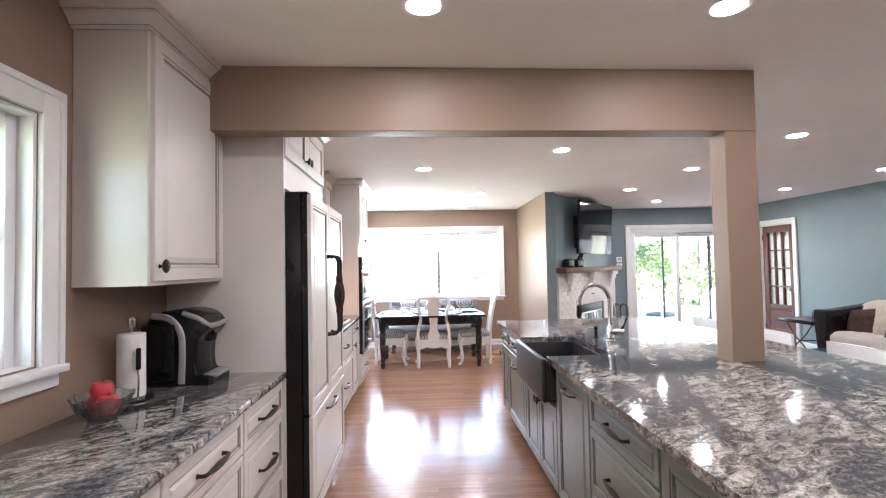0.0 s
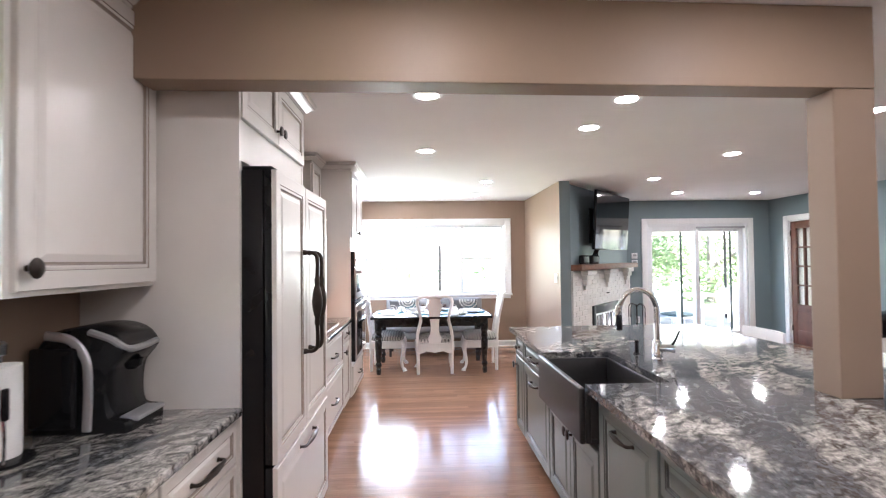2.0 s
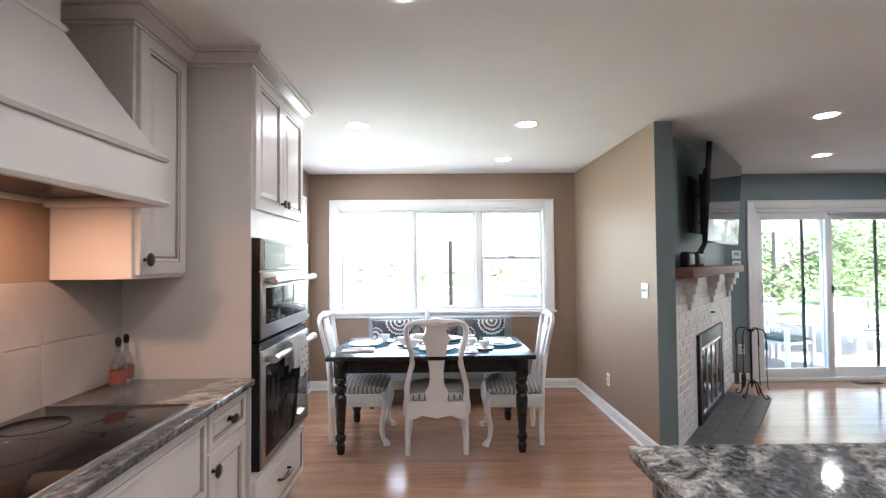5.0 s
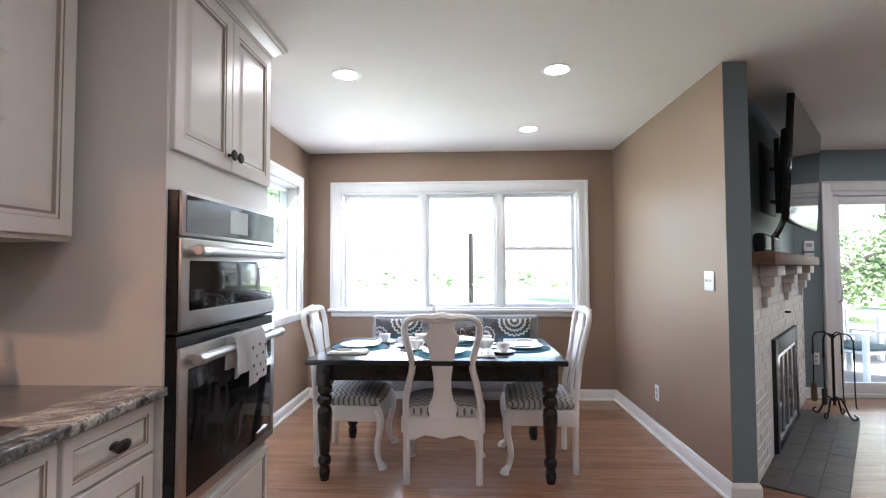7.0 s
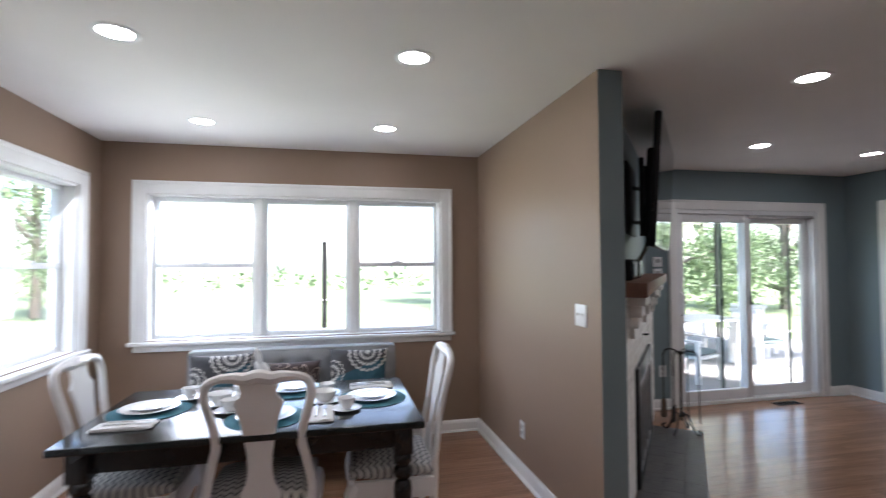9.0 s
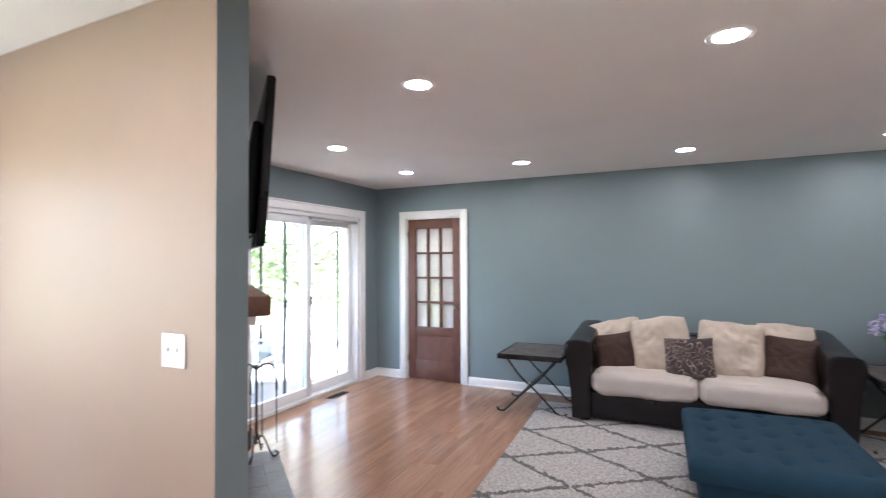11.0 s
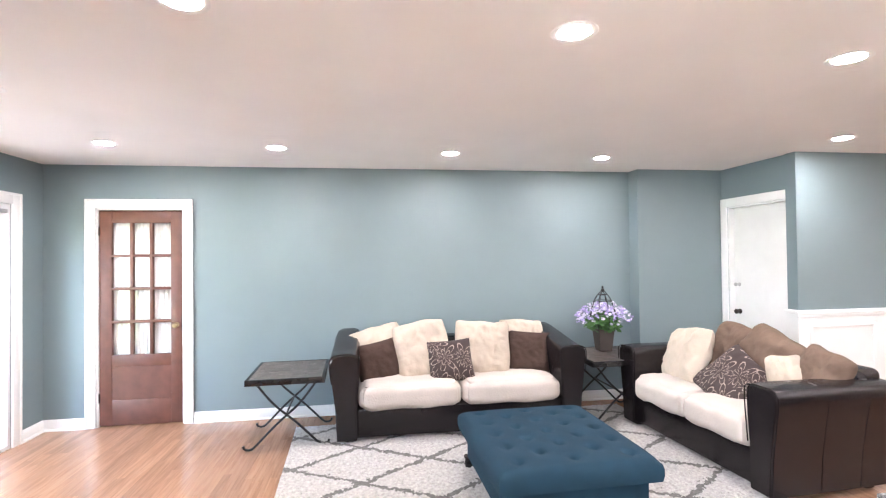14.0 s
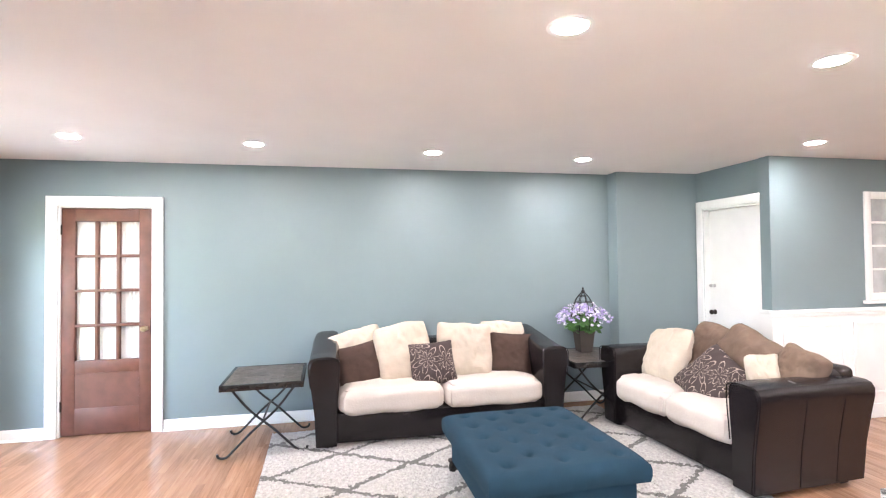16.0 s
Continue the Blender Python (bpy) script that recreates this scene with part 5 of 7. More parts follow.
st = stool()
copy_thing(st, pose(2.40, 3.72, 0))
copy_thing(st, pose(2.40, 3.02, 0))

# ---- dining corner ----
def dining_chair():
    """White chair with vase splat, yoke top rail and cabriole front legs; it faces +y."""
    c = thing("dining_chair", (0.33, 7.545, 0), 0, "white queen anne chair with chevron seat", "chair", "chairs round the table")

    def lean(z):
        t = max(0, (z - 0.45) / 0.55)
        return -0.205 - 0.10 * t * t - 0.02 * math.sin(t * 3.1)
    for s in (-1, 1):
        part("back_leg", tube([(s * 0.2, -0.2, 0), (s * 0.2, -0.2, 0.2), (s * 0.2, -0.205, 0.42)], [0.019, 0.02, 0.023], 8), CHAIRWHITE, c)
        xs = [(0.2, 0.38), (0.205, 0.48), (0.183, 0.6), (0.165, 0.68), (0.172, 0.76), (0.196, 0.86), (0.203, 0.92), (0.185, 0.965), (0.14, 0.985)]
        part("back_post", tube(curve_pts([(s * x, lean(z), z) for x, z in xs], 5), 0.019, 8), CHAIRWHITE, c)
        leg = [(s * 0.21, 0.20, 0.37), (s * 0.222, 0.222, 0.32), (s * 0.218, 0.222, 0.25), (s * 0.2, 0.2, 0.13), (s * 0.205, 0.21, 0.05), (s * 0.22, 0.235, 0.018), (s * 0.222, 0.24, 0.0)]
        part("front_leg", tube(curve_pts(leg, 4), [0.032 - 0.0009 * k if k < 16 else 0.016 + 0.004 * (k - 16) / 2 for k in range(25)], 8), CHAIRWHITE, c)
        part("side_rail", B((s * 0.218 - 0.014, s * 0.218 + 0.014, -0.2, 0.2, 0.295, 0.39), bevel=0.004), CHAIRWHITE, c)
    top = curve_pts([(-0.145, lean(0.985), 0.983), (-0.09, lean(1.0), 0.985), (-0.05, lean(1.0), 0.978), (0, lean(1.0), 0.988), (0.05, lean(1.0), 0.978), (0.09, lean(1.0), 0.985), (0.145, lean(0.985), 0.983)], 5)
    part("top_rail", tube(top, [0.018 + 0.012 * math.sin(math.pi * k / 30) for k in range(31)], 8), CHAIRWHITE, c)
    # vase splat
    half = [(0.078, 0.385), (0.072, 0.405), (0.08, 0.435), (0.074, 0.47), (0.058, 0.5), (0.05, 0.54), (0.047, 0.58), (0.05, 0.64), (0.058, 0.7), (0.067, 0.76), (0.077, 0.81), (0.09, 0.845), (0.097, 0.868), (0.085, 0.885), (0.072, 0.9), (0.066, 0.925), (0.075, 0.97)]
    bm = bmesh.new()
    grid = []
    for d in (-0.008, 0.008):
        grid.append([[bm.verts.new((x, lean(z) + d, z)) for x in (-w, -w * 0.4, w * 0.4, w)] for w, z in half])
    for g in grid:
        for r, s in zip(g, g[1:]):
            for j in range(3):
                bm.faces.new((r[j], r[j + 1], s[j + 1], s[j]))
    for j in (0, 3):
        for k in range(len(half) - 1):
            bm.faces.new((grid[0][k][j], grid[0][k + 1][j], grid[1][k + 1][j], grid[1][k][j]))
    part("splat", bm, CHAIRWHITE, c)
    
    pr = [(-0.2, 0.39), (0.2, 0.39), (0.2, 0.262), (0.15, 0.267), (0.1, 0.29), (0.05, 0.282), (0, 0.27), (-0.05, 0.282), (-0.1, 0.29), (-0.15, 0.267), (-0.2, 0.262)]
    for rail, ya, yb in (("back_rail", -0.222, -0.19), ("front_rail", 0.195, 0.222)):
        bm = bmesh.new()
        lo = [bm.verts.new((x, ya, z)) for x, z in pr]
        hi = [bm.verts.new((x, yb, z)) for x, z in pr]
        bm.faces.new(lo)
        bm.faces.new(hi)
        for k in range(len(pr)):
            bm.faces.new((lo[k], lo[(k + 1) % len(pr)], hi[(k + 1) % len(pr)], hi[k]))
        part(rail, bm, CHAIRWHITE, c, "", False)
    part("seat", puff(0.44, 0.43, 0.13, (0, 0.01, 0.42), soft=0.62, wob=0.004), ZIGZAG, c, "grey and white chevron cushion")
    return c


ch = dining_chair()
ch.scale = (1.08, 1.0, 1.01)
copy_thing(ch, pose(0.955, 7.74, 0, 0, 0, 88))
copy_thing(ch, pose(-0.30, 7.80, 0, 0, 0, -91))

tb = thing("dining_table", (0.29, 7.755, 0), 0, "black farmhouse dining table with turned legs", "table")
part("tabletop", B((-0.775, 0.775, -0.47, 0.47, 0.705, 0.738), bevel=0.008, seg=3), GREENBLACK, tb, "polished dark top")
part("apron", B((-0.66, 0.66, -0.385, -0.363, 0.6, 0.704)), BLACKWOOD, tb)
part("apron", B((-0.66, 0.66, 0.363, 0.385, 0.6, 0.704)), BLACKWOOD, tb)
part("apron", B((-0.69, -0.668, -0.36, 0.36, 0.6, 0.704)), BLACKWOOD, tb)
part("apron", B((0.668, 0.69, -0.36, 0.36, 0.6, 0.704)), BLACKWOOD, tb)
LEG = [(0.024, 0), (0.028, 0.01), (0.033, 0.05), (0.03, 0.075), (0.024, 0.085), (0.036, 0.1), (0.04, 0.12), (0.036, 0.14), (0.026, 0.15), (0.031, 0.17), (0.042, 0.33), (0.045, 0.40), (0.04, 0.43), (0.028, 0.445), (0.042, 0.46), (0.046, 0.48), (0.042, 0.5), (0.03, 0.512), (0.044, 0.53), (0.044, 0.56), (0.034, 0.575)]
for x in (-0.68, 0.68):
    for y in (-0.375, 0.375):
        bm = lathe(LEG, (x, y, 0), 20)
        part("leg", bm, BLACKWOOD, tb)
        part("leg_block", B((x - 0.044, x + 0.044, y - 0.044, y + 0.044, 0.572, 0.704), bevel=0.004), BLACKWOOD, tb)

TZ = 0.7385


def setting_place(x, y, rz):
    m = thing("placemat", (x, y, TZ), rz, "round teal woven placemat on the table", "placemat", "placemats")
    part("mat", lathe([(0, 0), (0.186, 0), (0.19, 0.002), (0.186, 0.004), (0, 0.004)], seg=40), TEAL, m)
    pl = thing("dinner_plate", (x, y, TZ + 0.004), rz, "white china dinner plate on a placemat", "plate", "dinner plates")
    part("dish", lathe([(0.075, 0), (0.08, 0.004), (0.1, 0.008), (0.134, 0.017), (0.137, 0.019), (0.133, 0.02), (0.1, 0.012), (0.08, 0.008), (0, 0.007)], seg=36), CHINA, pl)
    sp = thing("salad_plate", (x, y, TZ + 0.014), rz, "small white china plate on a dinner plate", "plate", "salad plates")
    part("dish", lathe([(0.055, 0), (0.06, 0.004), (0.095, 0.014), (0.098, 0.016), (0.094, 0.017), (0.058, 0.008), (0, 0.007)], seg=32), CHINA, sp)
    ca, sa = math.cos(radians(rz)), math.sin(radians(rz))

    def at(u, v):
        return x + u * ca - v * sa, y + u * sa + v * ca
    nx, ny = at(0.255, -0.02)
    nk = thing("napkin", (nx, ny, TZ), rz, "folded pale linen napkin beside the plate", "napkin", "napkins")
    part("cloth", puff(0.125, 0.25, 0.016, (0, 0, 0.006), soft=0.8, wob=0.003, seed=x), LINEN, nk)
    part("fold", puff(0.062, 0.246, 0.008, (0.028, 0.001, 0.0135), soft=0.8, wob=0.002, seed=y), LINEN, nk)
    cx, cy = at(-0.19, 0.14)
    cup = thing("teacup", (cx, cy, TZ), rz + 40, "white china cup standing on its saucer", "cup", "teacups")
    part("saucer", lathe([(0.04, 0), (0.045, 0.003), (0.072, 0.012), (0.074, 0.014), (0.07, 0.015), (0.042, 0.007), (0, 0.006)], seg=28), CHINA, cup)
    part("cup_body", lathe([(0.022, 0.007), (0.024, 0.012), (0.036, 0.03), (0.044, 0.062), (0.0445, 0.064), (0.042, 0.062), (0.033, 0.032), (0.02, 0.014), (0, 0.012)], seg=26), CHINA, cup)
    part("handle", tube(curve_pts([(0.04, 0, 0.055), (0.06, 0, 0.055), (0.064, 0, 0.04), (0.05, 0, 0.026), (0.036, 0, 0.026)], 4), 0.004), CHINA, cup)
    for u, name, lab in ((0.235, "knife", "steel table knife on the napkin"), (0.275, "fork", "steel table fork on the napkin")):
        kx, ky = at(u, 0.0)
        k = thing(name, (kx, ky, TZ + 0.0215), rz, lab, "cutlery", "cutlery")
        part("handle", tube([(0, -0.1, 0), (0, -0.02, 0), (0, 0.01, 0)], [0.005, 0.0045, 0.003], 6), STEEL, k)
        part("blade", B((-0.007, 0.007, 0.01, 0.1, -0.0012, 0.0012)), STEEL, k)


setting_place(0.33, 7.52, 0)
setting_place(-0.26, 7.78, -90)
setting_place(0.85, 7.75, 90)
setting_place(0.42, 8.03, 180)

for x, y, nm, lab in ((0.06, 7.83, "sugar_bowl", "white china sugar bowl on the table"), (0.16, 8.0, "soup_bowl", "white china bowl on the table"), (0.60, 7.75, "soup_bowl", "white china bowl on the table")):
    bo = thing(nm, (x, y, TZ), 0, lab, "bowl", "bowls on the table")
    part("bowl_body", lathe([(0.03, 0), (0.034, 0.004), (0.055, 0.03), (0.064, 0.055), (0.0645, 0.058), (0.061, 0.056), (0.05, 0.03), (0.025, 0.01), (0, 0.009)], seg=28), CHINA, bo)
    part("under_plate", lathe([(0.05, 0), (0.06, 0.0015), (0.085, 0.008), (0.084, 0.0095), (0.055, 0.0035), (0, 0.0025)], seg=28), CHINA, bo)
bm = lathe([(0.05, 0), (0.055, 0.01), (0.03, 0.03), (0.05, 0.06), (0.058, 0.09), (0.045, 0.125), (0.026, 0.15), (0.03, 0.17), (0.022, 0.19), (0.004, 0.205)], seg=24)
tube([(0.0, 0.012, 0.18), (0.012, 0.02, 0.225), (0.016, 0.028, 0.265)], [0.01, 0.014, 0.003], 8, bm)
tube([(0.0, -0.012, 0.18), (0.014, -0.02, 0.22), (0.03, -0.026, 0.255)], [0.01, 0.014, 0.003], 8, bm)
fig = part("rabbit_figurine", bm, CHINA, None)
for v in fig.data.vertices:
    t = v.co.z / 0.2
    v.co.x += 0.03 * math.sin(t * 3.1) - 0.015 * t
    v.co.y *= 0.8
fig.scale = (1.18, 1.18, 1.12)
fig.location = (0.27, 7.80, TZ)
tagged(fig, "white glazed ceramic rabbit figurine on the table", "figurine")

bn = thing("settee", (0.37, 8.78, 0), 0, "grey tufted upholstered bench with a high back", "bench")
part("seat", puff(1.5, 0.52, 0.16, (0, -0.06, 0.42), soft=0.75, wob=0.004), GREYCLOTH, bn)
part("seat_frame", B((-0.73, 0.73, -0.3, 0.22, 0.26, 0.36), bevel=0.012), GREYCLOTH, bn)
bm = bmesh.new()
NX, NZ = 90, 24
buttons = [(-0.63 + 0.18 * i + (0.09 if k % 2 else 0), 0.52 + 0.105 * k) for k in range(3) for i in range(8 - k % 2)]
rows = []
for k in range(NZ + 1):
    z = 0.40 + 0.435 * k / NZ
    row = []
    for i in range(NX + 1):
        x = -0.765 + 1.53 * i / NX
        dip = sum(0.028 * math.exp(-((x - bx) ** 2 + (z - bz) ** 2) / 0.0011) for bx, bz in buttons)
        edge = 0.05 * (abs(x) / 0.765) ** 14 + 0.05 * (k / NZ) ** 10
        row.append(bm.verts.new((x, 0.10 + dip + edge + 0.02 * (k / NZ), z)))
    rows.append(row)
for r, s in zip(rows, rows[1:]):
    for i in range(NX):
        bm.faces.new((r[i], r[i + 1], s[i + 1], s[i]))
part("tufted_back", bm, GREYCLOTH, bn, "deep buttoned grey back")
part("back_frame", B((-0.765, 0.765, 0.155, 0.3, 0.28, 0.836), bevel=0.02, seg=3), GREYCLOTH, bn)
for bx_, bz_ in buttons:
    part("button", lathe([(0.011, 0), (0.009, 0.004), (0, 0.006)], seg=8, bm=None), GREYCLOTH, bn).matrix_basis = pose(bx_, 0.127, bz_, 90, 0, 0)
for x in (-0.68, 0.68):
    for y in (-0.26, 0.24):
        part("leg", tube([(x, y, 0), (x, y, 0.27)], [0.017, 0.026], 8), BLACKWOOD, bn)
for x, rz, m, lab, w, s in ((-0.12, 6, PAISLEY, "dark teal paisley scatter pillow on the settee", 0.43, 1), (0.83, -8, PAISLEY, "dark teal paisley scatter pillow on the settee", 0.43, 2), (0.36, 2, FLORAL, "small brown patterned scatter pillow on the settee", 0.40, 3)):
    p = part("scatter_pillow", pillow(w, w * 0.86, 0.15, (0, 0, 0), (0, 0, 0), s), m, None)
    p.matrix_basis = pose(x, 8.755, 0.66 if w > 0.42 else 0.60, 72, 0, rz)
    tagged(p, lab, "pillow", "settee pillows")


def wall_plate(at, rz, kind):
    o = thing(kind, at, rz, "white wall plate with two toggles" if kind == "light_switch" else "white socket plate on the wall", "switch" if kind == "light_switch" else "outlet")
    w = 0.058 if kind == "light_switch" else 0.036
    part("plate", B((0, 0.006, -w, w, -0.058, 0.058), bevel=0.0025), VINYL, o)
    for s in ((-0.023, 0.023) if kind == "light_switch" else (-0.021, 0.021)):
        if kind == "light_switch":
            part("toggle", B((0.006, 0.016, s - 0.005, s + 0.005, -0.004, 0.012), bevel=0.002), WHITE, o)
        else:
            part("socket", B((0.006, 0.009, -0.016, 0.016, s - 0.014, s + 0.014), bevel=0.002), GREYPLASTIC, o)


wall_plate((1.925, 7.389, 1.198), 180, "light_switch")
wall_plate((1.925, 8.232, 0.327), 180, "outlet")
wall_plate((-1.10, 8.05, 0.36), 0, "outlet")

# ---- fireplace corner ----
def on_diag(s, n, z=0.0):
    p = DIAG + DU * s + DN * n
    return (p.x, p.y, z)


# in its local frame x runs along the wall, -y comes out into the room
fp = thing("fireplace", on_diag(0, 0), DANG, "white painted brick fireplace with black glass doors", "fireplace")
BX0, BX1, BOUT, BZ1 = 0.03, 2.56, 0.07, 1.29
FX0, FX1, FZ = 0.72, 1.86, 0.78
part("brick_backing", B((BX0, FX0 + 0.02, -BOUT + 0.006, -0.001, 0, BZ1), (FX1 - 0.02, BX1, -BOUT + 0.006, -0.001, 0, BZ1), (FX0 + 0.02, FX1 - 0.02, -BOUT + 0.006, -0.001, FZ - 0.02, BZ1)), MORTAR, fp, "", False)
mantel = part("mantel_shelf", B((0.005, 2.585, -0.2, -0.001, 1.292, 1.37), bevel=0.008), MANTEL, fp, "rough red-brown timber mantel")
for x0 in (0.30, 1.22, 2.14):
    # a bracket of oversailing bricks, each course shorter and less deep than the one above
    for k in range(4):
        part("corbel", B((x0 + 0.035 * k, x0 + 0.3 - 0.045 * k, -BOUT - 0.10 + 0.024 * k, -BOUT, 1.224 - 0.068 * k, 1.29 - 0.068 * k), bevel=0.006), BRICKWHITE, fp)
sur = part("firebox_frame", B((FX0, FX0 + 0.1, -BOUT - 0.02, -BOUT + 0.03, 0.0, FZ), (FX1 - 0.1, FX1, -BOUT - 0.02, -BOUT + 0.03, 0.0, FZ), (FX0 + 0.1, FX1 - 0.1, -BOUT - 0.02, -BOUT + 0.03, FZ - 0.12, FZ), (FX0 + 0.1, FX1 - 0.1, -BOUT - 0.02, -BOUT + 0.03, 0.0, 0.06), bevel=0.004), IRON, fp, "black metal surround")
DW = (FX1 - FX0 - 0.21) / 4
for k in range(4):
    a, b = FX0 + 0.105 + DW * k, FX0 + 0.097 + DW * (k + 1)
    dr = part("glass_door", B((a, a + 0.013, -BOUT - 0.016, -BOUT, 0.065, FZ - 0.125), (b - 0.013, b, -BOUT - 0.016, -BOUT, 0.065, FZ - 0.125), (a + 0.013, b - 0.013, -BOUT - 0.016, -BOUT, FZ - 0.145, FZ - 0.125), (a + 0.013, b - 0.013, -BOUT - 0.016, -BOUT, 0.065, 0.085)), STEEL, sur, "steel-edged fire door")
    part("pane", B((a + 0.01, b - 0.01, -BOUT - 0.008, -BOUT - 0.003, 0.075, FZ - 0.135)), BLACKGLASS, dr)
    if k in (1, 2):
        hx = b - 0.03 if k == 1 else a + 0.03
        part("door_pull", tube([(hx, -BOUT - 0.014, 0.36), (hx, -BOUT - 0.03, 0.36), (hx, -BOUT - 0.03, 0.44), (hx, -BOUT - 0.014, 0.44)], 0.005, 6), STEEL, dr)
part("gas_key", tube([(1.33, -BOUT, 0.93), (1.33, -BOUT - 0.03, 0.93), (1.35, -BOUT - 0.034, 0.93)], 0.008), IRON, fp)

tvw, tvh, tva = 1.38, 0.81, 49.5
tv = thing("television", (2.51, 7.553, 1.57), tva, "black flat-screen television on a tilting wall mount", "television")
tilt = Matrix.Rotation(radians(3.5), 4, "X")
bm = B((0, tvw, 0.012, 0.05, 0, tvh), bevel=0.006)
bm.transform(tilt)
part("case", bm, BLACK, tv)
bm = B((0.008, tvw - 0.008, 0.008, 0.0125, 0.014, tvh - 0.008))
bm.transform(tilt)
part("screen", bm, BLACKGLASS, tv, "glossy dark screen")
bm = B((0.12, 1.26, 0.05, 0.095, 0.06, 0.62), bevel=0.018)
bm.transform(tilt)
part("rear_housing", bm, BLACK, tv)
for z in (0.2, 0.45):
    part("mount_arm", tube([(0.5, 0.075, z), (0.85, 0.12, z), (0.62, 0.215, z)], 0.014), IRON, tv)
part("mount_plate", B((0.35, 0.85, 0.205, 0.222, 0.1, 0.6), bevel=0.004), IRON, tv)
for x in (0.3, 0.62):
    part("bracket", B((x, x + 0.04, 0.096, 0.125, 0.08, 0.6), bevel=0.004), IRON, tv)
for k in range(6):
    part("cable", tube(curve_pts([(0.25 + 0.05 * k, 0.07, 0.12), (0.22 + 0.03 * k, 0.09, 0.0), (0.26 + 0.04 * k, 0.15, -0.1), (0.2 + 0.05 * k, 0.16, -0.19)], 5), 0.006, 6), BLACK, tv)
for s, w in ((0.3, 0.25), (0.66, 0.3)):
    sp = thing("speaker", on_diag(s, 0.075, 1.371), DANG, "small black speaker on the mantel", "speaker", "speakers on the mantel")
    part("cabinet", B((0, w, -0.03, 0.034, 0, 0.125), bevel=0.022, seg=4), BLACK, sp)
    part("grille", B((0.03, w - 0.03, -0.033, -0.028, 0.025, 0.1), bevel=0.002), IRON, sp)
for z, h in ((1.485, 0.05), (1.36, 0.055)):
    wp = thing("control_panel", (3.86, 9.402, z), -90, "white electronic control plate on the wall", "thermostat", "wall controls")
    part("plate", B((0, 0.018, -0.05, 0.05, -h, h), bevel=0.004), VINYL, wp)
    part("display", B((0.018, 0.019, -0.03, 0.03, -h * 0.2, h * 0.55)), GREYPLASTIC, wp)
wall_plate((3.90, 9.402, 0.38), -90, "outlet")

ft = thing("fireplace_tools", (3.59, 8.74, 0.008), 30, "black wrought iron fire tool set on its stand", "fire tools")
part("post", tube([(0, 0, 0.1), (0, 0, 0.70)], 0.011), IRON, ft)
for a in range(4):
    ca, sa = math.cos(a * math.pi / 2), math.sin(a * math.pi / 2)
    part("foot", tube(curve_pts([(0, 0, 0.13), (0.05 * ca, 0.05 * sa, 0.16), (0.11 * ca, 0.11 * sa, 0.03), (0.14 * ca, 0.14 * sa, 0.008), (0.165 * ca, 0.165 * sa, 0.03), (0.14 * ca, 0.14 * sa, 0.05)], 4), 0.007), IRON, ft)
    part("hook", tube(curve_pts([(0, 0, 0.66), (0.05 * ca, 0.05 * sa, 0.705), (0.12 * ca, 0.12 * sa, 0.70), (0.15 * ca, 0.15 * sa, 0.65)], 4), 0.006), IRON, ft)
for a, kind in enumerate(("poker", "brush", "shovel", "tongs")):
    ca, sa = math.cos(a * math.pi / 2), math.sin(a * math.pi / 2)
    x, y = 0.15 * ca, 0.15 * sa
    t = part(kind, tube([(x, y, 0.66), (x, y, 0.52), (x, y, 0.5), (x, y, 0.25)], [0.005, 0.009, 0.005, 0.005], 8), IRON, ft)
    if kind == "brush":
        part("bristles", lathe([(0.016, 0.26), (0.022, 0.24), (0.025, 0.12), (0.018, 0.1)], (x, y, 0), 14), TAUPE, t, "straw bristles")
    elif kind == "shovel":
        part("blade", B((x - 0.04, x + 0.04, y - 0.004, y + 0.004, 0.12, 0.26), bevel=0.002), IRON, t)
    else:
        part("tip", tube([(x, y, 0.25), (x + 0.01, y, 0.12), (x + 0.03, y, 0.1)], 0.005, 6), IRON, t)

vt = thing("floor_vent", (5.27, 9.265, 0.001), 0, "black slotted metal floor vent", "vent")
part("frame", B((-0.15, 0.15, -0.05, -0.04, 0, 0.005), (-0.15, 0.15, 0.04, 0.05, 0, 0.005), (-0.15, -0.14, -0.04, 0.04, 0, 0.005), (0.14, 0.15, -0.04, 0.04, 0, 0.005)), IRON, vt)
for k in range(14):
    part("slat", B((-0.132 + 0.02 * k, -0.126 + 0.02 * k, -0.04, 0.04, 0, 0.004)), IRON, vt)


# ---- seating ----
def seat_pad(w, d, h, at, seed):
    """A boxed seat cushion: flat-fronted, a little crowned, with a soft front edge."""
    bm = bmesh.new()
    bmesh.ops.create_cube(bm, size=2)
    bmesh.ops.subdivide_edges(bm, edges=list(bm.edges), cuts=22, use_grid_fill=True)
    for v in bm.verts:
        p = Vector(v.co)
        q = Vector([math.copysign(abs(c) ** 0.9, c) for c in p])
        k = max(1.0, (abs(q.x) ** 14 + abs(q.y) ** 12 + abs(q.z) ** 4.5) ** (1 / 6.5))
        q /= k
        crown = 0.022 * (1 - p.x ** 4) * (1 - p.y ** 4) * (1 if p.z > 0 else 0)
        wr = noise.noise(Vector((p.x * 2.1 + seed * 3.7, p.y * 1.8, p.z))) * 0.014 + abs(noise.noise(Vector((p.x * 5 + seed, p.y * 4, p.z * 2)))) * -0.012
        v.co = (q.x * w / 2, q.y * d / 2, q.z * h / 2 + crown + wr)
    bm.transform(pose(*at))
    return bm


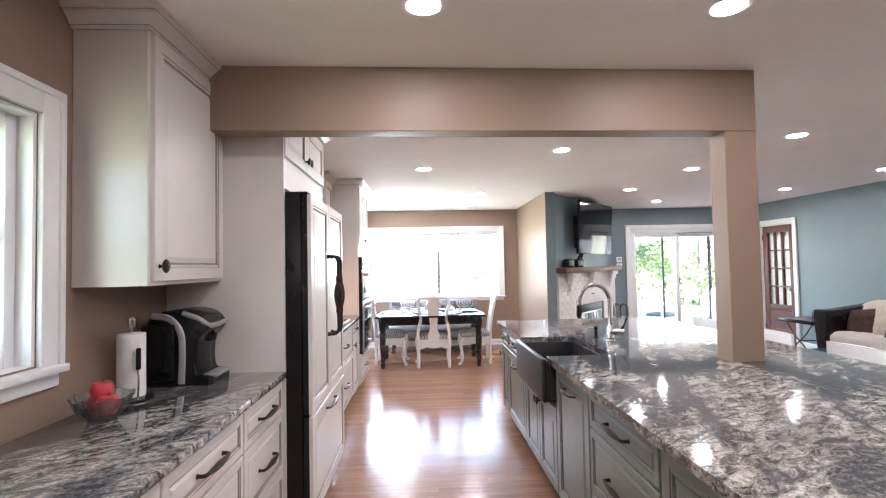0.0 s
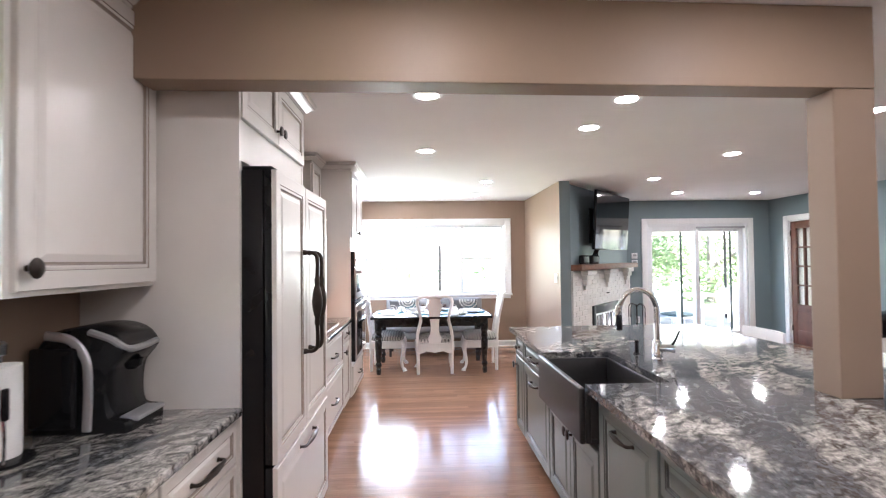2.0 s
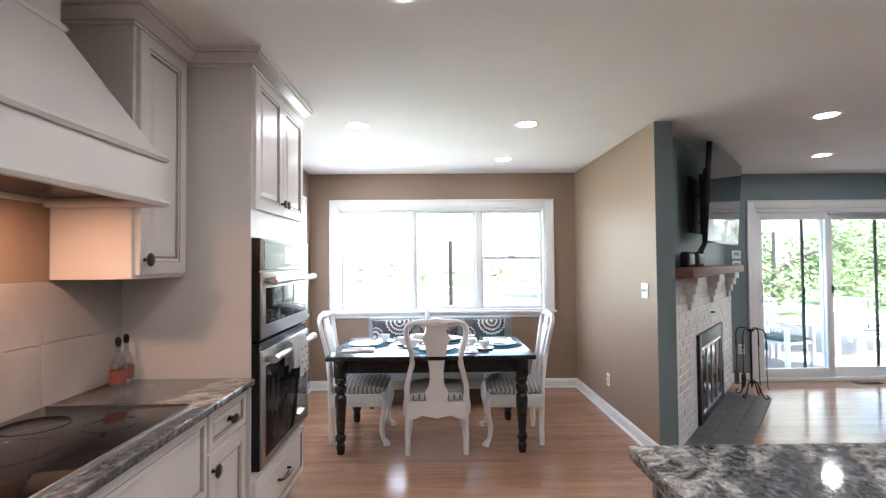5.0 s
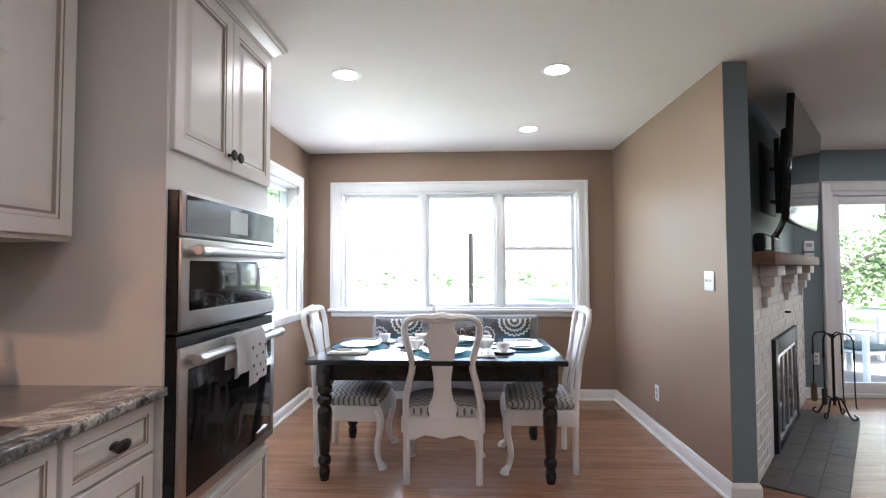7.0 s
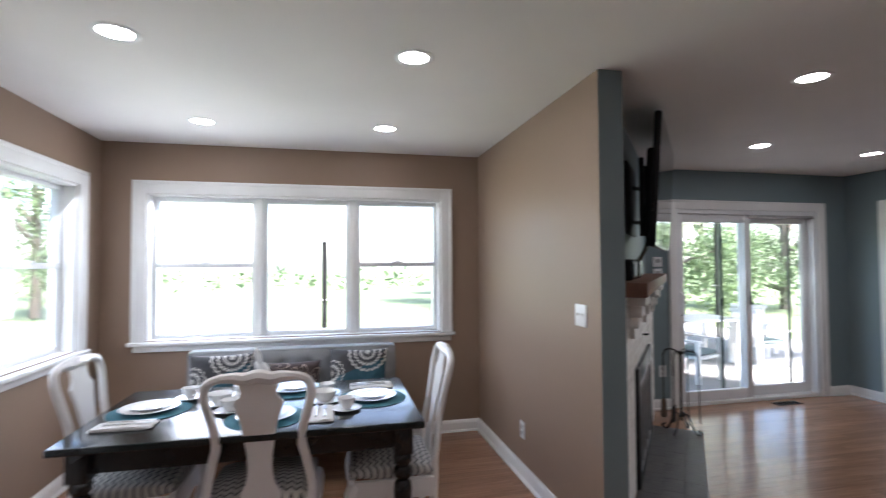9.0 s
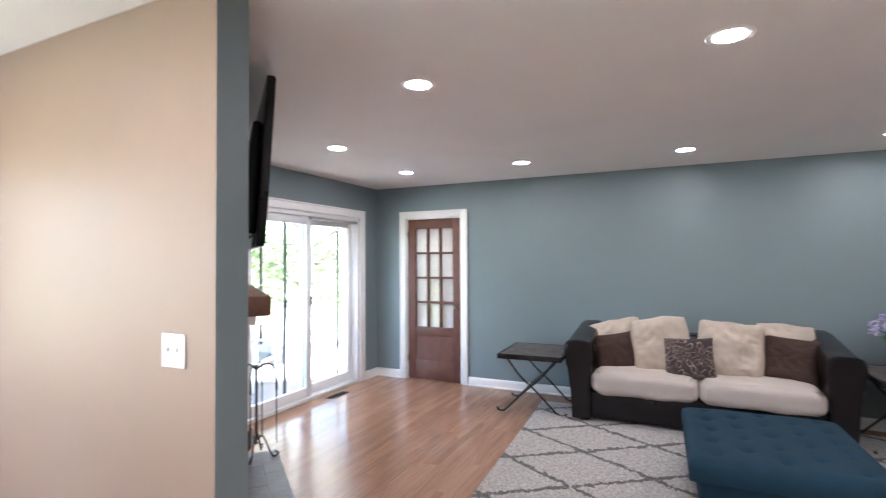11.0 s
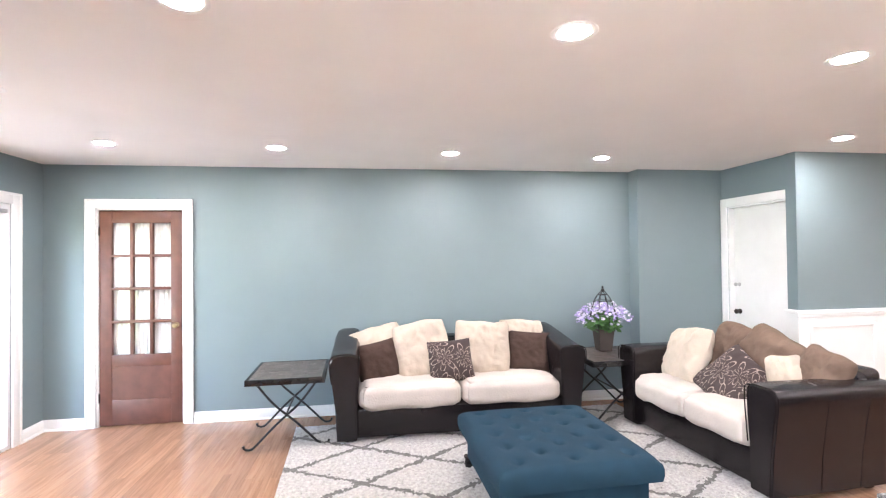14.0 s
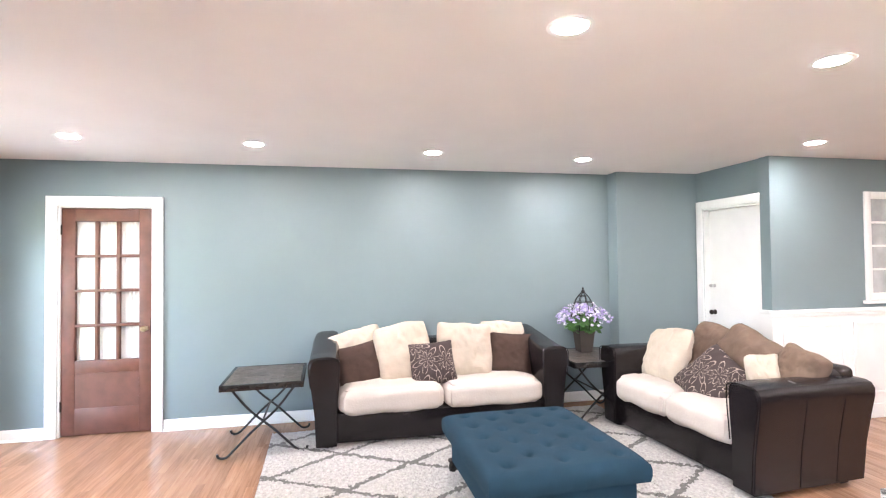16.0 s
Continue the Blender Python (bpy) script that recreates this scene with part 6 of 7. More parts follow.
def couch(name, w, at, rz, label, d=0.86, rise=0.10, tall=1.0, rake=0.05):
    """A leather couch with flared arms and a raked back; local -y is the front."""
    c = thing(name, at, rz, label, "sofa")
    h = d / 2

    def raked(y, z):
        return y + rake * max(0.0, (y + h) / d - 0.3) * z / 0.7
    part("base", B((-w / 2 + 0.06, w / 2 - 0.06, -h + 0.05, h - 0.04, 0.055, 0.30), bevel=0.02, seg=3), LEATHER, c)
    bm = B((-w / 2 + 0.1, w / 2 - 0.1, h - 0.24, h - 0.005, 0.25, 0.77), bevel=0.05, seg=4)
    for v in bm.verts:
        v.co.y = raked(v.co.y, v.co.z)
        v.co.z += 0.008 * noise.noise(Vector((v.co.x * 3, 0.4, w)))
    part("back", bm, LEATHER, c)
    for s in (-1, 1):
        prof = [(0.0, 0.05), (0.0, 0.35), (-0.014, 0.52), (-0.02, 0.63), (-0.014, 0.68), (0.008, 0.706), (0.05, 0.715), (0.16, 0.712), (0.2, 0.698), (0.221, 0.665), (0.224, 0.62), (0.205, 0.5), (0.178, 0.3), (0.165, 0.05)]
        prof = [(x, z if z < 0.3 else 0.3 + (z - 0.3) * tall) for x, z in prof]
        bm = bmesh.new()
        rings = []
        N = 12
        for k in range(N + 1):
            t = k / N
            y = -h + (d - 0.02) * t
            drop = 0.0 if t < 0.2 else rise * (t - 0.2)
            end = k in (0, N)
            ring = []
            for x, z in prof:
                zz = z * (0.99 if end else 1) + drop * max(0, z - 0.3) / 0.4
                dent = 0.004 * noise.noise(Vector((x * 4 + s, y * 5, z * 5 + w)))
                ring.append(bm.verts.new((s * (w / 2 - 0.195 + 0.09 + (x - 0.09) * (0.985 if end else 1.0) + dent), raked(y, zz), zz)))
            rings.append(ring)
        for r, q in zip(rings, rings[1:]):
            for j in range(len(prof)):
                bm.faces.new((r[j], r[(j + 1) % len(prof)], q[(j + 1) % len(prof)], q[j]))
        ends = [bm.faces.new(rings[0]), bm.faces.new(rings[-1])]
        bmesh.ops.recalc_face_normals(bm, faces=bm.faces)
        bmesh.ops.bevel(bm, geom=list(ends[0].edges), offset=0.014, segments=3, affect="EDGES")
        a = part("arm", bm, LEATHER, c)
        for y in (-0.1 * d, 0.22 * d):
            pts = [(x, z if z < 0.3 else 0.3 + (z - 0.3) * tall) for x, z in ((0.1655, 0.06), (0.178, 0.3), (0.205, 0.5), (0.223, 0.615))]
            part("seam", tube([(s * (w / 2 - 0.195 + x), raked(y, z), z) for x, z in pts], 0.003, 6), LEATHER, a)
        part("front_piping", tube(curve_pts([(s * (w / 2 - 0.195 + x), -h - 0.001, z * 0.99) for x, z in prof[1:13:2]], 3), 0.004, 6), LEATHER, a)
    inner = w - 2 * 0.2
    n = 2
    for k in range(n):
        cw = inner / n
        part("seat_cushion", seat_pad(cw * 1.0, d - 0.19, 0.20, (-inner / 2 + cw * (k + 0.5), -0.115, 0.385), k + w), SEATSUEDE, c, "pale cream suede seat cushion")
    for sx in (-1, 1):
        for sy in (-1, 1):
            part("foot", B((sx * (w / 2 - 0.13) - 0.035, sx * (w / 2 - 0.13) + 0.035, sy * (h - 0.1) - 0.035, sy * (h - 0.1) + 0.035, 0.0, 0.056), bevel=0.004), BLACKWOOD, c)
    return c


def loose(name, m, x, y, z, w, hgt, t, lean, rz, label, seed, spin=0):
    p = part(name, pillow(w, hgt, t, (0, 0, 0), (0, 0, spin), seed, name == "back_cushion"), m, None)
    p.matrix_basis = pose(x, y, z, 0, 0, rz) @ pose(0, 0, 0, lean, 0, 0)
    return tagged(p, label, "pillow", "couch pillows")


couch("sofa", 2.15, (5.825, 5.67, 0), -90, "dark brown leather sofa with cream suede cushions", tall=1.12)
for y, x, z, w, hh, lean, spin, sd in ((6.37, 5.97, 0.67, 0.52, 0.46, 66, 14, 1), (5.97, 5.80, 0.69, 0.50, 0.54, 68, 7, 2), (5.41, 5.80, 0.685, 0.52, 0.52, 68, -5, 3), (4.98, 5.97, 0.70, 0.44, 0.46, 68, -4, 4)):
    loose("back_cushion", SUEDE, x, y, z, w, hh, 0.24, lean, -90, "plump cream suede back cushion on the sofa", sd, spin)
loose("scatter_pillow", BROWNSUEDE, 5.76, 6.36, 0.605, 0.44, 0.40, 0.16, 64, -76, "dark brown suede scatter pillow on the sofa", 5, 9)
loose("scatter_pillow", FLORAL, 5.64, 5.735, 0.62, 0.41, 0.39, 0.15, 62, -92, "brown pillow embroidered with pale flowers", 6, 4)
loose("scatter_pillow", BROWNSUEDE, 5.80, 4.975, 0.635, 0.43, 0.42, 0.16, 64, -100, "dark brown suede scatter pillow on the sofa", 7, -5)

couch("loveseat", 1.63, (4.80, 3.63, 0), 184, "dark brown leather loveseat with cream suede cushions", 0.94, -0.02, 1.03, 0.07)
loose("back_cushion", SUEDE, 5.21, 3.74, 0.675, 0.55, 0.49, 0.19, 66, 172, "square cream suede cushion on the loveseat", 22, 8)
loose("back_cushion", TAUPE, 5.08, 3.36, 0.71, 0.52, 0.46, 0.22, 66, 182, "taupe suede cushion on the loveseat back", 9, -8)
loose("back_cushion", TAUPE, 4.67, 3.42, 0.71, 0.60, 0.46, 0.22, 62, 184, "taupe suede cushion on the loveseat back", 10, -20)
loose("scatter_pillow", FLORAL, 4.67, 3.74, 0.585, 0.50, 0.46, 0.17, 50, 192, "brown pillow embroidered with pale flowers", 11, -28)
loose("back_cushion", SUEDE, 4.33, 3.60, 0.645, 0.22, 0.37, 0.17, 72, 214, "small cream suede cushion on the loveseat", 12, 12)
loose("back_cushion", TAUPE, 4.25, 3.42, 0.705, 0.29, 0.37, 0.25, 66, 200, "taupe suede cushion slumped against the arm", 13, -22)

ot = thing("ottoman", (4.345, 5.325, 0), 1.5, "square blue linen ottoman with buttoned top", "ottoman")
OW, OD = 1.06, 0.93
bm = bmesh.new()
NX, NY = 56, 48
tufts = [(-0.42 + 0.21 * i + (0.105 if k % 2 else 0), -0.33 + 0.165 * k) for k in range(5) for i in range(5 - k % 2)]
rows = []
for k in range(NY + 1):
    row = []
    for i in range(NX + 1):
        u, v = -1 + 2 * i / NX, -1 + 2 * k / NY
        x, y = u * OW / 2, v * OD / 2
        edge = (1 - abs(u) ** 9) * (1 - abs(v) ** 9)
        dip = sum(0.05 * math.exp(-((x - a) ** 2 + (y - b) ** 2) / 0.0005) + 0.008 * math.exp(-((x - a) ** 2 + (y - b) ** 2) / 0.004) for a, b in tufts)
        row.append(bm.verts.new((x, y, 0.388 + 0.045 * max(0, edge) ** 0.4 - dip)))
    rows.append(row)
for r, s in zip(rows, rows[1:]):
    for i in range(NX):
        bm.faces.new((r[i], r[i + 1], s[i + 1], s[i]))
ring = rows[0] + [r[-1] for r in rows[1:]] + rows[-1][-2::-1] + [r[0] for r in rows[-2:0:-1]]
prev = ring
for sc, z in ((1.014, 0.365), (1.014, 0.325), (1.0, 0.293), (0.97, 0.286)):
    cur = [bm.verts.new((v.co.x * sc, v.co.y * sc, z)) for v in ring]
    for j in range(len(ring)):
        bm.faces.new((prev[j], prev[(j + 1) % len(ring)], cur[(j + 1) % len(ring)], cur[j]))
    prev = cur
part("cushion_top", bm, OTTO, ot)
part("base", B((-OW / 2 + 0.05, OW / 2 - 0.05, -OD / 2 + 0.05, OD / 2 - 0.05, 0.10, 0.29), bevel=0.012, seg=3), OTTO, ot)
for a, b in tufts:
    part("button", lathe([(0.011, 0), (0.009, 0.004), (0, 0.006)], (a, b, 0.392), 8), OTTO, ot)
for x in (-0.5, 0.5):
    for y in (-0.4, 0.4):
        part("leg", lathe([(0.016, 0), (0.024, 0.012), (0.03, 0.05), (0.024, 0.08), (0.034, 0.09), (0.034, 0.101)], (x, y, 0), 16), BLACKWOOD, ot)


def side_table(at, rz, label):
    t = thing("side_table", at, rz, label, "side table", "side tables")
    fr_ = part("top_frame", B((-0.36, 0.36, -0.31, -0.285, 0.535, 0.582), (-0.36, 0.36, 0.285, 0.31, 0.535, 0.582), (-0.36, -0.335, -0.285, 0.285, 0.535, 0.582), (0.335, 0.36, -0.285, 0.285, 0.535, 0.582), (-0.335, 0.335, -0.285, 0.285, 0.535, 0.572), bevel=0.003), BLACKWOOD, t)
    rng = random.Random(5)
    for i in range(5):
        for j in range(4):
            x, y = -0.333 + i * 0.1335, -0.283 + j * 0.142
            lift = rng.uniform(0.0, 0.0012)
            part("tile", B((x, x + 0.1332, y, y + 0.1417, 0.57, 0.5805 + lift), bevel=0.0008, seg=1), SLATETOP, t)
    for x in (-0.28, 0.28):
        for s in (-1, 1):
            pts = curve_pts([(x, s * 0.24, 0.535), (x, s * 0.10, 0.36), (x, -s * 0.08, 0.2), (x, -s * 0.24, 0.04), (x, -s * 0.285, 0.012), (x, -s * 0.325, 0.02), (x, -s * 0.335, 0.045)], 4)
            part("leg", tube([(p.x + 0.008 * s, p.y, p.z) for p in pts], 0.0095, 8), IRON, t)
    part("stretcher", tube([(-0.28, 0, 0.28), (0.28, 0, 0.28)], 0.008), IRON, t)
    return t


s1 = side_table((5.76, 7.13, 0), 2, "slate-tiled side table on crossed iron legs")
s2 = copy_thing(s1, pose(5.84, 4.16, 0, 0, 0, 0))
s2["label"] = "slate-tiled side table between sofa and loveseat"

fl = thing("flower_pot", (5.98, 4.12, 0.583), 0, "lilac flowering plant in a square clay pot", "plant")
bm = lathe([(0.075, 0), (0.08, 0.004), (0.105, 0.18), (0.112, 0.182), (0.112, 0.2), (0.1, 0.2), (0.095, 0.17), (0, 0.165)], seg=4)
bm.transform(Matrix.Rotation(radians(45), 4, "Z"))
part("pot", bm, SOIL, fl, "brown clay pot", False)
fl.scale = (1.06, 1.06, 1.1)
rng = random.Random(11)


def leaf_cloud(n, centre, rad, size, zflat=0.7, shell=0.5, rng=rng):
    """Many small folded leaves, scattered through a rough ball."""
    vs, fs = [], []
    for _ in range(n):
        d = Vector((rng.gauss(0, 1), rng.gauss(0, 1), rng.gauss(0, 1))).normalized()
        p = Vector(centre) + Vector((d.x, d.y, d.z * zflat)) * rad * (shell + (1 - shell) * rng.random())
        a = Vector((rng.gauss(0, 1), rng.gauss(0, 1), rng.gauss(0, 0.6))).normalized()
        b = a.cross(d).normalized()
        s = size * rng.uniform(0.6, 1.3)
        k = len(vs)
        vs += [p - a * s, p + b * s * 0.45 + d * s * 0.15, p + a * s, p - b * s * 0.45 + d * s * 0.15]
        fs += [(k, k + 1, k + 2), (k, k + 2, k + 3)]
    return vs, fs


def cloud_part(name, clouds, m, parent, label="", kind=""):
    vs, fs = [], []
    for v, f in clouds:
        k = len(vs)
        vs += v
        fs += [tuple(i + k for i in q) for q in f]
    me = bpy.data.meshes.new(name)
    me.from_pydata(vs, [], fs)
    me.materials.append(m)
    ob = new(name, me)
    ob.parent = parent
    return tagged(ob, label, "", "", kind)


cloud_part("leaves", [leaf_cloud(520, (0, 0, 0.25), 0.17, 0.034, 0.55, 0.2)], LEAF, fl, "green leaves")
sprays = []
for k in range(130):
    a, u = k * 2.4, ((k * 37) % 100) / 100
    r = 0.26 * math.sqrt(u)
    z = 0.25 + 0.14 * (1 - u) + 0.07 * (((k * 53) % 100) / 100)
    sprays.append(leaf_cloud(7, (r * math.cos(a), r * math.sin(a), z), 0.02, 0.016, 0.7, 0.3))
cloud_part("blossoms", sprays[::2], PETAL, fl, "lilac blossoms", "stuff")
cloud_part("blossoms", sprays[1::2], PALEPETAL, fl, "pale lilac blossoms", "stuff")
for k in range(8):
    a = k * math.pi / 4
    part("wire", tube(curve_pts([(0.12 * math.cos(a), 0.12 * math.sin(a), 0.2), (0.12 * math.cos(a), 0.12 * math.sin(a), 0.34), (0.075 * math.cos(a), 0.075 * math.sin(a), 0.47), (0.02 * math.cos(a), 0.02 * math.sin(a), 0.54)], 4), 0.0035, 5), IRON, fl)
for r, z in ((0.12, 0.34), (0.085, 0.455), (0.045, 0.51)):
    part("wire_hoop", tube([(r * math.cos(k * math.pi / 10), r * math.sin(k * math.pi / 10), z) for k in range(21)], 0.0032, 5), IRON, fl)
part("finial", lathe([(0.012, 0.535), (0.02, 0.545), (0.016, 0.56), (0.006, 0.57), (0.012, 0.58), (0.004, 0.59)], seg=12), IRON, fl)

# rug
RX0, RX1, RY0, RY1 = -2.56, 0.0, -3.16, 0.0     # from its far corner
m = mat("shag_trellis", (0.46, 0.446, 0.424), 0.98, vary=0.24, scale=38, bump=1.0, fine=120)
n, l, b = nodes_of(m)
tc = n.new("ShaderNodeTexCoord")
wob = n.new("ShaderNodeTexNoise")
wob.inputs["Scale"].default_value = 22
l.new(tc.outputs["Object"], wob.inputs["Vector"])
mixv = n.new("ShaderNodeMixRGB")
mixv.inputs[0].default_value = 0.09
l.new(tc.outputs["Object"], mixv.inputs[1])
l.new(wob.outputs["Color"], mixv.inputs[2])
sp = n.new("ShaderNodeSeparateXYZ")
l.new(mixv.outputs[0], sp.inputs[0])


def mnode(op, a, c):
    t = n.new("ShaderNodeMath")
    t.operation = op
    for k, v in enumerate((a, c)):
        if isinstance(v, (int, float)):
            t.inputs[k].default_value = v
        else:
            l.new(v, t.inputs[k])
    return t.outputs[0]


KEEP = 0.91      # share of the true place in the wobbled one
ua = mnode("MULTIPLY", mnode("ADD", sp.outputs[0], 0.61 * KEEP - 0.045), 1 / (0.635 * KEEP))
vb = mnode("MULTIPLY", mnode("ADD", sp.outputs[1], 0.565 * KEEP - 0.045), 1 / (1.0 * KEEP))
l1 = mnode("LESS_THAN", mnode("PINGPONG", mnode("ADD", ua, vb), 0.5), 0.038)
l2 = mnode("LESS_THAN", mnode("PINGPONG", mnode("SUBTRACT", ua, vb), 0.5), 0.038)
line = mnode("MAXIMUM", l1, l2)
tone = n.new("ShaderNodeMixRGB")
tone.blend_type = "MULTIPLY"
tone.inputs[2].default_value = (0.33, 0.33, 0.33, 1)
l.new(line, tone.inputs[0])
l.new(b.inputs["Base Color"].links[0].from_socket, tone.inputs[1])
l.new(tone.outputs[0], b.inputs["Base Color"])
RUG = m
gx, gy = 320, 380
xs = np.linspace(RX0, RX1, gx)
ys = np.linspace(RY0, RY1, gy)
rr = np.random.RandomState(3)
zz = 0.018 + 0.013 * rr.rand(gy, gx)
zz[0, :] = zz[-1, :] = 0.002
zz[:, 0] = zz[:, -1] = 0.002
XX, YY = np.meshgrid(xs, ys)
XX = XX + 0.004 * (rr.rand(gy, gx) - 0.5)
YY = YY + 0.004 * (rr.rand(gy, gx) - 0.5)
co = np.stack([XX, YY, zz], -1).reshape(-1, 3)
idx = np.arange(gx * gy).reshape(gy, gx)
quads = np.stack([idx[:-1, :-1], idx[:-1, 1:], idx[1:, 1:], idx[1:, :-1]], -1).reshape(-1, 4)
me = bpy.data.meshes.new("rug")
me.from_pydata(co.tolist(), [], quads.tolist())
me.materials.append(RUG)
rug = tagged(new("rug", me), "cream shag rug with a grey diamond trellis", "rug")
rug.matrix_basis = pose(5.91, 7.115, 0, 0, 0, 2.5)

# ---- outdoors ----
setting("ground", B((-120, 120, 9.9, 160, -0.45, -0.25), (-120, -1.6, -60, 9.9, -0.45, -0.25)), GRASS, "mown lawn running to the trees")
setting("patio", B((1.2, 9.6, 9.62, 16.2, -0.3, -0.06)), CONCRETE, "pale concrete porch slab")
setting("porch_roof", B((3.5, 9.6, 9.62, 16.0, 2.45, 2.6), (3.5, 9.6, 15.8, 16.0, 2.12, 2.45)), OUTWHITE, "white boarded porch roof")
# unseen overhang, added to cut the sky light at the kitchen window
setting("eave", B((-2.7, -1.42, -1.9, 6.9, 2.58, 2.7)), OUTWHITE, "white overhang added out of view to shade the kitchen window")
for x, y in ((0.55, 11.1), (7.7, 12.9)):
    po = thing("garden_post", (x, y, -0.25), 0, "slim dark metal post in the garden", "post", "garden posts")
    part("shaft", tube([(0, 0, 0), (0, 0, 2.0 if x < 1 else 2.6)], 0.032, 8), IRON, po)
    part("bracket", tube([(-0.12, 0, 1.3), (0.12, 0, 1.3)], 0.012, 6), OUTWHITE, po)
sc = thing("insect_screen", (4.76, 9.565, 0.0), 0, "dark green framed sliding insect screen", "screen")
GREENMETAL = mat("green_aluminium", (0.05, 0.07, 0.06), 0.5)
for x in (0.0, 0.90):
    part("stile", B((x, x + 0.035, 0.0, 0.015, 0.04, 2.0), bevel=0.002), GREENMETAL, sc)
for z in (0.04, 1.965):
    part("rail", B((0.035, 0.90, 0.001, 0.014, z, z + 0.035), bevel=0.002), GREENMETAL, sc)
part("latch", B((0.005, 0.03, -0.015, 0.0, 1.0, 1.09), bevel=0.003), BLACK, sc)


def slat_chair(at, rz):
    c = thing("patio_chair", at, rz, "white slatted garden armchair on the porch", "chair", "porch chairs")
    for s in (-1, 1):
        for y in (-0.25, 0.25):
            part("leg", B((s * 0.26 - 0.025, s * 0.26 + 0.025, y - 0.025, y + 0.025, 0, 0.62)), OUTWHITE, c)
        part("arm_rest", B((s * 0.27 - 0.045, s * 0.27 + 0.045, -0.3, 0.3, 0.62, 0.645)), OUTWHITE, c)
    part("seat_frame", B((-0.24, 0.24, -0.26, 0.26, 0.36, 0.40)), OUTWHITE, c)
    for k in range(7):
        x = -0.21 + 0.07 * k
        part("back_slat", B((x - 0.018, x + 0.018, 0.24, 0.262, 0.40, 0.96)), OUTWHITE, c)
    part("back_rail", B((-0.26, 0.26, 0.235, 0.27, 0.94, 1.0)), OUTWHITE, c)
    part("seat_cushion", puff(0.46, 0.48, 0.1, (0, 0, 0.44), soft=0.7), AQUA, c)
    return c


pc = slat_chair((4.75, 11.3, -0.06), 200)
pc.scale = (1, 1, 0.84)
for x, y, r in ((5.9, 12.2, 160), (6.9, 11.2, 90), (5.3, 10.7, 20), (4.0, 12.0, 230), (7.6, 12.0, 120)):
    copy_thing(pc, pose(x, y, -0.06, 0, 0, r))
pt_ = thing("patio_table", (5.9, 11.4, -0.06), 0, "white slatted porch table", "table")
for k in range(7):
    part("slat", B((-0.6, 0.6, -0.4 + 0.118 * k, -0.29 + 0.118 * k, 0.69, 0.715)), OUTWHITE, pt_)
for x in (-0.5, 0.5):
    for y in (-0.33, 0.33):
        part("leg", B((x - 0.03, x + 0.03, y - 0.03, y + 0.03, 0, 0.69)), OUTWHITE, pt_)
bx_ = thing("storage_bench", (4.2, 13.0, -0.06), 0, "red-brown wooden porch bench", "bench")
part("body", B((-0.5, 0.5, -0.22, 0.22, 0.05, 0.42), bevel=0.01), OUTRED, bx_)
part("lid", B((-0.53, 0.53, -0.25, 0.25, 0.42, 0.46), bevel=0.01), OUTRED, bx_)
rl = thing("porch_railing", (3.0, 15.9, -0.06), 0, "white balustrade along the porch edge", "railing")
part("top_rail", B((0, 3.2, -0.03, 0.03, 0.85, 0.9)), OUTWHITE, rl)
part("bottom_rail", B((0, 3.2, -0.02, 0.02, 0.1, 0.14)), OUTWHITE, rl)
for k in range(24):
    part("baluster", B((0.06 + 0.134 * k, 0.09 + 0.134 * k, -0.015, 0.015, 0.14, 0.85)), OUTWHITE, rl)

trng = random.Random(21)


def tree(x, y, h, r, label):
    t = thing("tree", (x, y, -0.25), trng.uniform(0, 360), label, "tree", "garden trees")
    part("trunk", tube([(0, 0, 0), (0.05, 0, h * 0.3), (-0.05, 0.05, h * 0.6), (0, 0, h * 0.85)], [r * 0.055, r * 0.045, r * 0.03, r * 0.012], 8), BARK, t)
    clouds = []
    for k in range(20):
        a, e = trng.uniform(0, 6.28), trng.uniform(0.12, 0.95)
        rad = r * (1.0 - 0.6 * abs(e - 0.5)) * trng.uniform(0.4, 0.9)
        c = (rad * math.cos(a), rad * math.sin(a), h * e)
        if k < 6:
            part("limb", tube([(0, 0, h * e * 0.6), (c[0] * 0.5, c[1] * 0.5, h * e * 0.85), c], [r * 0.035, r * 0.02, r * 0.008], 6), BARK, t)
        clouds.append(leaf_cloud(420, c, r * 0.5, 0.1, 0.75, 0.15, trng))
    cloud_part("crown", clouds, FOLIAGE, t, "", "stuff")


# the tree at (-4.6, 2.4) is added to shade the kitchen window
for x, y, h, r in ((-9, 24, 8, 3.2), (10, 31, 7, 3.0), (9.5, 22, 8, 3.0), (13, 26, 9, 3.6), (17, 20, 8, 3.4), (-10, 12, 6, 2.6), (-8, 7, 7, 3.0), (-12, 2, 8, 3.2), (22, 30, 9, 4), (-16, 32, 10, 4), (-4.6, 2.4, 5.5, 2.3), (11, 19, 7, 2.6), (7.2, 24, 7, 2.8), (15, 33, 9, 4)):
    tree(x, y, h, r, "leafy green garden tree beyond the lawn")
cloud_part("hedge", [leaf_cloud(36, (-60 + 2.1 * k, 42 + 3 * math.sin(k), 0.35 + 0.3 * math.sin(k * 1.7)), 1.2, 0.3, 0.9, 0.3, trng) for k in range(60)] + [leaf_cloud(110, (-24 + math.sin(k), -20 + 2.1 * k, 1.8), 2.6, 0.35, 0.9, 0.3, trng) for k in range(28)] + [leaf_cloud(150, (5.5 + 1.3 * k, 18.5 + 1.2 * math.sin(k * 2.1), 0.35 + 0.25 * math.sin(k * 1.3)), 0.95, 0.12, 0.8, 0.2, trng) for k in range(9)], FOLIAGE, None, "far wooded hedge behind the lawn", "stuff")

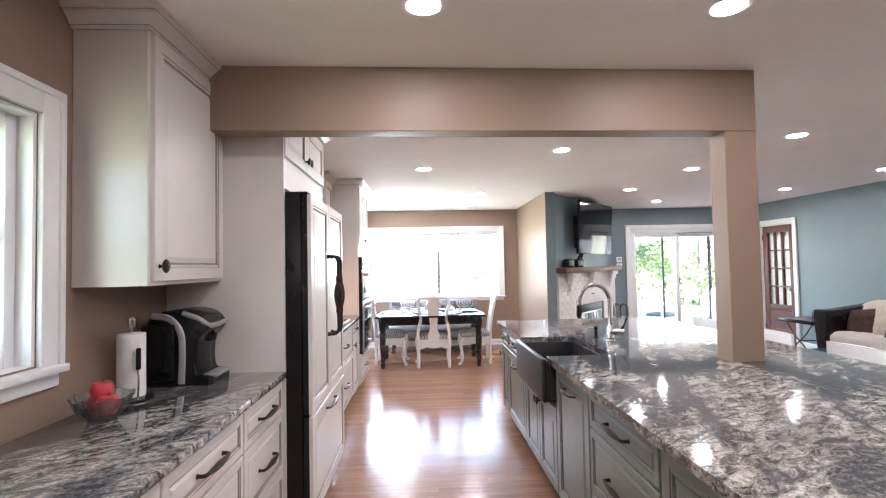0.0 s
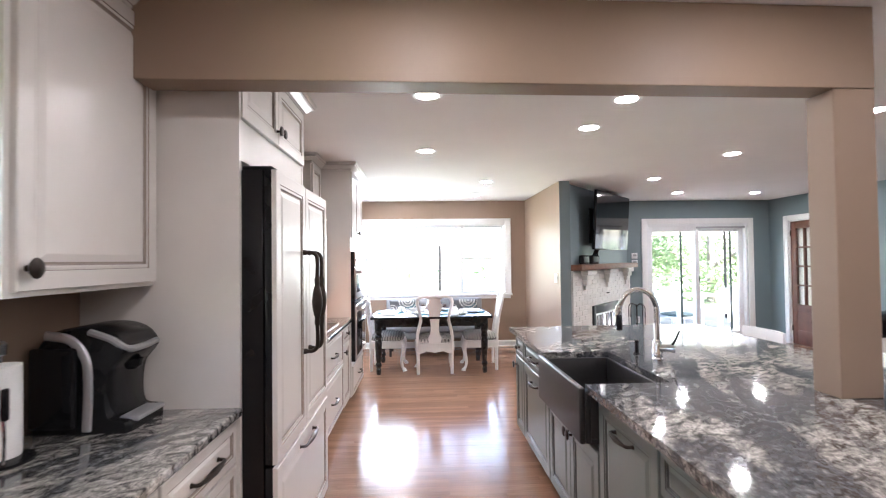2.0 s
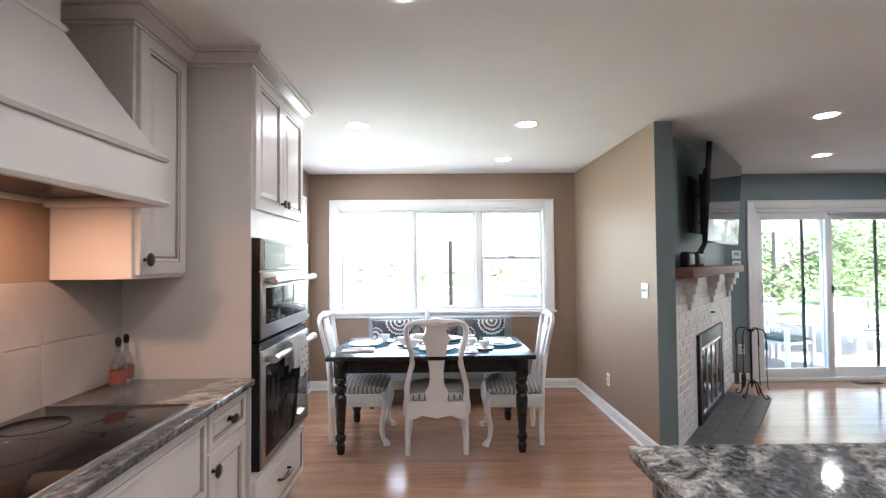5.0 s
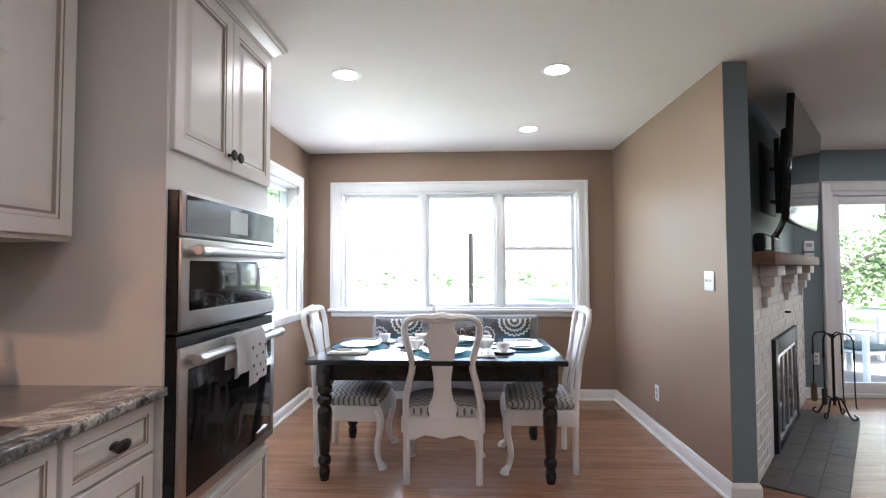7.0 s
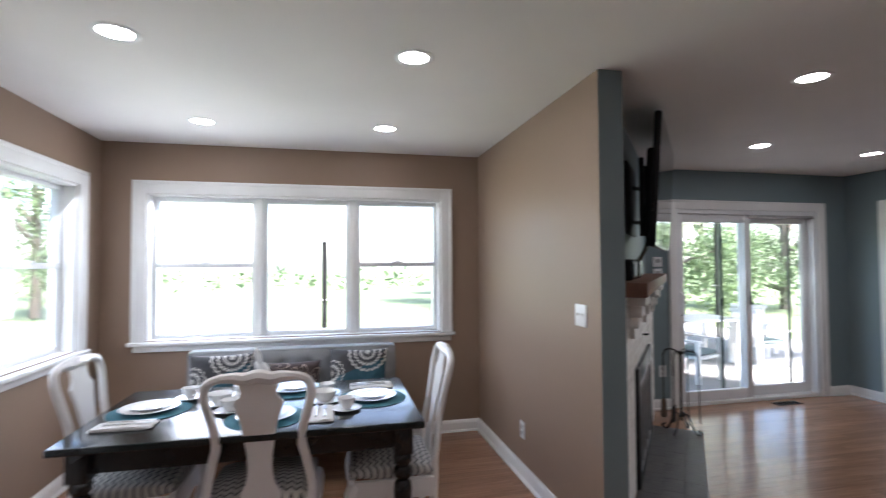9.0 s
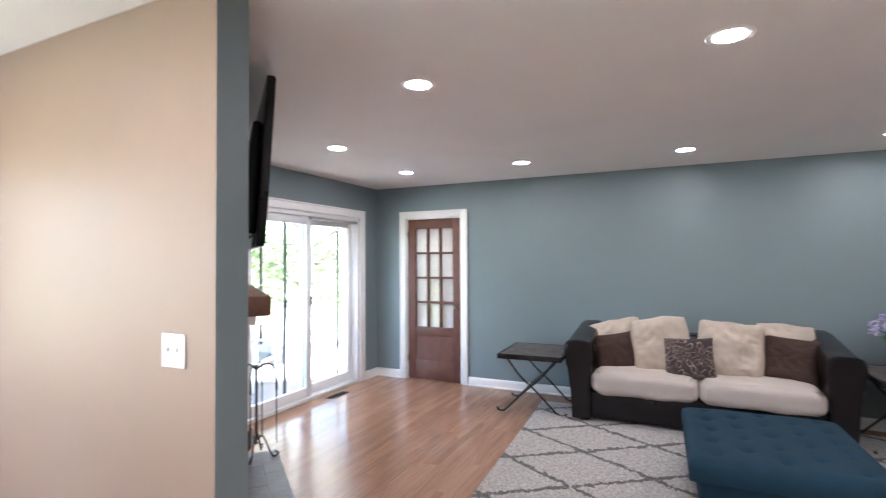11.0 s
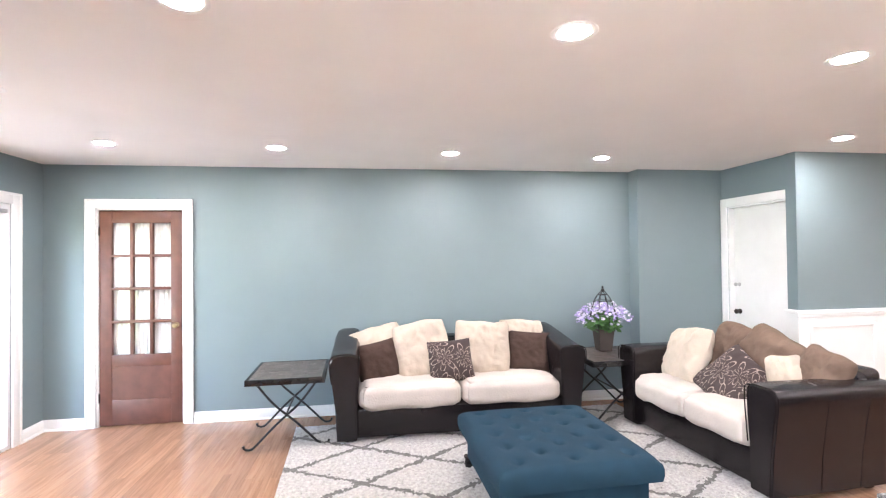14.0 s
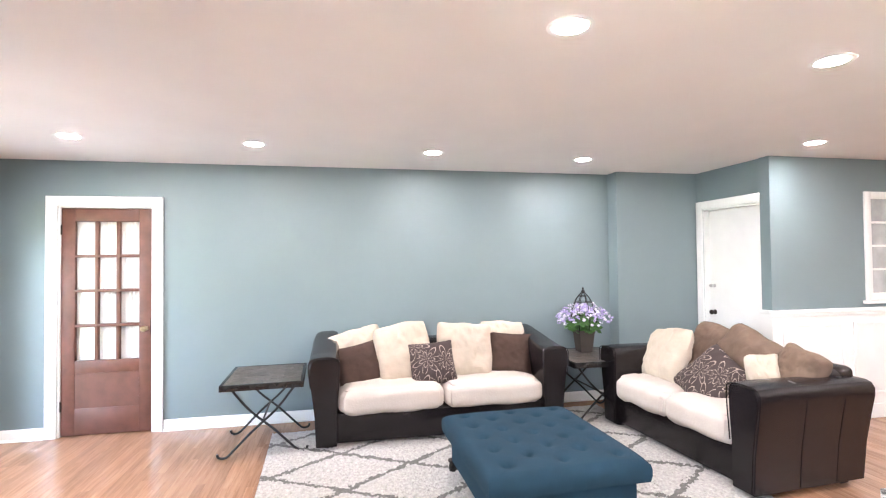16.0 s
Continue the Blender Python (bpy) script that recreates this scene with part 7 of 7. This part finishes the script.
# ---- bricks, hearth tiles and floor boards ----
def piece_mesh(name, boxes, m, bevel=0.003):
    return mesh_of(name, B(*boxes, bevel=bevel, seg=1), m)


fb = piece_mesh("brick", [(0, 0.194, -0.03, 0, 0, 0.058)], BRICKWHITE, 0.004)
hb = piece_mesh("brick", [(0, 0.092, -0.03, 0, 0, 0.058)], BRICKWHITE, 0.004)
brng = random.Random(4)
for row in range(19):
    z = 0.004 + row * 0.068
    x = BX0 + (0 if row % 2 else -0.102)
    while x < BX1 - 0.02:
        me, w = fb, 0.194
        if x < BX0:
            me, w, xx = hb, 0.092, BX0
        elif x + 0.194 > BX1:
            me, w, xx = hb, 0.092, BX1 - 0.092
        else:
            xx = x
        inside = xx + w > FX0 + 0.006 and xx < FX1 - 0.006 and z < FZ - 0.006
        if not inside:
            ob = new("brick", me)
            ob.parent = fp
            ob.location = (xx, -BOUT + 0.0305 + brng.uniform(-0.0012, 0.0012), z)
            ob.rotation_euler = (0, 0, brng.uniform(-0.008, 0.008))
        x += 0.204

hearth = thing("hearth", on_diag(0, 0), DANG, "grey slate tile hearth flush with the floor", "hearth", kind="structure")
part("bed", B((0.1, 2.14, -0.478, -0.072, 0.0005, 0.004)), SLATE, hearth)
slabs = {w: piece_mesh("tile", [(0, w - 0.002, 0, 0.133, 0, 0.009)], SLATE, 0.001) for w in (0.2, 0.26, 0.34)}
for y in (-0.476, -0.341, -0.206):
    x = 0.104
    while x < 2.0:
        w = brng.choice((0.2, 0.26, 0.34))
        if x + w > 2.14:
            w = 0.2
        if x + w > 2.15:
            break
        ob = new("tile", slabs[w])
        ob.parent = hearth
        ob.location = (x, y, 0.0015 + brng.uniform(0, 0.0006))
        x += w

# strip oak floor: boards run along x
BW = 0.0572
frng = random.Random(8)
shared = {}
rest_v, rest_f = [], []
count = 0
y = -1.72
while y < 9.40:
    x = -1.23 - frng.uniform(0, 0.9)
    while x < 6.46:
        ln = frng.choice((0.6, 0.8, 1.0, 1.2, 1.5))
        z = frng.uniform(-0.0003, 0.0)
        x1 = min(x + ln, 6.46)
        x0 = max(x, -1.23)
        if x1 - x0 > 0.03:
            if x0 == x and x1 == x + ln and x < 2.0 and x1 > -0.6 and 3.0 < y < 8.4 and x0 > -1.1 and x1 < 1.95 and count < 290:
                if ln not in shared:
                    shared[ln] = piece_mesh("board", [(0, ln - 0.0005, 0, BW - 0.0005, -0.012, 0)], OAK, 0.0003)
                ob = new("board", shared[ln])
                ob.parent = floor
                ob.location = (x, y, z)
                count += 1
            else:
                k = len(rest_v)
                a, b2, c, d = x0, x1 - 0.0005, y, y + BW - 0.0005
                e = 0.0003
                rest_v += [(a, c, z - 0.011), (b2, c, z - 0.011), (b2, d, z - 0.011), (a, d, z - 0.011), (a, c, z - e), (b2, c, z - e), (b2, d, z - e), (a, d, z - e),
                           (a + e, c + e, z), (b2 - e, c + e, z), (b2 - e, d - e, z), (a + e, d - e, z)]
                for p in range(4):
                    q = (p + 1) % 4
                    rest_f += [(k + p, k + q, k + 4 + q, k + 4 + p), (k + 4 + p, k + 4 + q, k + 8 + q, k + 8 + p)]
                rest_f.append((k + 8, k + 9, k + 10, k + 11))
        x += ln
    y += BW
me = bpy.data.meshes.new("boards")
me.from_pydata(rest_v, [], rest_f)
me.materials.append(OAKS)
boards = new("boards", me)
boards.parent = floor
tagged(boards, "", "", "", "stuff")
